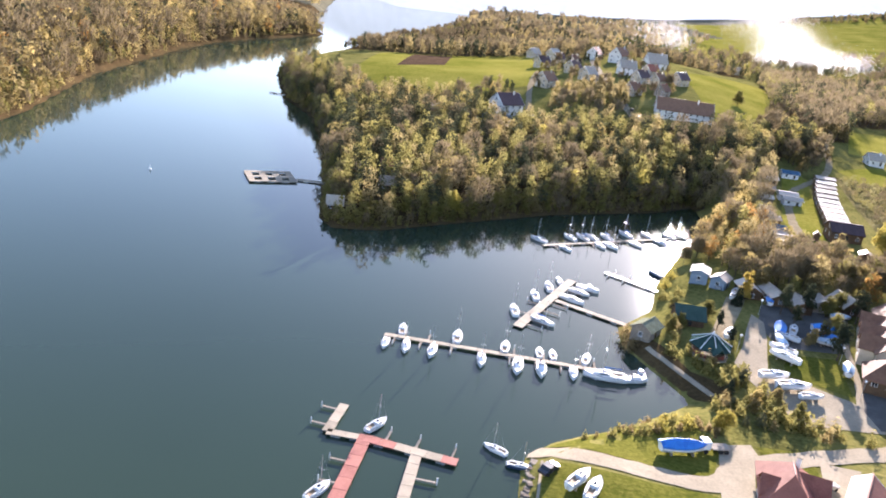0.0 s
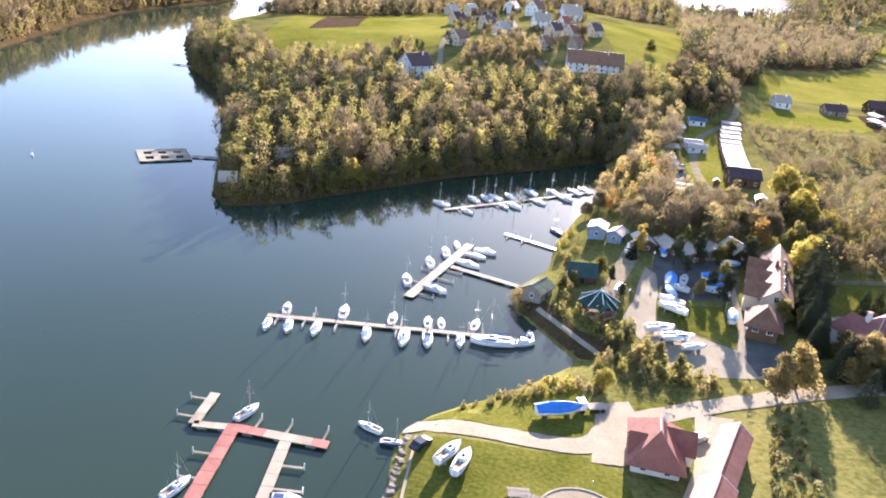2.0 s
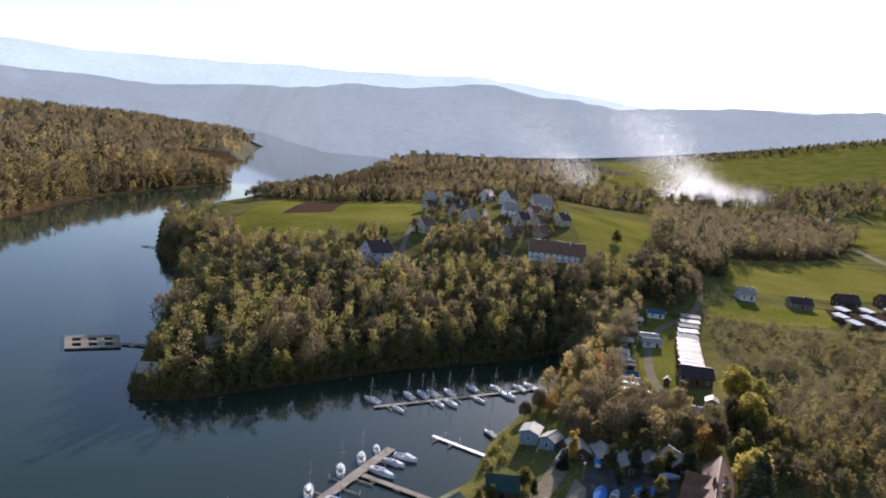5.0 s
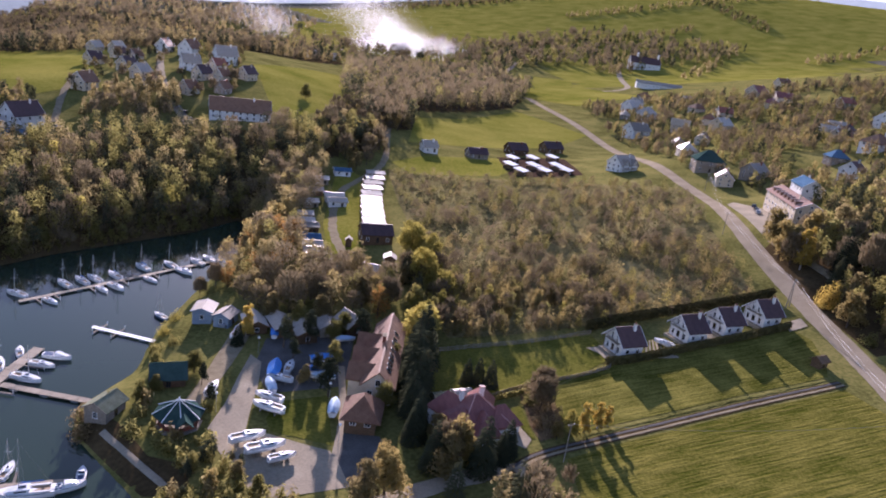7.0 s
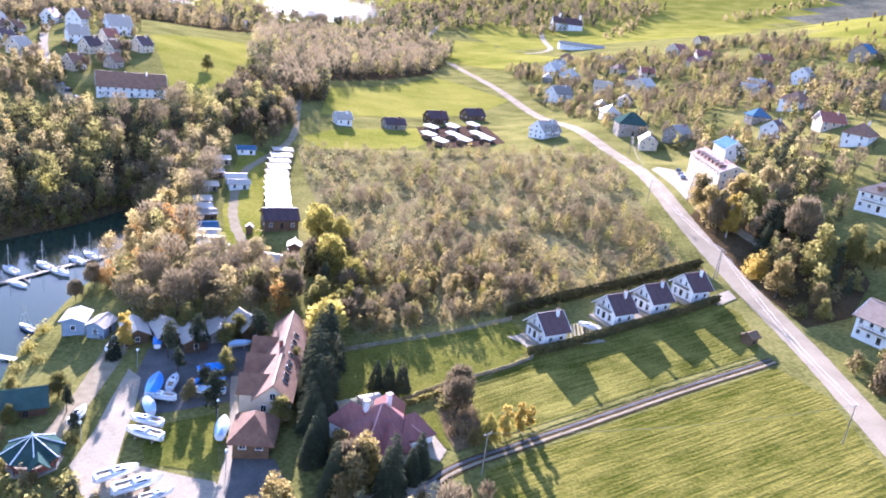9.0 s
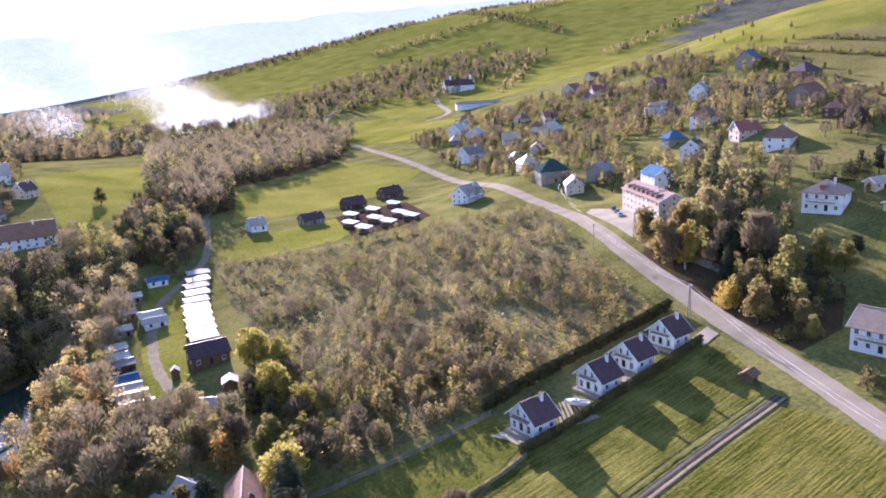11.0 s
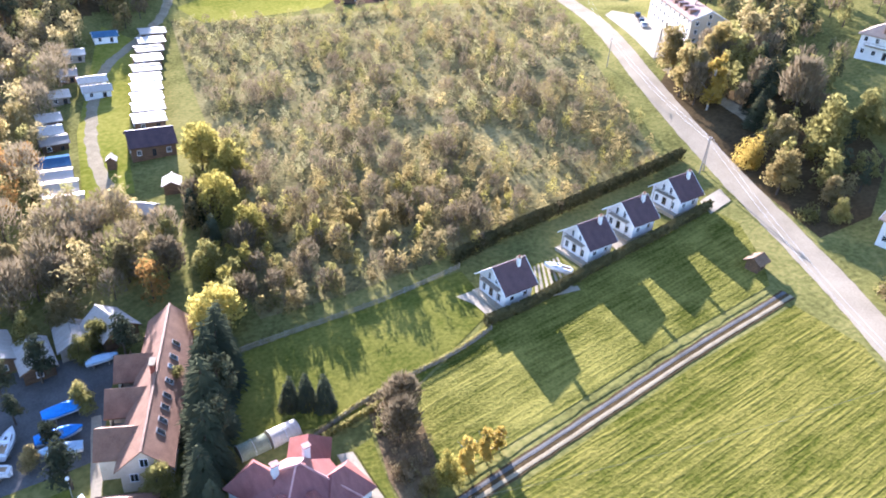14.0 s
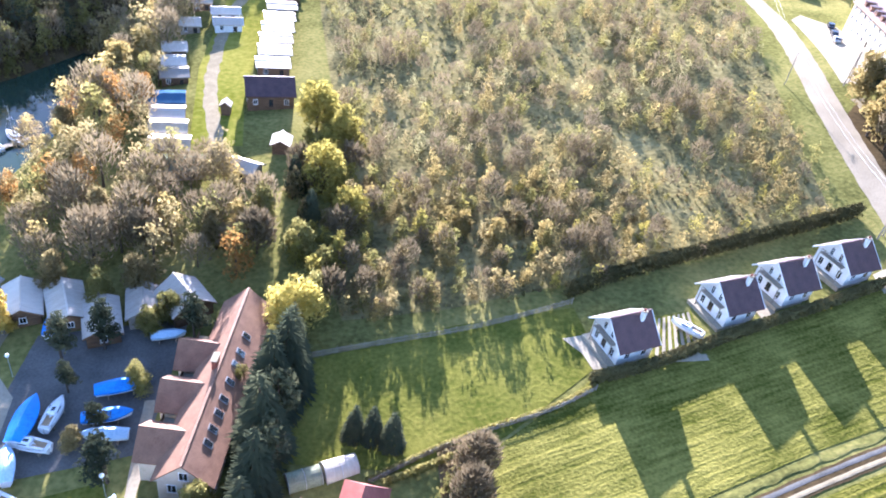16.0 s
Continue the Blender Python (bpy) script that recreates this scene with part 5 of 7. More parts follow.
# ---- campsite cabins ----
crnd = random.Random(4)
for n, (x, y, roof) in enumerate(((74.8, 285, "pale"), (75.6, 292.5, "pale"), (76.2, 299.5, "tan"), (77.0, 306.5, "pale"), (77.8, 313.5, "pale"), (78.8, 321, "grey"), (80.2, 329, "pale"), (81.6, 336.5, "grey"), (83.2, 344, "pale"), (84.8, 352, "grey"))):
    house(x, y, 3 + crnd.uniform(-3, 3), 7.6, 5.8, 2.5, 0.5, PLANK, ROOFS[roof], "small campsite cabin with a pale sheet roof", "cabin", "cabin", windows=(2, 1), chimney=False, over=0.5, group="cabins along the campsite lawn")
for n, (x, y, roof, L) in enumerate(((50.5, 270, "blue", 7.5), (51.3, 262.5, "grey", 6.5), (51.8, 256, "tan", 7.0), (52.4, 249, "tan", 7.5), (55.5, 241, "moss", 7.5), (51.5, 283, "grey", 6), (51.0, 290, "pale", 5), (50.8, 298, "pale", 5.5), (54, 312, "pale", 5), (57, 326, "grey", 5), (60, 340, "pale", 5.5))):
    house(x, y, 2 + crnd.uniform(-5, 5), L, 5.6, 2.4, 0.7, PLANK if n % 2 else GREYWOOD, ROOFS[roof], "small campsite cabin with a %s roof" % {"blue": "pale blue", "grey": "grey", "pale": "pale sunlit", "moss": "tan felt", "tan": "tan board"}[roof], "cabin", "cabin", windows=(2, 1), chimney=False, over=0.5, group="cabins along the campsite edge")
house(73.4, 270.0, 2, 10.4, 9.0, 3.6, 2.4, PLANK, DARK_TILE, "campsite lodge with a dark brown roof", "lodge", "lodge", windows=(3, 2), chimney=False)
house(67.5, 238.5, -30, 5.0, 4.2, 2.4, 1.1, GREYWOOD, PALE_ROOF, "little white-roofed shed under the trees", "shed", "shed", windows=(1, 0), chimney=False)
house(75.0, 248.0, 80, 4.0, 3.4, 2.2, 0.9, PLANK, PALE_ROOF, "small shed with a tan roof", "shed", "shed", windows=(1, 0), chimney=False)
house(63.6, 264.6, 80, 2.2, 2.0, 2.3, 0.8, PLANK, GREY_ROOF, "tiny dark outhouse on the campsite lawn", "outhouse", "outhouse", windows=(0, 0), chimney=False, door=False, over=0.3)
for x, y, roof in ((64, 311, "grey"), (63.4, 318, "pale"), (70, 352, "blue")):
    house(x, y, 4, 7.0, 4.4, 2.2, 0.9, PLASTER, ROOFS[roof], "low holiday cabin with a weathered sheet roof", "cabin", "cabin", windows=(2, 1), chimney=False)


# ---- timber huts with white canopies ----
def canopy_hut(x, y, rot):
    base = ground_at(x, y)
    ob = thing("hut", x, y, base, rot, "dark timber holiday hut with a flat white sunlit roof", "hut", "white-roofed huts")
    part("wall", boxed((0, 0, 0.6), (5.6, 5.6, 3.2)), PLANK, ob)
    bm = bmesh.new()
    solid(bm, [((-3.3, -3.3, 2.5), (3.3, -3.3, 2.5), (3.3, 3.3, 3.5), (-3.3, 3.3, 3.5))], 0.2)
    rf = part("roof", bm, WHITE_TRIM, ob, "white sheet roof")
    part("fascia", boxed((0, -3.35, 2.4), (6.6, 0.1, 0.35)), PLANK, rf)
    window(ob, -1.1, -2.8, 1.5, 1.2, 1.2, 270)
    window(ob, 1.2, -2.8, 1.2, 0.9, 1.9, 270, True)
    return ob


cfirst = canopy_hut(163, 376, 40)
for x, y in ((163.5, 395), (173, 420), (176.2, 394.5), (175.6, 377), (187, 425), (189, 394), (187.4, 377), (202, 432)):
    copy_thing(cfirst, pose(x, y, ground_at(x, y), 0, 0, 40))
house(186, 452, 10, 12, 9, 3.5, 3.5, PLANK, DARK_TILE, "brown timber inn with a dark roof", "inn", "inn", windows=(3, 2))
house(216, 470, 15, 13, 9, 3.5, 3.5, PLANK, DARK_TILE, "brown timber hall with a dark roof", "hall", "hall", windows=(3, 2))
house(123.5, 417, 10, 8, 7, 3.4, 3.0, PLASTER, GREY_ROOF, "white cottage with a grey roof at the scrub's edge", windows=(2, 2))
house(152, 421, 8, 11, 8, 3.0, 2.6, GREYWOOD, DARK_TILE, "low boarded house with a dark roof", windows=(3, 2))

# ---- houses by the road ----
chalet = house(222.0, 384, 20, 13, 10, 4.6, 4.2, PLASTER, GREY_ROOF, "large white chalet with timbered gables and a pale roof", "chalet", "chalet", windows=(4, 3), floors=2, hip=False, balcony=True)
for sx in (-3.2, 3.2):
    turn = Matrix.Translation((sx, -3.4, 0)) @ Matrix.Rotation(radians(90), 4, "Z")
    gw, gr, gb = gable_walls(4.4, 4.6, 4.6, 2.8), gable_roof(4.4, 4.6, 4.6, 2.8, 0.5), bmesh.new()
    for bm in (gw, gr):
        bmesh.ops.transform(bm, matrix=turn, verts=bm.verts[:])
    wing = part("wing", gw, PLASTER, chalet)
    part("wing_roof", gr, GREY_ROOF, wing)
    for dx, dz, wd, tl in ((0, 6.0, 0.22, 2.2), (-1.1, 5.5, 0.2, 1.3), (1.1, 5.5, 0.2, 1.3), (0, 4.75, 4.4, 0.24), (0, 3.0, 4.4, 0.2), (-2.1, 2.3, 0.2, 4.6), (2.1, 2.3, 0.2, 4.6)):
        box(gb, (sx + dx, -5.64, dz), (wd, 0.1, tl))
    part("timber_frame", gb, PLANK, wing, "dark brown timber framing")
house(203.4, 157.2, 282, 10.4, 10.6, 5.6, 3.2, PLASTER, TAN_TILE, "two-storey white house with a tan-brown roof and balconies", windows=(4, 2), floors=2, over=0.8, balcony=True)
house(257.2, 213.0, -70, 11.5, 10.0, 6.4, 3.0, PLASTER, TAN_TILE, "tall white guest house with balconies and a tan roof", windows=(4, 2), floors=2, hip=True, over=0.8, balcony=True, dormers=1)
hotel = house(237.2, 268.7, 251, 34, 11, 7.4, 2.6, CREAM, HOTEL_ROOF, "long cream hotel with dormers under a pale roof", "hotel", "hotel", windows=(9, 3), floors=3, chimney=True, dormers=7)
house(266, 298, 71, 14, 9, 7.0, 3.0, PLASTER, BLUE_ROOF, "annexe with a bright blue sheet roof", windows=(4, 2), floors=2)
# barn walls get the dark brown to put their shadow side into the colour
house(227, 168, 30, 6.5, 5.6, 3.0, 2.0, PLANK, MOSS_ROOF, "timber barn with shade-dark walls and a mossy grey-green roof", "barn", "barn", windows=(1, 1), chimney=False)
house(224.5, 159.5, 30, 6.5, 5.6, 3.0, 2.0, PLANK, MOSS_ROOF, "timber barn with shade-dark walls and a mossy grey-green roof", "barn", "barn", windows=(1, 1), chimney=False)
house(214, 145.5, 100, 9, 6, 2.8, 1.2, PLANK, GREY_ROOF, "long shed with a grey sheet roof", "shed", "shed", windows=(1, 1), chimney=False)
for x, y in ((274, 208), (277, 200), (279, 192)):
    house(x, y, -10, 5.2, 4.4, 2.4, 1.3, CREAM, GREY_ROOF, "small white bungalow by the conifer hedge", "bungalow", "bungalow", windows=(2, 1), chimney=False, group="bungalows by the hedge")
house(265, 195, -10, 6, 4.6, 2.4, 1.1, CREAM, GREY_ROOF, "low white garage house on the slope", windows=(2, 1), chimney=False)
vrnd = random.Random(9)
TEXT = {"tan": "tan", "red": "brick-red", "brown": "brown", "dark": "dark", "grey": "grey", "pale": "pale metal", "blue": "blue", "green": "dark green", "metal": "deep red"}
for x, y, roof, size, wall, rot in (
        (476, 638, "red", 1.5, CREAM, 20), (462, 582, "metal", 1.2, CREAM, -20), (352, 632, "pale", 1.45, PLASTER, 30), (343, 588, "pale", 1.35, PLASTER, 30), (300, 520, "grey", 1.35, PLASTER, 10), (338, 527, "tan", 1.15, CREAM, -25),
        (360, 509, "pale", 1.3, CREAM, 25), (279, 417, "pale", 1.05, CREAM, 72), (261, 367, "green", 1.35, GREYWOOD, -15), (254, 340, "red", 0.9, CREAM, 60), (272, 343, "grey", 1.0, GREYWOOD, 20), (511, 469, "blue", 1.5, GREYWOOD, 25),
        (476, 393, "dark", 1.45, PLANK, 5), (439, 445, "grey", 1.35, PLASTER, 30), (330, 334, "brown", 1.15, PLASTER, 15), (309, 334, "blue", 0.85, GREYWOOD, -10), (299, 311, "dark", 1.0, PLASTER, 35), (312, 294, "red", 0.95, CREAM, -15),
        (299, 265, "brown", 1.1, PLASTER, 20), (348, 292, "brown", 1.2, GREYWOOD, 5), (368, 410, "grey", 1.15, PLASTER, -30), (370, 541, "brown", 1.05, CREAM, 40), (329, 263, "brown", 0.85, PLANK, 10), (318, 248, "dark", 0.8, PLANK, -5),
        (394, 599, "brown", 1.0, CREAM, 15), (405, 449, "pale", 0.95, CREAM, -20), (401, 434, "dark", 0.9, GREYWOOD, 40), (420, 660, "grey", 1.0, CREAM, 30), (470, 520, "red", 1.0, CREAM, 0), (420, 740, "brown", 1.0, GREYWOOD, 20), (330, 600, "grey", 0.85, GREYWOOD, 60),
        (322, 470, "brown", 1.0, CREAM, 50), (395, 560, "red", 1.0, CREAM, -10), (443, 571, "metal", 1.05, CREAM, 25), (382, 682, "grey", 1.0, PLASTER, 15), (305, 470, "grey", 0.8, PLANK, 70), (350, 380, "brown", 0.9, CREAM, 0), (385, 345, "dark", 0.9, GREYWOOD, 20),
        (540, 690, "brown", 1.2, CREAM, 10), (415, 385, "red", 0.9, CREAM, 30), (351, 245, "grey", 1.5, PLASTER, 18)):
    house(x, y, rot + vrnd.uniform(-6, 6), 11.0 * size, 9.0 * size, 4.6 * size, 3.6 * size, wall, ROOFS[roof], "%s village house with a %s roof" % ({PLASTER: "white rendered", CREAM: "cream rendered", GREYWOOD: "grey boarded", PLANK: "brown timber"}[wall], TEXT[roof]), windows=(3, 2), floors=2, hip=vrnd.random() < 0.3, balcony=size > 1.3)
house(597, 389, -70, 26, 11, 5.2, 3.4, PLASTER, RED_TILE, "long white farmhouse with a red roof on the hill", windows=(6, 2), floors=2)
church = house(612, 1114, -12, 46, 19, 10, 9, PLASTER, DARK_TILE, "white church with a steep dark roof and slender turrets", "church", "church", windows=(7, 2), chimney=False)
for sx in (-12, 20):
    tw = part("turret", boxed((sx, 0, 21), (2.6, 2.6, 8)), PLASTER, church)
    sp = bmesh.new()
    bmesh.ops.create_cone(sp, cap_ends=True, segments=8, radius1=2.0, radius2=0.05, depth=7, matrix=Matrix.Translation((sx, 0, 28.5)))
    part("spire", sp, DARK_TILE, tw)
house(503, 863, -18, 54, 10, 5.0, 3.0, PLASTER, GREY_ROOF, "long low white school building with a grey roof", "school", "school", windows=(12, 2), chimney=False)
# dry pasture above the village, with field hedges between
draped("field", ((540, 470), (533, 384), (539, 327), (470, 262), (375, 238), (372, 272), (461, 374), (495, 425)), PASTURE, 0.10, "dry ochre hill pasture above the village", "field")
draped("field", ((565, 475), (600, 430), (612, 360), (562, 332), (545, 394), (548, 470)), PASTURE, 0.10, "upper strip of dry hill pasture", "field")
draped("field", ((287, 241), (308, 233), (309, 216), (296, 214), (283, 231)), PASTURE, 0.10, "dry garden meadow between village houses", "field")
draped("field", ((330, 800), (350, 1030), (440, 975), (372, 822)), MEADOW, 0.12, "bright green sports field beside the village road", "field")
ribbon("lane", ((318, 820), (400, 850), (470, 862), (520, 1000), (560, 1090)), 7.0, CONCRETE, 0.2, "pale side road to the church", "road", 0.3)

# ---- houses on the headland ----
house(24, 412, 4, 29, 13, 4.2, 5.4, PLASTER, BRICK_TILE, "long white guest house under a big red-brown roof", "guest_house", "guest house", windows=(9, 3), floors=2, dormers=0)
house(-66, 380, 50, 14, 11, 6.0, 5.0, PLASTER, DARK_TILE, "white villa with a tall dark roof above the wood", "villa", "villa", windows=(3, 3), floors=2)
house(-68, 362, 5, 15, 8, 3.4, 1.4, PLASTER, BLUE_ROOF, "low pavilion wing with a pale blue roof", windows=(4, 1), chimney=False)
for x, y, roof, size, rot in ((-82, 628, "pale", 1.1, 60), (-65, 614, "pale", 1.1, 60), (-65, 531, "dark", 1.1, 50), (-53, 442, "brown", 1.2, 60), (-33, 612, "red", 1.3, 70), (-14, 590, "brown", 1.5, 60), (-8, 515, "grey", 1.25, 20), (-31, 477, "grey", 1.1, 60), (11, 550, "grey", 1.6, 20), (1, 486, "dark", 1.1, 50),
                              (-42, 503, "dark", 1.1, 60), (12, 486, "brown", 1.0, 55), (-3, 448, "brown", 1.0, 50), (-24, 456, "dark", 0.9, 60), (26, 501, "dark", 1.1, 50), (-45, 556, "brown", 1.0, 60), (8, 520, "red", 1.0, 40), (-58, 575, "dark", 1.0, 50), (14, 456, "brown", 0.9, 60),
                              (38, 890, "pale", 1.2, 10), (66, 892, "brown", 1.2, 15), (94, 930, "grey", 1.2, 5), (124, 950, "pale", 1.1, 10), (-79, 357, "pale", 0.9, 20),
                              (-96, 217, "pale", 0.6, 20), (-85, 238, "grey", 0.6, 30), (-101, 255, "grey", 0.6, 0), (-92, 262, "metal", 0.6, 20), (-100, 365, "pale", 0.7, 10)):
    house(x, y, rot, 8.4 * size, 7.2 * size, 3.8 * size, 3.6 * size, (PLASTER if size > 1.22 else CREAM if size > 0.95 else GREYWOOD) if size > 0.8 else PLANK, ROOFS[roof], "%s with a steep %s roof" % ("white house on the headland" if size > 0.8 else "little timber cabin in the wood", TEXT[roof]), windows=(3, 2), floors=2 if size > 0.8 else 1, chimney=size > 0.8)
ribbon("street", ((1, 397), (-10, 430), (-18, 465), (-26, 520), (-34, 600)), 4.5, CONCRETE, 0.15, "pale sunlit street between the headland houses", "street", 0.3)
ribbon("street", ((-55, 387), (-62, 440), (-64, 500)), 3.0, GRAVEL, 0.15, "gravel drive beside the meadow", "drive", 0.3)


# ---- poles and wires ----
def power_pole(x, y, double=False):
    base = ground_at(x, y)
    ob = thing("power_pole", x, y, base, 20, "grey concrete A-frame power pole with wires" if double else "grey wooden power pole", "pole", "poles by the road")
    if double:
        for s in (-0.9, 0.9):
            part("leg", tube((s, 0, -0.5), (s * 0.12, 0, 9.0), 0.16, 0.10, 6), GREYWOOD, ob)
    else:
        part("shaft", tube((0, 0, -0.5), (0, 0, 8.6), 0.13, 0.08, 8), GREYWOOD, ob)
    part("crossarm", boxed((0, 0, 8.3), (1.8, 0.12, 0.12)), GREYWOOD, ob)
    for s in (-0.8, 0.0, 0.8):
        part("insulator", tube((s, 0, 8.35), (s, 0, 8.65), 0.06, 0.04, 6), WHITE_TRIM, ob)
    return ob


for x, y, d in ((186.5, 199.5, True), (201.0, 258, False), (214.5, 253, True), (162, 128, False), (92, 139, False), (238, 330, False)):
    power_pole(x, y, d)
for (ax, ay), (bx, by) in (((186.5, 199.5), (201.0, 258)), ((162, 128), (186.5, 199.5)), ((201, 258), (238, 330)), ((92, 139), (162, 128))):
    bm = bmesh.new()
    za, zb = ground_at(ax, ay) + 8.5, ground_at(bx, by) + 8.5
    for off in (-0.7, 0.7):
        prev = None
        for i in range(13):
            s = i / 12
            ring = [bm.verts.new((ax + (bx - ax) * s + off + 0.015 * c, ay + (by - ay) * s, za + (zb - za) * s - 1.6 * 4 * s * (1 - s) + 0.015 * d)) for c, d in ((1, 0), (0, 1), (-1, -1))]
            if prev:
                for k in range(3):
                    bm.faces.new((prev[k], prev[(k + 1) % 3], ring[(k + 1) % 3], ring[k]))
            prev = ring
    cable = part("cable", bm, STEEL, None)
    tagged(cable, "thin sagging power line", "cable", "power lines")


def lamp(x, y):
    ob = thing("street_lamp", x, y, ground_at(x, y), 0, "white globe lamp on a thin grey post", "lamp", "yard lamps")
    part("post", tube((0, 0, -0.3), (0, 0, 4.2), 0.07, 0.05), STEEL, ob)
    bm = bmesh.new()
    bmesh.ops.create_icosphere(bm, subdivisions=2, radius=0.3, matrix=Matrix.Translation((0, 0, 4.4)))
    part("globe", bm, WHITE_TRIM, ob)


for x, y in ((25.5, 165), (49.5, 152), (49.0, 168), (34, 190)):
    lamp(x, y)


# ---- piers ----
def pier(name, label, x, y, rot, length, width, mats, fingers=(), piles=True, z=0.45):
    """A floating pier along its own x: deck sections with gaps, floats, finger piers (place along it, side, length)."""
    ob = thing(name, x, y, z, rot, label, "pier")
    n = max(1, round(length / 3.0))
    for i in range(n):
        s = (i + 0.5) / n * length
        part("deck_section", boxed((s, 0, 0), (length / n - 0.05, width, 0.16), 0, 0.02), mats[i % len(mats)], ob)
    for i in range(max(2, n // 2)):
        s = (i + 0.5) / max(2, n // 2) * length
        part("float", boxed((s, 0, -0.35), (1.6, width * 0.9, 0.55)), STEEL, ob)
    for s, side, ln in fingers:
        part("finger", boxed((s, side * (width / 2 + ln / 2), -0.03), (0.45, ln, 0.12)), GREYWOOD, ob)
        part("mooring_post", tube((s, side * (width / 2 + ln), -0.8), (s, side * (width / 2 + ln), 0.9), 0.09, 0.09, 6), WHITE_TRIM, ob)
    return ob


def heading(a, b):
    return math.degrees(math.atan2(b[1] - a[1], b[0] - a[0])), math.hypot(b[0] - a[0], b[1] - a[1])


A0, A1 = (-54.2, 139.6), (2.5, 146.0)
ra, la = heading(A0, A1)
pier("pier", "long floating pier with sunlit plank deck and finger piers", *A0, ra, la, 1.5, (DECK,), [(2.5, -1, 3), (4.5, 1, 3), (8.5, -1, 3.2), (10, 1, 3.2), (15.5, -1, 3.2), (15.8, 1, 3.2), (22.0, -1, 3.4), (29.5, 1, 3.2), (28.6, -1, 3.0), (36.2, 1, 3.0), (34.5, -1, 3), (40, -1, 3.2), (43.5, -1, 3.2), (44.5, 1, 3), (47.5, -1, 3.2), (47.6, 1, 3.2)])
B0, B1 = (-26.3, 158.8), (-15.6, 198.2)
rb, lb = heading(B0, B1)
pier("pier", "broad plank pier head with moored boats", *B0, rb, lb, 2.6, (DECK,), [(3, -1, 4), (6, -1, 4.5), (14, -1, 4.6), (20, -1, 4.6), (26, -1, 4.6), (32, -1, 4.6), (9, 1, 3), (17, 1, 3), (30, 1, 3)])
pier("pier", "pale plank gangway from the shore to the pier head", *(-18.8, 180.5), *heading((-18.8, 180.5), (0.2, 173.6)), 1.9, (DECK,))
pier("pier", "narrow white pier with cross arms", *(-6.5, 210.8), *heading((-6.5, 210.8), (9, 203.4)), 1.4, (WHITE_TRIM,), [(2.2, 1, 2.2), (2.2, -1, 2.2), (7.2, 1, 2.2), (7.2, -1, 2.2)])
F0, F1 = (-27.0, 225.2), (22.5, 266.5)
rf_, lf_ = heading(F0, F1)
pier("pier", "far floating pier crowded with sailing boats", *F0, rf_, lf_, 1.4, (DECK,), [(4, -1, 3), (9, -1, 3), (14, 1, 3), (19, -1, 3), (24, 1, 3), (29, -1, 3), (34, 1, 3), (39, -1, 3), (45, 1, 3), (50, -1, 3), (56, 1, 3)])
# the red and tan swimming pier
C = {"tl": (-52.2, 108.2), "ll": (-52.0, 98.6), "j": (-45.2, 99.4), "r": (-28.4, 98.9), "rb": (-43.6, 72.0), "jm": (-35.6, 98.6), "mb": (-33.2, 72.0), "bl": (-51.0, 74.6), "br": (-28.5, 73.2)}
pier("pier", "short tan arm of the swimming pier", *C["ll"], *heading(C["ll"], C["tl"]), 1.8, (DECK,), [(2.0, 1, 2.8), (7.5, 1, 2.8)])
pier("pier", "tan arm joining the red pier", *C["ll"], *heading(C["ll"], C["j"]), 1.7, (DECK,))
pier("pier", "long faded red pier deck", *C["rb"], heading(C["rb"], C["j"])[0], 28.4, 2.4, (DECK_RED,), [(4, 1, 3), (8.5, 1, 3), (14, 1, 2.8), (20, 1, 2.8)], z=0.47)
pier("pier", "red and tan cross deck of the swimming pier", *C["j"], *heading(C["j"], C["r"]), 2.1, (DECK_RED, DECK_RED, DECK, DECK, DECK), [(3.5, 1, 3), (9, 1, 3), (15.5, 1, 3)], z=0.49)
pier("pier", "tan plank pier of the swimming basin", *C["mb"], *heading(C["mb"], C["jm"]), 2.0, (DECK,), [(14.5, -1, 4.6), (20, -1, 3.6)])
pier("pier", "tan plank cross deck near the shore", *C["bl"], *heading(C["bl"], C["br"]), 1.9, (DECK,))
pier("pier", "short plank arm of the swimming pier", *(-51.8, 69.5), *heading((-51.8, 69.5), (-51.0, 74.6)), 1.2, (GREYWOOD,))
pier("pier", "small jetty far along the headland", -213, 414, 10, 12, 1.5, (PLANK,))


def bathing_raft():
    ob = thing("raft", -130, 244, 0.45, 35, "square bathing raft with a jetty to the wooded shore", "raft")
    for i in range(4):
        part("beam", boxed((-9 + i * 5.0, 0, 0), (2.4, 13, 0.25)), DECK, ob)
    for s in (-6.2, 6.2, 0):
        part("crossbeam", boxed((-1.5, s, 0.05), (17.4, 2.0, 0.25)), DECK, ob)
    return ob


bathing_raft()
pier("pier", "thin jetty from the raft to the shore", -122, 246, 12, 14, 2.2, (DECK,))


# ---- boats ----
GEL = material("white_gelcoat", (0.66, 0.67, 0.68), (0.80, 0.81, 0.81), scale=0.6, rough=0.25, vary=0.15)
DECKGREY = material("pale_boat_deck", (0.48, 0.48, 0.46), (0.66, 0.66, 0.64), scale=1.0, rough=0.6)
TEAK = material("boat_teak", (0.20, 0.13, 0.07), (0.36, 0.25, 0.15), scale=1.0, rough=0.7)
NAVY = material("navy_gelcoat", (0.02, 0.04, 0.10), (0.05, 0.08, 0.17), scale=0.6, rough=0.3)
TARP = material("bright_blue_tarpaulin", (0.015, 0.11, 0.42), (0.05, 0.26, 0.68), scale=0.8, rough=0.5, bump=0.8, fine=5, vary=0.35)
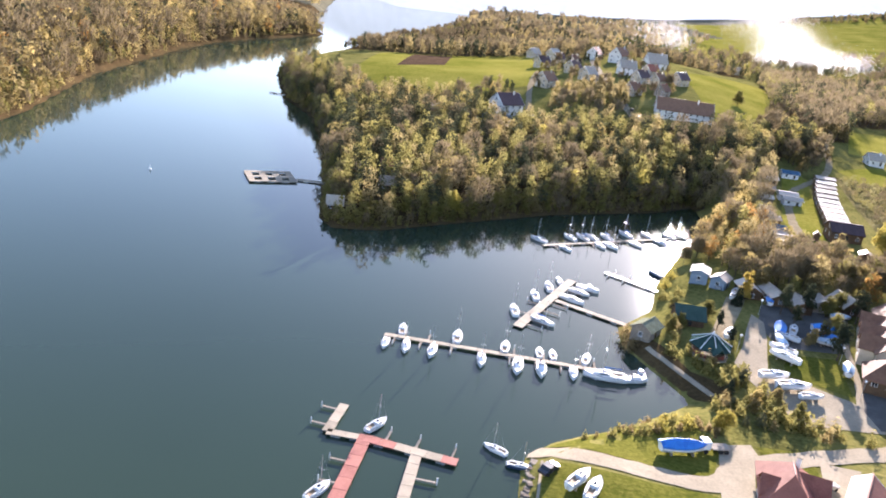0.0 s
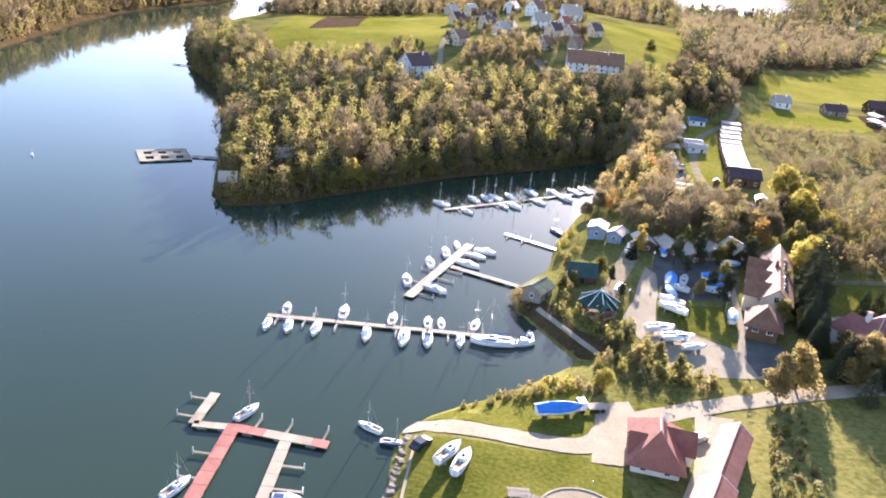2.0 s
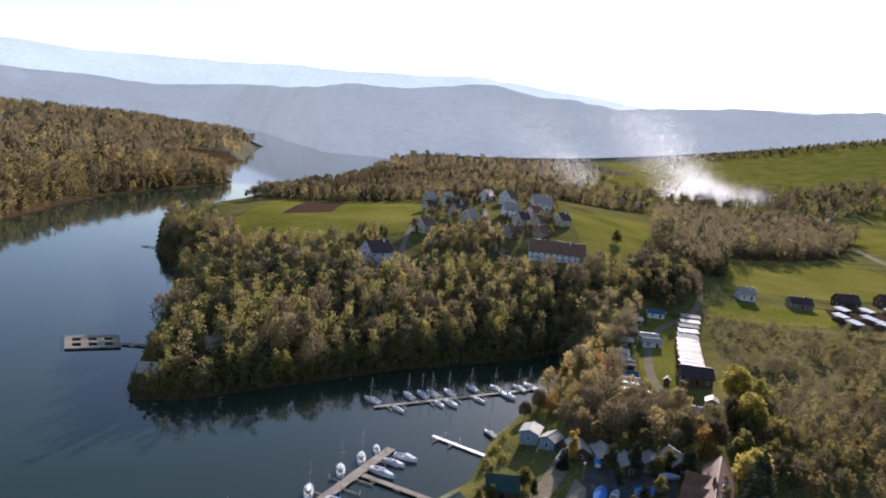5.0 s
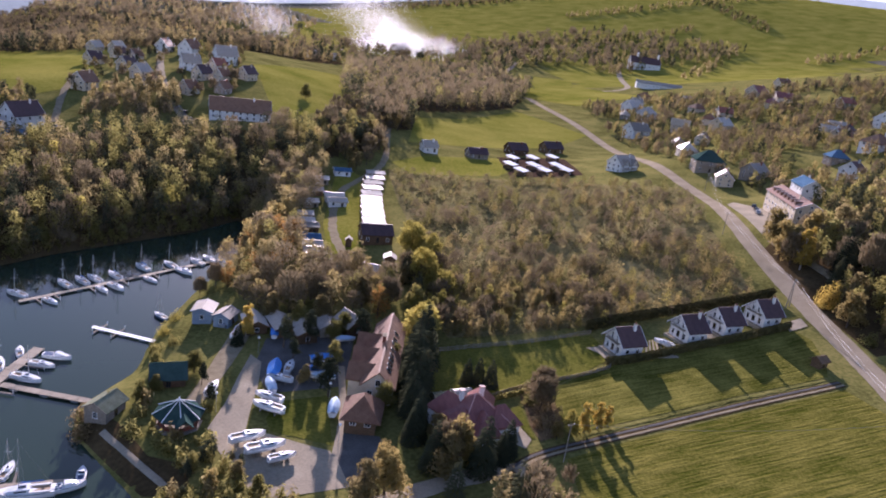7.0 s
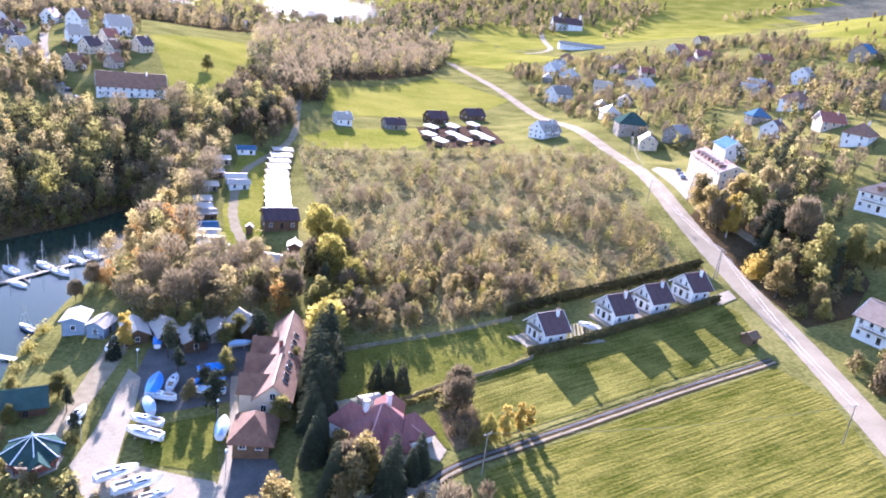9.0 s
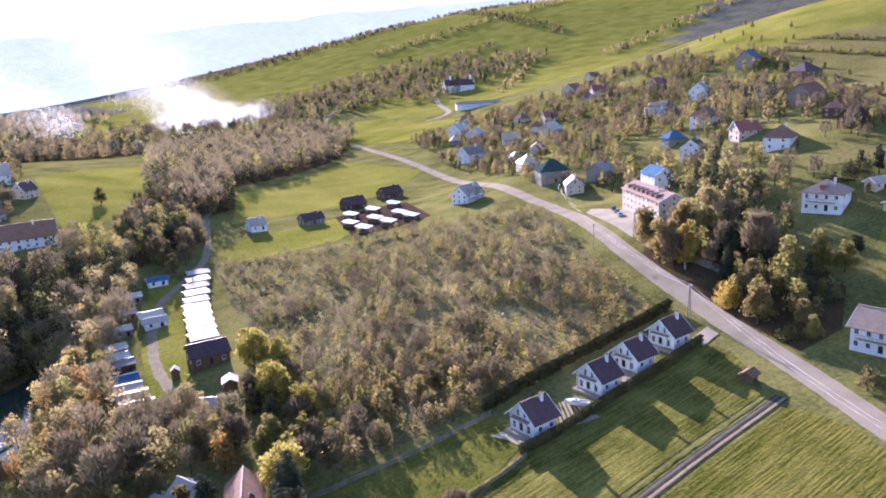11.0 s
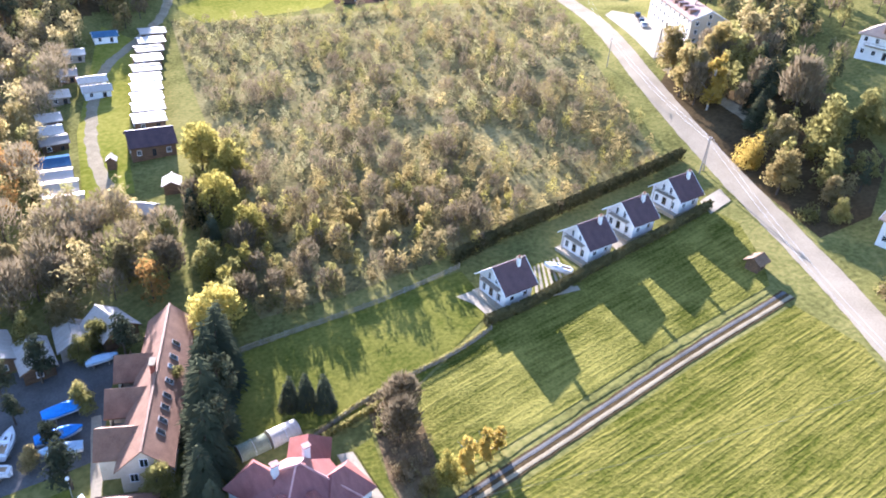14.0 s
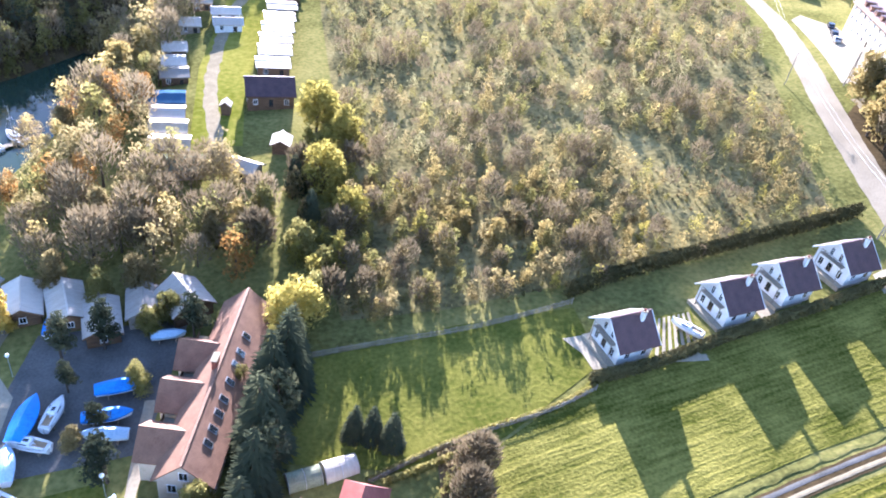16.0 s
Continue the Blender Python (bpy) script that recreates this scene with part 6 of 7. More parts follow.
TARP_PALE = material("pale_blue_tarpaulin", (0.25, 0.38, 0.52), (0.45, 0.58, 0.70), scale=0.8, rough=0.5, bump=0.8, fine=5)
ALU = material("bare_aluminium", (0.55, 0.55, 0.55), (0.70, 0.70, 0.70), scale=3.0, rough=0.35, metal=0.8)
RUBBER = material("black_rubber", (0.015, 0.015, 0.015), (0.04, 0.04, 0.04), scale=2.0, rough=0.8)


def hull_bmesh(L, B, H, draught=0.35):
    """A boat's hull, bow to +x, lofted through stations."""
    bm = bmesh.new()
    rings = []
    for i in range(11):
        t = i / 10
        x = -L / 2 + L * t
        w = B / 2 * (0.74 + 0.26 * math.sin(min(1, t / 0.45) * math.pi / 2)) * (1 - max(0.0, (t - 0.5) / 0.5) ** 2.2 * 0.97)
        sheer = H * (0.92 + 0.25 * t * t)
        rings.append([bm.verts.new(p) for p in ((x, -w, sheer), (x, -w * 0.93, sheer * 0.3), (x - (0.12 * L * (t - 0.7) if t > 0.7 else 0), -w * 0.55, -draught * (1 - 0.6 * t)), (x - (0.12 * L * (t - 0.7) if t > 0.7 else 0), w * 0.55, -draught * (1 - 0.6 * t)), (x, w * 0.93, sheer * 0.3), (x, w, sheer))])
    for a, b in zip(rings[:-1], rings[1:]):
        for k in range(5):
            bm.faces.new((a[k], b[k], b[k + 1], a[k + 1]))
    bm.faces.new(rings[0]), bm.faces.new(rings[-1][::-1])
    return bm, rings


def deck_bmesh(L, B, H, inset=0.94):
    """The deck, a thin lid just under the gunwale."""
    bm = bmesh.new()
    prev = None
    for i in range(11):
        t = i / 10
        w = inset * B / 2 * (0.74 + 0.26 * math.sin(min(1, t / 0.45) * math.pi / 2)) * (1 - max(0.0, (t - 0.5) / 0.5) ** 2.2 * 0.97)
        z = H * (0.92 + 0.25 * t * t) + 0.01
        cur = [bm.verts.new(p) for p in ((-L / 2 + L * t * 0.985, -w, z), (-L / 2 + L * t * 0.985, 0, z + 0.06), (-L / 2 + L * t * 0.985, w, z))]
        if prev:
            bm.faces.new((prev[0], cur[0], cur[1], prev[1])), bm.faces.new((prev[1], cur[1], cur[2], prev[2]))
        prev = cur
    return bm


def cabin_bmesh(L, B, H, x0, x1, tall):
    bm = bmesh.new()
    rings = []
    for t in (0, 0.25, 0.6, 1.0):
        x = x0 + (x1 - x0) * t
        w = B * (0.33 - 0.17 * t * t)
        h = H + tall * (1 - 0.75 * t ** 3)
        rings.append([bm.verts.new(p) for p in ((x, -w, H * 0.9), (x, -w * 0.85, h), (x, w * 0.85, h), (x, w, H * 0.9))])
    for a, b in zip(rings[:-1], rings[1:]):
        for k in range(3):
            bm.faces.new((a[k], b[k], b[k + 1], a[k + 1]))
    bm.faces.new(rings[0]), bm.faces.new(rings[-1][::-1])
    return bm


def sailboat(L, label, mast=True, hull=None, sail_cover=None, group="moored boats", afloat=True):
    """A small sailing cruiser: hull, deck, cabin with dark ports, cockpit, mast and boom."""
    B, H = L * 0.36, L * 0.125
    ob = tagged(new("sailboat"), label, "sailboat", group)
    bm, _ = hull_bmesh(L, B, H)
    hl = part("hull", bm, hull or GEL, ob)
    part("deck", deck_bmesh(L, B, H), DECKGREY, ob)
    cb = part("cabin", cabin_bmesh(L, B, H, -L * 0.10, L * 0.30, L * 0.07), GEL, ob)
    for s in (-1, 1):
        part("port", boxed((L * 0.05, s * B * 0.30, H + L * 0.035), (L * 0.2, 0.04, L * 0.028)), GLASS, cb)
    part("hatch", boxed((L * 0.02, 0, H + L * 0.073), (L * 0.12, B * 0.22, 0.04)), GLASS, cb)
    ck = part("cockpit", boxed((-L * 0.27, 0, H * 0.93 + 0.05), (L * 0.30, B * 0.5, 0.06)), TEAK, ob)
    for s in (-1, 1):
        part("bench", boxed((-L * 0.27, s * B * 0.30, H + 0.10), (L * 0.32, B * 0.12, 0.2)), DECKGREY, ck)
    part("rudder", boxed((-L * 0.52, 0, H * 0.4), (0.08 * L * 0.5, 0.05, H * 1.6)), GEL, ob)
    if mast:
        ms = part("mast", tube((L * 0.08, 0, H), (L * 0.07, 0, H + L * 1.05), 0.065, 0.045, 6), ALU, ob)
        part("spreader", boxed((L * 0.08, 0, H + L * 0.6), (0.06, B * 0.6, 0.05)), ALU, ms)
        part("boom", tube((L * 0.07, 0, H + L * 0.14), (-L * 0.36, 0, H + L * 0.15), 0.05, 0.05, 6), ALU, ms)
        if sail_cover:
            part("sail_cover", tube((L * 0.05, 0, H + L * 0.165), (-L * 0.33, 0, H + L * 0.165), 0.14, 0.08, 6), sail_cover, ms)
        st = bmesh.new()
        for a in ((L * 0.49, 0, H * 1.15), (-L * 0.48, 0, H), (0, B * 0.42, H), (0, -B * 0.42, H)):
            t = tube(a, (L * 0.07, 0, H + L * 1.0), 0.012, 0.012, 3)
            tmp = bpy.data.meshes.new("tmp")
            t.to_mesh(tmp), t.free()
            st.from_mesh(tmp)
            bpy.data.meshes.remove(tmp)
        part("rigging", st, STEEL, ms)
    return ob


def motorboat(L, label, group="moored boats"):
    B, H = L * 0.36, L * 0.14
    ob = tagged(new("motorboat"), label, "motorboat", group)
    bm, _ = hull_bmesh(L, B, H)
    part("hull", bm, GEL, ob)
    part("deck", deck_bmesh(L, B, H), DECKGREY, ob)
    cb = part("cabin", cabin_bmesh(L, B, H, -L * 0.05, L * 0.28, L * 0.10), GEL, ob)
    part("windscreen", boxed((-L * 0.05, 0, H + L * 0.1), (0.05, B * 0.55, L * 0.09)), GLASS, cb)
    part("cockpit", boxed((-L * 0.28, 0, H * 0.93 + 0.05), (L * 0.34, B * 0.6, 0.07)), NAVY, ob)
    part("outboard", boxed((-L * 0.54, 0, H * 0.9), (0.35, 0.35, 0.9), 0, 0.05), RUBBER, ob)
    return ob


def covered_boat(L, mat, label):
    """A laid-up boat under a ridge tarpaulin, on a cradle."""
    B, H = L * 0.36, L * 0.13
    ob = tagged(new("covered_boat"), label, "boat", "boats laid up ashore")
    bm, _ = hull_bmesh(L, B, H)
    part("hull", bm, GEL, ob)
    cv = bmesh.new()
    prev = None
    for i in range(13):
        t = i / 12
        w = 1.06 * B / 2 * (0.74 + 0.26 * math.sin(min(1, t / 0.45) * math.pi / 2)) * (1 - max(0.0, (t - 0.5) / 0.5) ** 2.2 * 0.95)
        z = H * (0.92 + 0.25 * t * t)
        x = -L * 0.52 + L * 1.04 * t
        up = L * 0.13 * math.sin(math.pi * min(1, 0.12 + t * 0.9)) + 0.06 * math.sin(9 * t)
        cur = [cv.verts.new(p) for p in ((x, -w, z - 0.3), (x, -w, z + 0.03), (x, -w * 0.45, z + up * 0.62), (x, 0, z + up), (x, w * 0.45, z + up * 0.62), (x, w, z + 0.03), (x, w, z - 0.3))]
        if prev:
            for k in range(6):
                cv.faces.new((prev[k], cur[k], cur[k + 1], prev[k + 1]))
        prev = cur
    part("cover", cv, mat, ob, "tarpaulin cover")
    for sx in (-L * 0.28, L * 0.2):
        part("cradle", boxed((sx, 0, -0.55), (0.2, B * 0.8, 0.5)), GREYWOOD, ob)
    return ob


def laid_up(L, label):
    """A boat ashore on trestles."""
    ob = sailboat(L, label, mast=False, group="boats laid up ashore")
    for sx in (-L * 0.28, L * 0.2):
        part("trestle", boxed((sx, 0, -0.55), (0.2, L * 0.26, 0.6)), GREYWOOD, ob)
    return ob


P_SAIL = {}


def moor(kind, L, x, y, rot, ashore=False):
    """A boat on the water or on the yard; alike boats share their meshes."""
    key = (kind, L)
    z = 0.0 if not ashore else ground_at(x, y) + 0.95
    m = pose(x, y, z, 0, 0, rot)
    if key not in P_SAIL:
        P_SAIL[key] = {"sail": lambda: sailboat(L, "white sailing boat with bare mast moored at a pier"),
                       "blue": lambda: sailboat(L, "white sailing boat with a blue sail cover at a pier", sail_cover=TARP),
                       "navy": lambda: sailboat(L, "navy-hulled sailing boat moored at a pier", hull=NAVY),
                       "open": lambda: sailboat(L, "small white boat without a mast at a pier", mast=False),
                       "motor": lambda: motorboat(L, "white motorboat moored at a pier"),
                       "tarp": lambda: covered_boat(L, TARP, "boat laid up under a bright blue tarpaulin"),
                       "pale": lambda: covered_boat(L, TARP_PALE, "boat laid up under a pale blue tarpaulin"),
                       "ashore": lambda: laid_up(L, "white boat standing ashore on trestles")}[kind]()
        P_SAIL[key].matrix_basis = m
        return P_SAIL[key]
    return copy_thing(P_SAIL[key], m)


# along the long pier: bows away from it
south, north = ra - 90, ra + 90
for x, y, k, L, r in ((-52.8, 135.6, "open", 5.2, south), (-48.2, 136.0, "sail", 5.6, south + 4), (-42.3, 136.6, "sail", 6.0, south - 3), (-31.4, 137.6, "sail", 6.0, south + 3), (-23.4, 138.4, "sail", 7.2, south - 2), (-18.3, 139.2, "motor", 6.6, south + 3), (-11.4, 141.0, "sail", 5.6, south),
                      (-51.2, 144.0, "open", 5.6, north + 5), (-38.6, 146.2, "sail", 6.6, north), (-27.4, 146.4, "sail", 6.0, north - 4), (-19.6, 147.4, "open", 5.2, north), (-16.6, 147.8, "open", 5.0, north + 3), (-9.0, 149.4, "sail", 5.6, north - 12)):
    moor(k, L, x, y, r)
moor("blue", 9.6, -4.6, 142.6, ra + 182)
moor("motor", 6.6, 1.6, 144.2, 20), moor("motor", 5.0, 3.4, 147.8, 95)
# the pier head
e, w = rb - 90, rb + 90
for x, y, k, L, r in ((-28.4, 168.2, "sail", 6.6, w - 60), (-24.6, 181.0, "blue", 6.6, w - 60), (-21.6, 189.6, "sail", 6.6, w - 62), (-19.2, 196.2, "open", 5.2, w - 60), (-20.6, 165.2, "blue", 6.6, e - 10), (-14.6, 183.4, "sail", 7.2, e - 8), (-13.0, 190.0, "open", 6.0, e - 4), (-10.8, 194.0, "motor", 6.6, e)):
    moor(k, L, x, y, r)
moor("navy", 5.6, 8.8, 219, 130)
for i, (x, y, k, r) in enumerate(((-29, 230.5, "sail", 150), (-19.6, 226.4, "open", -40), (-19.2, 239.2, "sail", 130), (-15.2, 242.2, "blue", 130), (-12.2, 244.2, "sail", 135), (-7.2, 247.6, "blue", 128), (-5.2, 238.4, "sail", -45), (-0.6, 255.6, "blue", 132), (3.2, 245.4, "open", -40), (7.2, 259, "sail", 130), (12.0, 253.6, "motor", -42), (15.0, 263, "sail", 132), (18.6, 266.6, "sail", 130), (-8.6, 236.2, "open", -50))):
    moor(k, 6.6 if k != "open" else 5.2, x, y, r)
# swimming pier
moor("sail", 5.6, -44.6, 104.4, 68), moor("sail", 5.6, -47.4, 83.4, 70)
for x, y, r in ((-30.8, 85.2, 5), (-31.8, 82.4, 25), (-31.4, 78.2, -20)):
    moor("motor", 4.6, x, y, r)
moor("sail", 4.8, -23.0, 105.8, 160), moor("navy", 4.6, -18.0, 102.6, 5)
for x, y in ((-169, 225),):
    by = thing("buoy", x, y, 0, 0, "small white marker buoy on the lake", "buoy")
    part("float", tube((0, 0, -0.3), (0, 0, 0.6), 0.5, 0.35), WHITE_TRIM, by)
    part("top_mark", tube((0, 0, 0.6), (0, 0, 1.8), 0.1, 0.06), WHITE_TRIM, by)

# ashore
for k, L, x, y, r in (("tarp", 8.0, 37.6, 180.6, 80), ("ashore", 6.0, 41.0, 181.4, 75), ("tarp", 7.0, 49.4, 185.0, 10), ("tarp", 6.4, 48.0, 180.0, 5), ("pale", 6.0, 48.0, 176.8, 175), ("pale", 6.6, 49.6, 163.6, 78), ("tarp", 5.6, 38.0, 199.0, 85), ("pale", 5.0, 55.2, 194.6, 5),
                      ("ashore", 6.0, 38.6, 176.6, 160), ("ashore", 6.6, 36.2, 168.6, 150), ("ashore", 7.2, 36.0, 164.6, 150), ("ashore", 7.2, 32.0, 154.0, 20), ("ashore", 8.0, 35.4, 150.4, 18), ("ashore", 6.0, 24.4, 172.6, 70), ("ashore", 5.6, 38.4, 147.0, 20),
                      ("pale", 6.0, 36.6, 173.6, 100), ("ashore", 6.6, -8.2, 97.6, 62), ("ashore", 6.6, -5.8, 95.4, 75), ("tarp", 8.6, 9.4, 114.6, 20), ("ashore", 5.2, 30.0, 203.0, 60), ("ashore", 5.0, 28.6, 199.2, 70), ("ashore", 5.6, 137.4, 183.2, 130)):
    moor(k, L, x, y, r, True)


# ---- quay edge, cars ----
def car(x, y, rot, paint, label):
    ob = thing("car", x, y, ground_at(x, y) + 0.12, rot, label, "car", "parked cars")
    bm = bmesh.new()
    prof = [(-2.1, 0.35), (-2.15, 0.85), (-1.5, 0.95), (-1.0, 1.42), (0.5, 1.45), (1.15, 0.98), (2.0, 0.85), (2.12, 0.4)]
    lo, hi = [bm.verts.new((px, -0.85, pz)) for px, pz in prof], [bm.verts.new((px, 0.85, pz)) for px, pz in prof]
    bm.faces.new(lo), bm.faces.new(hi[::-1])
    for i in range(len(prof)):
        j = (i + 1) % len(prof)
        bm.faces.new((lo[i], hi[i], hi[j], lo[j]))
    part("body", bm, paint, ob)
    gl = bmesh.new()
    solid(gl, [((-1.46, -0.75, 1.0), (-1.46, 0.75, 1.0), (-1.02, 0.72, 1.40), (-1.02, -0.72, 1.40)), ((1.13, -0.75, 1.02), (1.13, 0.75, 1.02), (0.54, 0.72, 1.44), (0.54, -0.72, 1.44))], -0.03)
    part("windscreen", gl, GLASS, ob)
    for sx in (-1.3, 1.3):
        for sy in (-0.82, 0.82):
            part("wheel", tube((sx, sy - 0.1, 0.33), (sx, sy + 0.1, 0.33), 0.33, 0.33, 12), RUBBER, ob)
    return ob


SILVER = material("silver_paint", (0.45, 0.46, 0.47), (0.6, 0.6, 0.61), scale=1.0, rough=0.25, metal=0.5)
DARKCAR = material("dark_car_paint", (0.02, 0.022, 0.028), (0.05, 0.05, 0.06), scale=1.0, rough=0.25)
for x, y, r, pnt, text in ((-13.2, 100.4, 60, DARKCAR, "dark car parked on the quay"), (232, 283, 60, DARKCAR, "dark car in the hotel car park"), (229.4, 278.4, 60, SILVER, "silver car in the hotel car park"), (236, 290, 58, DARKCAR, "dark car in the hotel car park"), (26, 206, 60, SILVER, "silver car beside the boathouses"),
                           (2, 402, 80, SILVER, "silver car by the guest house"), (-2, 412, 75, DARKCAR, "dark car by the guest house"), (-6, 420, 70, SILVER, "silver car by the guest house"), (33.5, 112.5, 40, SILVER, "silver car by the red-roofed house"), (-52, 380, 60, SILVER, "silver car by the villa")):
    car(x, y, r, pnt, text)
def tractor_unit(x, y, rot):
    """A small flatbed lorry: chassis, bed, cab with windscreen and lamps, six wheels."""
    ob = thing("lorry", x, y, ground_at(x, y) + 0.1, rot, "small flatbed lorry with a white cab beside the covered boat", "lorry")
    part("chassis", boxed((-0.4, 0, 0.72), (5.4, 0.9, 0.22)), RUBBER, ob)
    part("bed", boxed((-1.3, 0, 0.98), (3.6, 2.1, 0.16), 0, 0.03), GREYWOOD, ob)
    cab = part("cab", boxed((1.7, 0, 1.55), (1.7, 2.05, 1.75), 0, 0.14), WHITE_TRIM, ob)
    part("windscreen", boxed((2.53, 0, 1.85), (0.06, 1.8, 0.75)), GLASS, cab)
    part("grille", boxed((2.56, 0, 1.05), (0.06, 1.7, 0.4)), BRICKRED, cab, "red front panel")
    for sy in (-0.75, 0.75):
        part("headlight", boxed((2.6, sy, 0.85), (0.06, 0.3, 0.2)), SILVER, cab)
    for sx in (-2.3, -1.2, 1.7):
        for sy in (-0.95, 0.95):
            part("wheel", tube((sx, sy - 0.14, 0.45), (sx, sy + 0.14, 0.45), 0.45, 0.45, 12), RUBBER, ob)
    return ob


tractor_unit(15.0, 117.6, 200)
qrnd = random.Random(2)
STONE = material("quay_stone", (0.16, 0.13, 0.10), (0.34, 0.29, 0.23), scale=1.2, rough=0.95, bump=0.8, vary=0.5)
quay = thing("embankment", -16, 90, 0, 0, "stony brown embankment with a pale kerb along the water", "embankment")
for i in range(60):
    y, off = 62 + i * 0.72, qrnd.uniform(-0.5, 0.5)
    part("stone", boxed((off, y - 90, 0.5 + off * 0.6), (qrnd.uniform(0.8, 1.5), qrnd.uniform(0.6, 1.0), 0.7), qrnd.uniform(-20, 20), 0.12), STONE, quay)
part("kerb", boxed((2.2, -6, ground_at(-13.8, 84) + 0.1), (0.5, 40, 0.5), 2), CONCRETE, quay)


# ---- woods, scrub and single trees ----
GLADES = ((20, 394, 17), (30, 398, 10), (5, 392, 9), (-50, 372, 12), (-62, 372, 16), (-100, 365, 8), (-95, 217, 5), (-85, 238, 5), (-97, 258, 6))
wood("woods", WOODS_HEADLAND, 5.2, {"brown": 2.4, "olive": 4.6, "ochre": 0.25, "yellow": 0.15, "twig": 1.2, "needle": 4.0}, 270, 0.44, 11.0,
     "dense autumn wood on the headland above the cove", "woods", 11, clear=GLADES, scale=(0.7, 1.25))
wood("woods", ((-145, 392), (-90, 378), (-60, 395), (-76, 420), (-106, 399), (-150, 389), (-172, 425), (-160, 430)), 6.5, {"brown": 2, "needle": 3, "twig": 2, "ochre": 1}, 150, 0.6, 8,
     "loose garden trees and spruces above the wood", "trees", 12)
wood("woods", ((-120, 268), (-140, 320), (-100, 372), (-60, 350), (-75, 280), (-95, 250)), 9.0, {"needle": 1}, 230, 0.6, 12, "dark spruces and pines among the headland wood", "trees", 13, clear=GLADES)
wood("woods", ((25, 262), (33, 290), (30, 320), (60, 372), (66, 362), (56, 320), (50, 300), (47, 262), (42, 236), (22, 242)), 5.6, {"brown": 3.0, "ochre": 1.6, "rust": 0.8, "twig": 2.6, "olive": 0.8}, 360, 0.4, 11.0,
     "tall brown and amber trees between cove and campsite", "woods", 14, wide=4.6, scale=(0.65, 1.15))
wood("woods", ((36, 206), (30, 216), (24, 238), (42, 236), (50, 244), (70, 240), (72, 215), (66, 206), (50, 208)), 5.2, {"twig": 4.2, "brown": 2.2, "rust": 0.5, "olive": 0.8, "ochre": 0.4}, 340, 0.34, 8.2,
     "half-bare brown trees behind the boat sheds", "woods", 15, wide=3.5, clear=((34, 204, 7), (58, 203, 8), (20, 226, 6), (41, 203, 7), (47, 200, 8)))
wood("woods", ((75, 350), (96, 385), (100, 440), (128, 470), (110, 500), (84, 480), (60, 420), (72, 385)), 6.0, {"brown": 2, "ochre": 1.4, "twig": 2, "olive": 1}, 150, 0.6, 8, "brown trees beside the track", "woods", 16, clear=((103, 434, 6), (95, 385, 5)))
# darker leaf kinds are mixed in to colour the bank's shade
wood("woods", ((24, 140), (20, 146), (15, 153), (10, 164), (11, 172), (15, 158), (25, 154), (31, 147), (34, 138), (50, 133), (34, 129), (22, 130), (16, 138)), 2.6, {"olive": 5, "needle": 1.5, "brown": 1.6}, 110, 0.30, 2.6,
     "thick bushes on the shaded bank above the inlet", "bushes", 17, trunks=False, scale=(0.6, 1.5))
wood("scrub", ((-12, 112.5), (-1, 122), (8, 130), (16, 130), (20, 122), (14, 123), (6, 121), (-4, 115)), 2.0, {"scrub": 3, "olive": 2.5, "yellow": 0.6}, 90, 0.24, 1.5,
     "golden dry reeds and bushes along the shore", "bushes", 18, trunks=False, scale=(0.5, 1.5))
wood("woods", ((-290, 180), (34, 180), (34, 330), (20, 330), (-290, 620)), 2.8, {"brown": 2.6, "olive": 4, "twig": 1, "ochre": 0.25}, 60, 0.58, 6.0,
     "low overhanging trees along the headland's shore", "woods", 19, trunks=False, keep=lambda x, y, r: on_headland(x, y) & (shore_distance(x, y) < 10), scale=(0.5, 1.2), clear=((-95, 217, 4),))
wood("woods", ((-290, 180), (34, 180), (34, 330), (20, 330), (-290, 620)), 2.2, {"brown": 2, "olive": 4, "twig": 0.6}, 22, 0.55, 3.4, "low bushes that overhang the headland's waterline", "bushes", 20, trunks=False, keep=lambda x, y, r: on_headland(x, y) & (shore_distance(x, y) < 5) & (x > -215), scale=(0.5, 1.2), clear=((-95, 217, 3),))
wood("scrub", ((100, 110), (108, 114), (117, 115.5), (121, 109), (112, 104), (103, 106)), 1.7, {"brown": 3, "scrub": 2, "rust": 0.5}, 18, 0.24, 1.0, "dead brown weeds standing in the field", "weeds", 29, trunks=False)
wood("scrub", ((92, 168.4), (96.6, 167.6), (98.4, 160), (97.2, 152), (94.2, 147.6), (91, 147), (91, 152), (92, 160)), 1.7, {"twig": 3, "brown": 2, "scrub": 1}, 50, 0.2, 2.6, "bare brown thicket beside the villa's garden", "bushes", 37, trunks=False, scale=(0.4, 1.4))
wood("hedge", ((236, 171), (296, 177), (297, 182), (240, 176)), 3.2, {"olive": 2, "brown": 2, "needle": 1}, 90, 0.36, 3.0, "ragged field hedge on the slope", "hedge", 36, trunks=False)
SCRUB = ((93, 368), (110, 366), (146, 364), (197, 346), (226, 338), (206, 280), (188, 228), (180, 206), (130, 197), (100, 194), (82, 195), (80, 215), (92, 235), (90, 260), (92, 320))
def patchy(cut, scale):
    """Thins a plot into clumps and gaps."""
    return lambda x, y, r: np.array([noise.noise((a * scale, b * scale, 5.0)) for a, b in zip(x.ravel(), y.ravel())]).reshape(x.shape) + r.uniform(-0.18, 0.18, x.shape) > cut


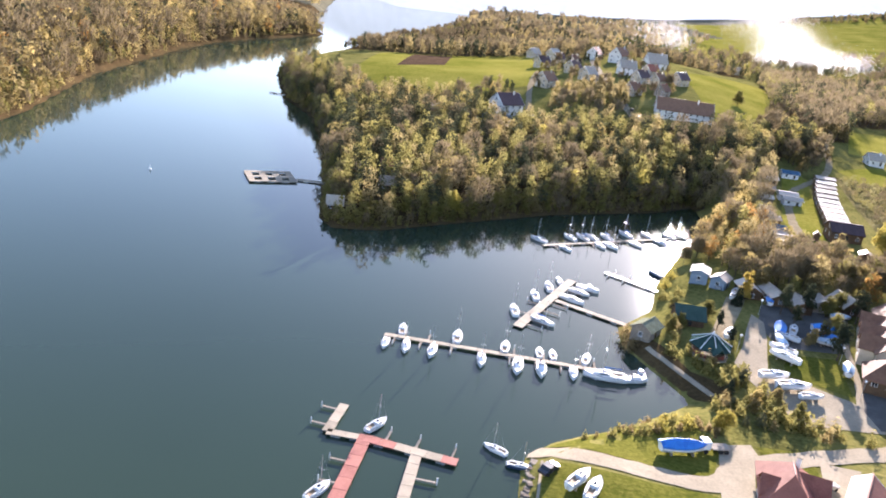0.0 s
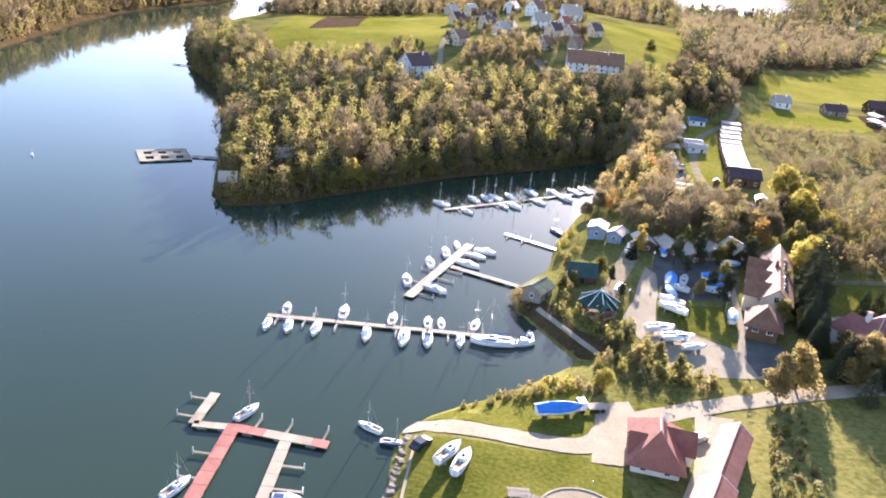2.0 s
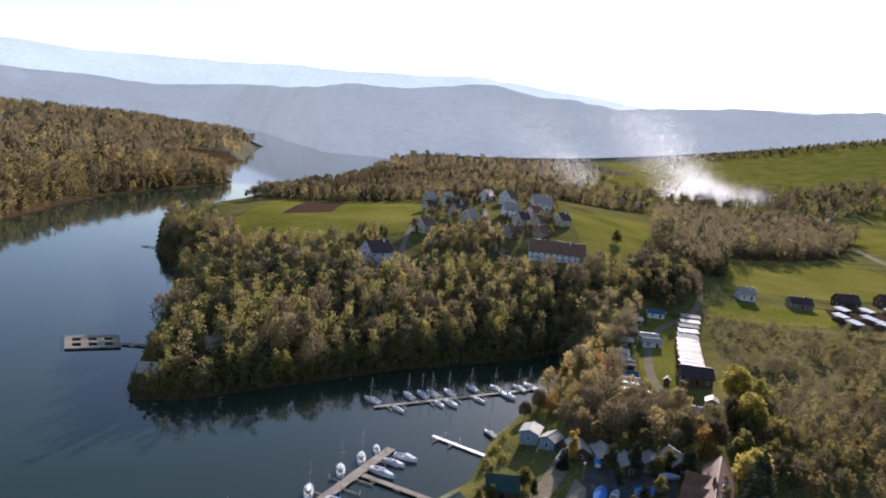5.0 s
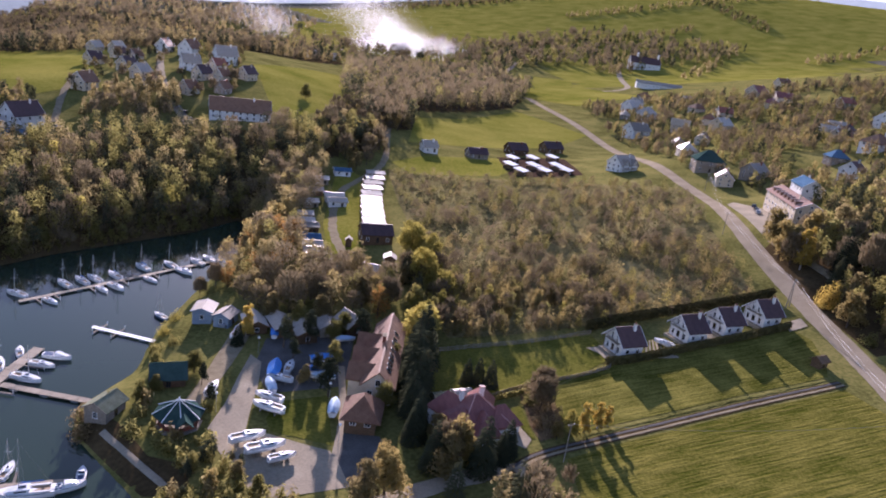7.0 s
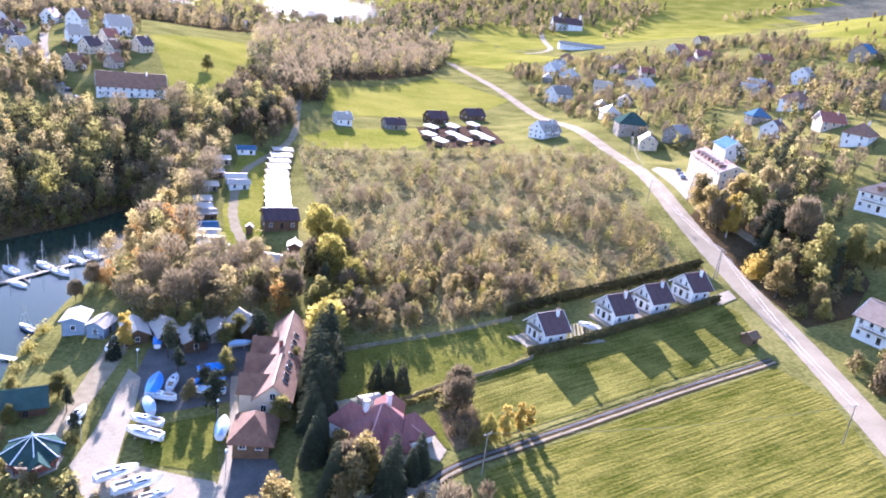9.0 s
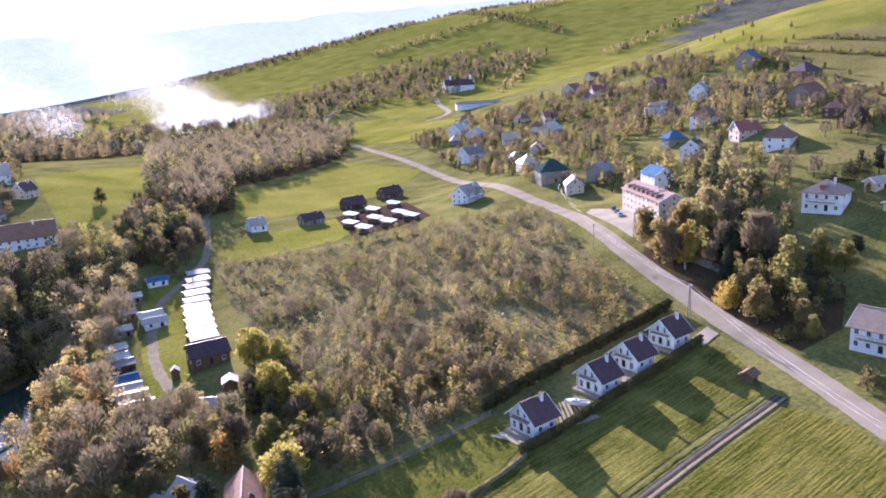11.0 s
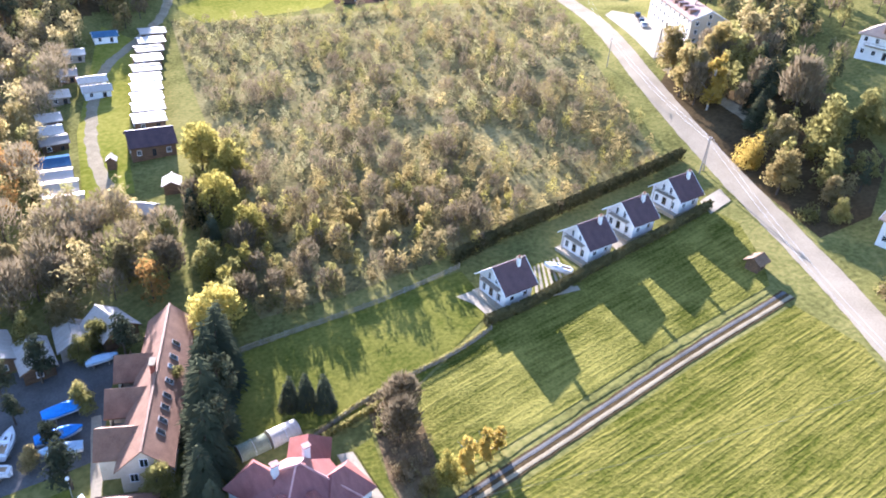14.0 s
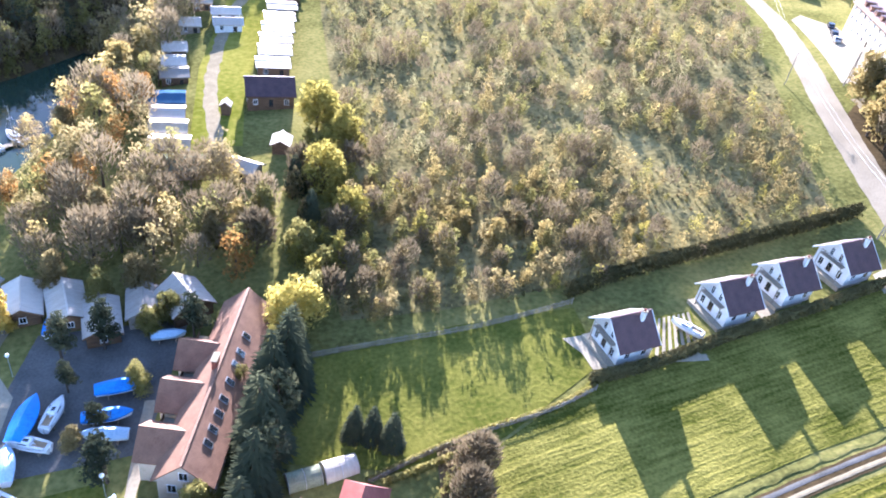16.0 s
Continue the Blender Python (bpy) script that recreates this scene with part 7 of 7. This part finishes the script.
wood("woods", ((74, 197), (75, 236), (87, 262), (92, 240), (84, 215), (83, 197)), 4.6, {"yellow": 3, "olive": 1.5, "brown": 1.2, "twig": 1}, 220, 0.40, 6.0, "thick trees between campsite and scrub", "woods", 28, clear=((75, 248, 5),))
def scrub_zone(lo, hi):
    """Keeps one belt of the scrub by its distance from the sunny south edge, with ragged borders and gaps."""
    gaps = patchy(-0.13, 0.055)
    def keep(x, y, r):
        d = (y - 196) - 0.16 * (x - 100) + 16 * np.array([noise.noise((a * 0.03, b * 0.03, 9.0)) for a, b in zip(x.ravel(), y.ravel())]).reshape(x.shape)
        return (d >= lo) & (d < hi) & gaps(x, y, r)
    return keep


wood("scrub", SCRUB, 3.1, {"brown": 1.6, "ochre": 2.6, "olive": 1.6, "twig": 2.2, "yellow": 1.0}, 125, 0.25, 5.2, "young golden birches and willows at the sunny edge of the scrub", "scrub", 27, trunks=False, scale=(0.4, 1.2), wide=2.0, keep=scrub_zone(-40, 46))
wood("scrub", SCRUB, 3.3, {"twig": 3.2, "brown": 1.8, "sage": 1.8, "olive": 1.6, "ochre": 0.5}, 115, 0.25, 4.5, "grey-brown willow bushes in the middle of the scrub", "scrub", 22, trunks=False, scale=(0.35, 1.25), wide=2.1, keep=scrub_zone(40, 95))
wood("scrub", SCRUB, 3.8, {"sage": 2.4, "olive": 2.6, "twig": 2.0, "brown": 0.8}, 95, 0.25, 3.5, "low green bushes in the grassy end of the scrub", "scrub", 32, trunks=False, scale=(0.35, 1.3), wide=2.0, keep=scrub_zone(85, 220))
wood("scrub", SCRUB, 8.5, {"twig": 2.8, "olive": 1.8, "ochre": 1.2, "brown": 1.2}, 230, 0.28, 6.0, "taller rounded bushes standing out of the scrub", "bushes", 30, trunks=False, scale=(0.6, 1.2), wide=2.3, keep=patchy(-0.02, 0.03))
wood("scrub", SCRUB, 1.6, {"scrub": 1.6, "sage": 3.4, "olive": 1.6}, 14, 0.22, 0.8, "dry autumn tussocks of tall grass and herbs", "scrub", 21, trunks=False, scale=(0.4, 1.4), keep=patchy(-0.3, 0.07))
wood("scrub", ((86, 192), (130, 197), (150, 204), (140, 222), (112, 232), (92, 232), (80, 215)), 4.6, {"twig": 2.2, "ochre": 1.6, "brown": 1.4, "olive": 1.2, "yellow": 0.6}, 220, 0.27, 5.0, "taller bushes at the scrub's sunny edge", "bushes", 23, trunks=False)
wood("woods", ((90, 134), (80, 136), (74, 120), (92, 92), (120, 88), (100, 106), (92, 112)), 3.4, {"scrub": 3, "twig": 2, "brown": 2, "rust": 0.7}, 120, 0.34, 3.0, "brown thicket at the field's end", "bushes", 24, trunks=False)
wood("woods", ((64, 126), (66, 133), (88, 131), (86, 124)), 6.0, {"needle": 2.5, "brown": 1, "twig": 1}, 300, 0.42, 8.0, "dark spruces beside the access road", "woods", 25)
wood("scrub", ((42, 100), (50, 128), (55, 126), (52, 108), (46, 90)), 2.2, {"sage": 2, "olive": 2, "scrub": 1}, 60, 0.26, 1.6, "rough weeds beside the long store", "bushes", 26, trunks=False)
# the village on the slope
VILLAGE = ((222, 215), (236, 262), (262, 330), (252, 372), (266, 420), (288, 540), (330, 690), (420, 720), (560, 640), (540, 470), (470, 390), (380, 300), (330, 235), (275, 228), (240, 205))
HOMES = ((476, 638, 13), (462, 582, 11), (352, 632, 13), (343, 588, 12), (300, 520, 13), (338, 527, 11), (360, 509, 12), (279, 417, 11), (261, 367, 13), (254, 340, 9), (272, 343, 9), (511, 469, 13), (476, 393, 13), (439, 445, 12), (330, 334, 10), (309, 334, 8), (299, 311, 9), (312, 294, 9), (299, 265, 10), (348, 292, 10), (368, 410, 10), (370, 541, 9), (232, 252, 13), (238, 270, 13), (244, 287, 13), (266, 298, 11), (222, 262, 14), (270, 200, 22), (262, 214, 16), (351, 245, 14), (405, 449, 9), (401, 434, 8), (394, 599, 9), (443, 571, 9), (470, 520, 9), (322, 470, 9), (395, 560, 9), (282, 250, 9))
wood("trees", VILLAGE, 6.2, {"brown": 2.2, "olive": 2.6, "ochre": 0.9, "needle": 2.6, "twig": 2.6}, 90, 0.6, 7.5, "garden trees and spruces scattered through the village", "trees", 31, clear=HOMES, scale=(0.5, 1.25), keep=patchy(-0.16, 0.028))
wood("woods", ((205, 170), (196, 182), (200, 205), (212, 245), (226, 250), (236, 220), (228, 196), (216, 180)), 6.4, {"olive": 2.4, "brown": 1.6, "twig": 1.8, "needle": 1}, 230, 0.5, 8.5, "shady garden trees above the road", "woods", 32, clear=((205, 158, 12),), scale=(0.7, 1.2))
wood("woods", ((238, 262), (252, 270), (290, 290), (262, 250), (240, 225), (226, 226), (222, 246)), 5.6, {"needle": 3, "olive": 1.5, "brown": 1}, 200, 0.52, 8.5, "dark spruces round the hotel", "woods", 33, clear=((232, 252, 11), (237, 268, 12), (243, 285, 12), (254, 285, 9)))
wood("woods", ((176, 116), (184, 150), (194, 152), (204, 140), (214, 120), (200, 90), (168, 60), (164, 92)), 4.4, {"scrub": 2, "twig": 3, "olive": 2, "brown": 2}, 150, 0.42, 4.6, "bushes and bare thicket below the white house", "bushes", 34, clear=((178, 130, 8), (172, 108, 7)))
wood("hedge", ((262, 222), (284, 222), (292, 204), (288, 184), (282, 186), (286, 203), (280, 216), (262, 217)), 3.4, {"needle": 1}, 130, 0.5, 6.0, "dark conifer hedge round the small houses", "hedge", 35)
# far woods
wood("woods", WOODS_VALE, 7.4, {"twig": 3.2, "brown": 0.8, "needle": 4, "olive": 2.2}, 100, 0.7, 14, "tall bare wood beside the fields", "woods", 41)
wood("woods", WOODS_NORTH, 11.0, {"brown": 2.5, "twig": 1.5, "needle": 2, "ochre": 0.8}, 60, 1.2, 13, "mixed wood behind the headland's meadow", "woods", 42, scale=(0.6, 1.0), keep=lambda x, y, r: x > -150 - (y - 600) * 0.12)
wood("woods", WOODS_BANK, 7.5, {"ochre": 2.0, "brown": 3.4, "twig": 2.4, "needle": 1.1, "rust": 0.4}, 60, 0.95, 14, "steep autumn forest on the far bank", "woods", 43,
     keep=lambda x, y, r: (shore_distance(x, y) < 60) & (y < 900) & (y > 90), trunks=True)
wood("woods", ((-240, 90), (-240, 300), (-290, 600), (-300, 900), (-420, 1000), (-420, 500), (-340, 90)), 4.8, {"ochre": 2, "brown": 3, "olive": 1.6, "twig": 1}, 42, 0.85, 9, "trees that lean over the far bank's waterline", "woods", 54, trunks=False, keep=lambda x, y, r: (shore_distance(x, y) < 30) & (x < -160 - y * 0.2), scale=(0.5, 1.2))
wood("woods", WOODS_BANK, 13.0, {"brown": 3, "ochre": 1.4, "twig": 2, "needle": 2.2}, 26, 1.9, 15, "forest over the hill across the lake", "woods", 44,
     keep=lambda x, y, r: (shore_distance(x, y) >= 58) & (shore_distance(x, y) < 330) & (y < 1700) & (y > 60), trunks=False)
wood("woods", ((-500, 1010), (-520, 1240), (-700, 1740), (-1050, 2300), (-1700, 2300), (-1500, 1300), (-900, 1000)), 22.0, {"brown": 3, "twig": 2, "needle": 2.5}, 40, 1.9, 16, "forest on the point by the upper lake", "woods", 50, trunks=False)
wood("woods", ((150, 640), (330, 850), (450, 1000), (900, 1250), (700, 1500), (200, 1250), (60, 1150), (120, 900)), 14.0, {"brown": 1.2, "twig": 3, "needle": 3, "olive": 2.4}, 40, 1.5, 13, "loose far woods down the valley", "woods", 45, trunks=False,
     keep=lambda x, y, r: (r.uniform(size=x.shape) < 0.8) & ~inside(x, y, ((330, 800), (356, 1038), (510, 1137), (530, 1010), (480, 850), (390, 800))))
wood("woods", ((-285, 700), (-240, 660), (-190, 700), (-165, 900), (-180, 1320), (-292, 1340), (-288, 950)), 9.0, {"brown": 2, "twig": 2, "needle": 1.5, "olive": 1}, 60, 0.9, 7.5, "low trees on the spit beside the upper lake", "woods", 51, trunks=False)
wood("woods", ((-290, 1250), (-350, 1560), (-300, 1850), (0, 1800), (150, 1500), (60, 1200), (-150, 1150)), 19.0, {"brown": 3, "twig": 2, "needle": 2}, 34, 1.9, 12, "mixed woods in the valley floor", "woods", 52, trunks=False, keep=lambda x, y, r: r.uniform(size=x.shape) < 0.7)
for poly, seed in ((((420, 1300), (900, 1450), (900, 1490), (420, 1340)), 61), (((700, 1650), (1300, 1750), (1300, 1800), (700, 1700)), 62), (((300, 1900), (1000, 2000), (1000, 2180), (300, 2050)), 63), (((900, 1100), (1500, 1300), (1490, 1340), (890, 1130)), 64), (((1000, 1400), (1100, 2000), (1150, 2000), (1050, 1400)), 65), (((620, 980), (860, 1240), (840, 1260), (600, 1000)), 66), (((1100, 2000), (1800, 1900), (1900, 2300), (1100, 2300)), 67)):
    wood("hedgerow", poly, 17.0, {"brown": 3, "olive": 2, "needle": 1}, 20, 2.3, 9, "dark hedgerow of trees between far fields", "hedgerow", seed, trunks=False)
for line, seed in ((((570, 462), (566, 407), (575, 347)), 71), (((544, 473), (539, 423), (535, 385), (541, 328)), 72), (((445, 357), (400, 306), (366, 268), (375, 236)), 73)):
    strip_l, strip_r = [(x - 3, y) for x, y in line], [(x + 3, y) for x, y in line[::-1]]
    wood("hedgerow", tuple(strip_l + strip_r), 3.0, {"brown": 3, "olive": 2, "twig": 1}, 40, 0.5, 2.6, "low ragged hedge between hill pastures", "hedgerow", seed, trunks=False)
wood("trees", ((-62, 640), (-62, 445), (-45, 390), (-12, 392), (0, 440), (28, 470), (28, 566), (20, 650)), 9.0, {"brown": 2, "olive": 1.5, "needle": 1, "twig": 1}, 110, 0.6, 6.0, "garden trees among the houses on the headland", "trees", 46,
     keep=lambda x, y, r: (np.abs(x + 20 - (y - 460) * 0.0) > 5) & (r.uniform(size=x.shape) < 0.5), clear=((-45, 405, 14), (-55, 425, 10)))
wood("trees", ((-44, 392), (-46, 420), (-22, 452), (-8, 440), (-4, 402)), 6.0, {"brown": 3, "ochre": 1, "twig": 1}, 160, 0.6, 8.5, "clump of brown trees beside the guest house", "trees", 47)
wood("woods", ((-210, 560), (-60, 645), (60, 760), (60, 800), (-120, 720), (-230, 640)), 9.0, {"needle": 2, "brown": 2, "twig": 1}, 80, 0.9, 11, "line of trees behind the meadow", "woods", 48)
wood("trees", ((300, 150), (240, 90), (330, 110), (420, 250), (560, 420), (700, 640), (620, 640), (420, 320), (330, 235)), 34.0, {"brown": 2, "olive": 2, "needle": 1}, 110, 0.6, 5.0, "scattered field trees on the hillside", "trees", 49)

for kind, x, y, s in (
        ("gold", 31, 199, 1.0), ("spruce", 29, 195, 0.6), ("yellow", 83, 255, 1.3), ("yellow", 88, 246, 1.1), ("yellow", 82, 231, 1.25), ("yellow", 86, 220, 0.95), ("yellow", 74, 194, 1.15), ("ochre", 112, 211, 0.62), ("ochre", 107, 215, 0.55), ("ochre", 117, 213, 0.55), ("yellow", 103, 212, 0.4), ("olive", 70, 222, 0.9), ("olive", 76, 212, 0.8), ("spruce", 79, 222, 0.7), ("spruce", 77, 232, 0.8), ("olive", 78, 198, 0.8),
        ("gold", 75, 189, 0.5), ("twig", 50, 216, 0.9), ("brown", 62, 216, 0.9), ("ochre", 66, 219, 0.85), ("twig", 69, 214, 0.9), ("ochre", 50, 224, 0.9), ("brown", 42, 222, 1.0),
        ("pine", 59, 194, 0.85), ("pine", 49, 170, 0.9), ("pine", 46, 194, 0.85), ("pine", 40, 193, 0.8), ("olive", 60, 163, 0.7), ("pine", 42, 186, 0.55), ("pine", 47, 178, 0.6), ("olive", 52, 185, 0.6), ("brown", 44, 176, 0.5), ("olive", 55, 198, 0.7), ("olive", 44, 204, 0.75), ("brown", 50, 206, 0.85), ("brown", 37, 208, 0.85), ("olive", 52, 196, 0.6), ("olive", 12, 184, 0.5), ("olive", 20, 182, 0.55), ("pine", 22, 176, 0.5), ("pine", 24, 168, 0.45), ("olive", 10, 170, 0.5),
        ("spruce", 65.5, 160, 1.0), ("spruce", 67, 164, 1.3), ("pine", 69.5, 167, 1.1), ("spruce", 68.5, 171, 1.5), ("pine", 71, 174, 1.2), ("spruce", 70, 178, 1.5), ("spruce", 72.5, 181, 1.5), ("spruce", 73, 185, 1.3), ("spruce", 66, 155, 0.9), ("spruce", 64.5, 151, 0.9), ("olive", 66, 182, 0.6),
        ("spruce", 81, 172, 0.6), ("spruce", 83.5, 171, 0.65), ("spruce", 86, 169.5, 0.65), ("ochre", 56, 135, 1.1), ("ochre", 71.5, 143, 1.05), ("brown", 68, 139, 0.95), ("spruce", 75, 138.5, 1.15), ("spruce", 81.5, 142.5, 0.8), ("spruce", 79.6, 141, 0.7), ("gold", 77.5, 142.5, 0.4), ("bush_yellow", 74.5, 143.5, 1.2), ("ochre", 72.6, 144.4, 0.4), ("spruce", 66, 141, 1.0),
        ("gold", 103.6, 149.2, 0.72), ("gold", 100.2, 148.4, 0.8), ("gold", 106.2, 149.8, 0.55), ("yellow", 96.6, 147.8, 0.6), ("ochre", 93.6, 146.8, 0.45), ("twig", 94, 158, 0.8), ("twig", 96, 163, 0.75), ("bush_brown", 92, 152, 1.1), ("bush", 93, 161, 1.3),
        ("brown", 51.5, 132, 0.95), ("twig", 69, 142, 0.9), ("brown", 69, 150, 0.7),
        ("yellow", 18, 127, 0.5), ("bush_yellow", 11, 125, 1.2), ("bush", 3, 120, 1.1), ("bush_yellow", 6, 122, 1.1), ("ochre", 26, 140, 0.45), ("brown", 30, 142, 0.45), ("olive", 34, 137, 0.45), ("olive", 22, 146, 0.4),
        ("round", 197, 196, 1.0), ("ochre", 194, 184, 1.15), ("brown", 199.5, 175, 0.75), ("olive", 204, 180, 0.8), ("olive", 196.5, 170, 0.6), ("bush", 193, 174, 1.4), ("gold", 206, 221, 1.65), ("ochre", 205, 231, 1.5), ("twig", 205, 225, 1.1), ("spruce", 214, 213, 1.3), ("spruce", 209, 208, 0.9), ("ochre", 213, 246, 1.3), ("brown", 211, 233, 1.1), ("ochre", 224, 240, 1.25), ("brown", 232, 236, 1.3),
        ("olive", 210, 189, 1.6), ("olive", 216, 193, 1.2), ("twig", 220, 206, 1.45), ("olive", 228, 185, 0.9), ("spruce", 222, 218, 1.0), ("pine", 234, 186, 0.7), ("olive", 224, 190, 1.25), ("brown", 206, 196, 1.0), ("bush", 188, 150, 1.3), ("bush_brown", 184, 140, 1.2), ("ochre", 240, 150, 0.55),
        ("ochre", 40, 282, 1.3), ("ochre", 44, 292, 1.15), ("rust", 46, 270, 1.0), ("ochre", 36, 270, 1.1), ("brown", 30, 262, 0.8), ("gold", -74, 232, 0.7), ("yellow", -60, 236, 0.8), ("olive", 5, 168, 0.4), ("bush_brown", 0, 166, 1.4), ("bush_brown", 1, 160, 1.3),
        ("bush", 10, 196, 1.2), ("bush_yellow", 11, 206, 1.2), ("bush_yellow", 13, 214, 1.1), ("bush", 14, 198, 1.0), ("twig", 22, 236, 0.7), ("twig", 18, 232, 0.55), ("bush", 24, 166, 1.0), ("bush", 10, 158, 1.2), ("olive", 13, 174, 0.4),
        ("gold", 225, 198, 0.3), ("ochre", 270, 208, 0.35), ("spruce", 100, 470, 1.2), ("spruce", 92, 460, 1.1), ("olive", 60, 478, 0.9)):
    plant(kind, x, y, s)


# ---- smoke of a field fire: a plume of fine white flakes, thinning as it drifts ----
SMOKE = material("pale_smoke", (0.90, 0.90, 0.90), (0.96, 0.96, 0.96), scale=0.05, rough=1.0, leafy=0.92)
srng = np.random.default_rng(3)
count = 140000
s = srng.uniform(0, 1, count) ** 1.5
base = srng.uniform(size=count) < 0.42
far_plume = (srng.uniform(size=count) < 0.2) & ~base
knot = np.where(base, srng.integers(0, 9, count), 9 + (s * 14).astype(int))
kx, kz = srng.normal(0, 1, 24), srng.normal(0, 1, 24)
px = np.where(base, 238 + 34 * kx[knot], np.where(far_plume, 60 - 130 * s, 235 - 150 * s) + 18 * kx[knot] * s)
pz = np.where(base, 36 + 8 * kz[knot], 42 + 125 * s ** 1.2 + 8 * kz[knot])
spreadr = np.where(base, 12, 12 + 30 * s)
at = np.stack([px, 1130 + 12 * kz[knot], pz], 1) + srng.normal(size=(count, 3)) * spreadr[:, None] * np.array([1.0, 1.0, 0.7])
at[:, 2] = np.maximum(at[:, 2], 20)
tagged(new("smoke", leaves_mesh("smoke", leaf_quads(srng, at, unit(srng, count), 0.38)[:, :3], (SMOKE,))), "white smoke drifting from a small field fire", "smoke", kind="stuff")
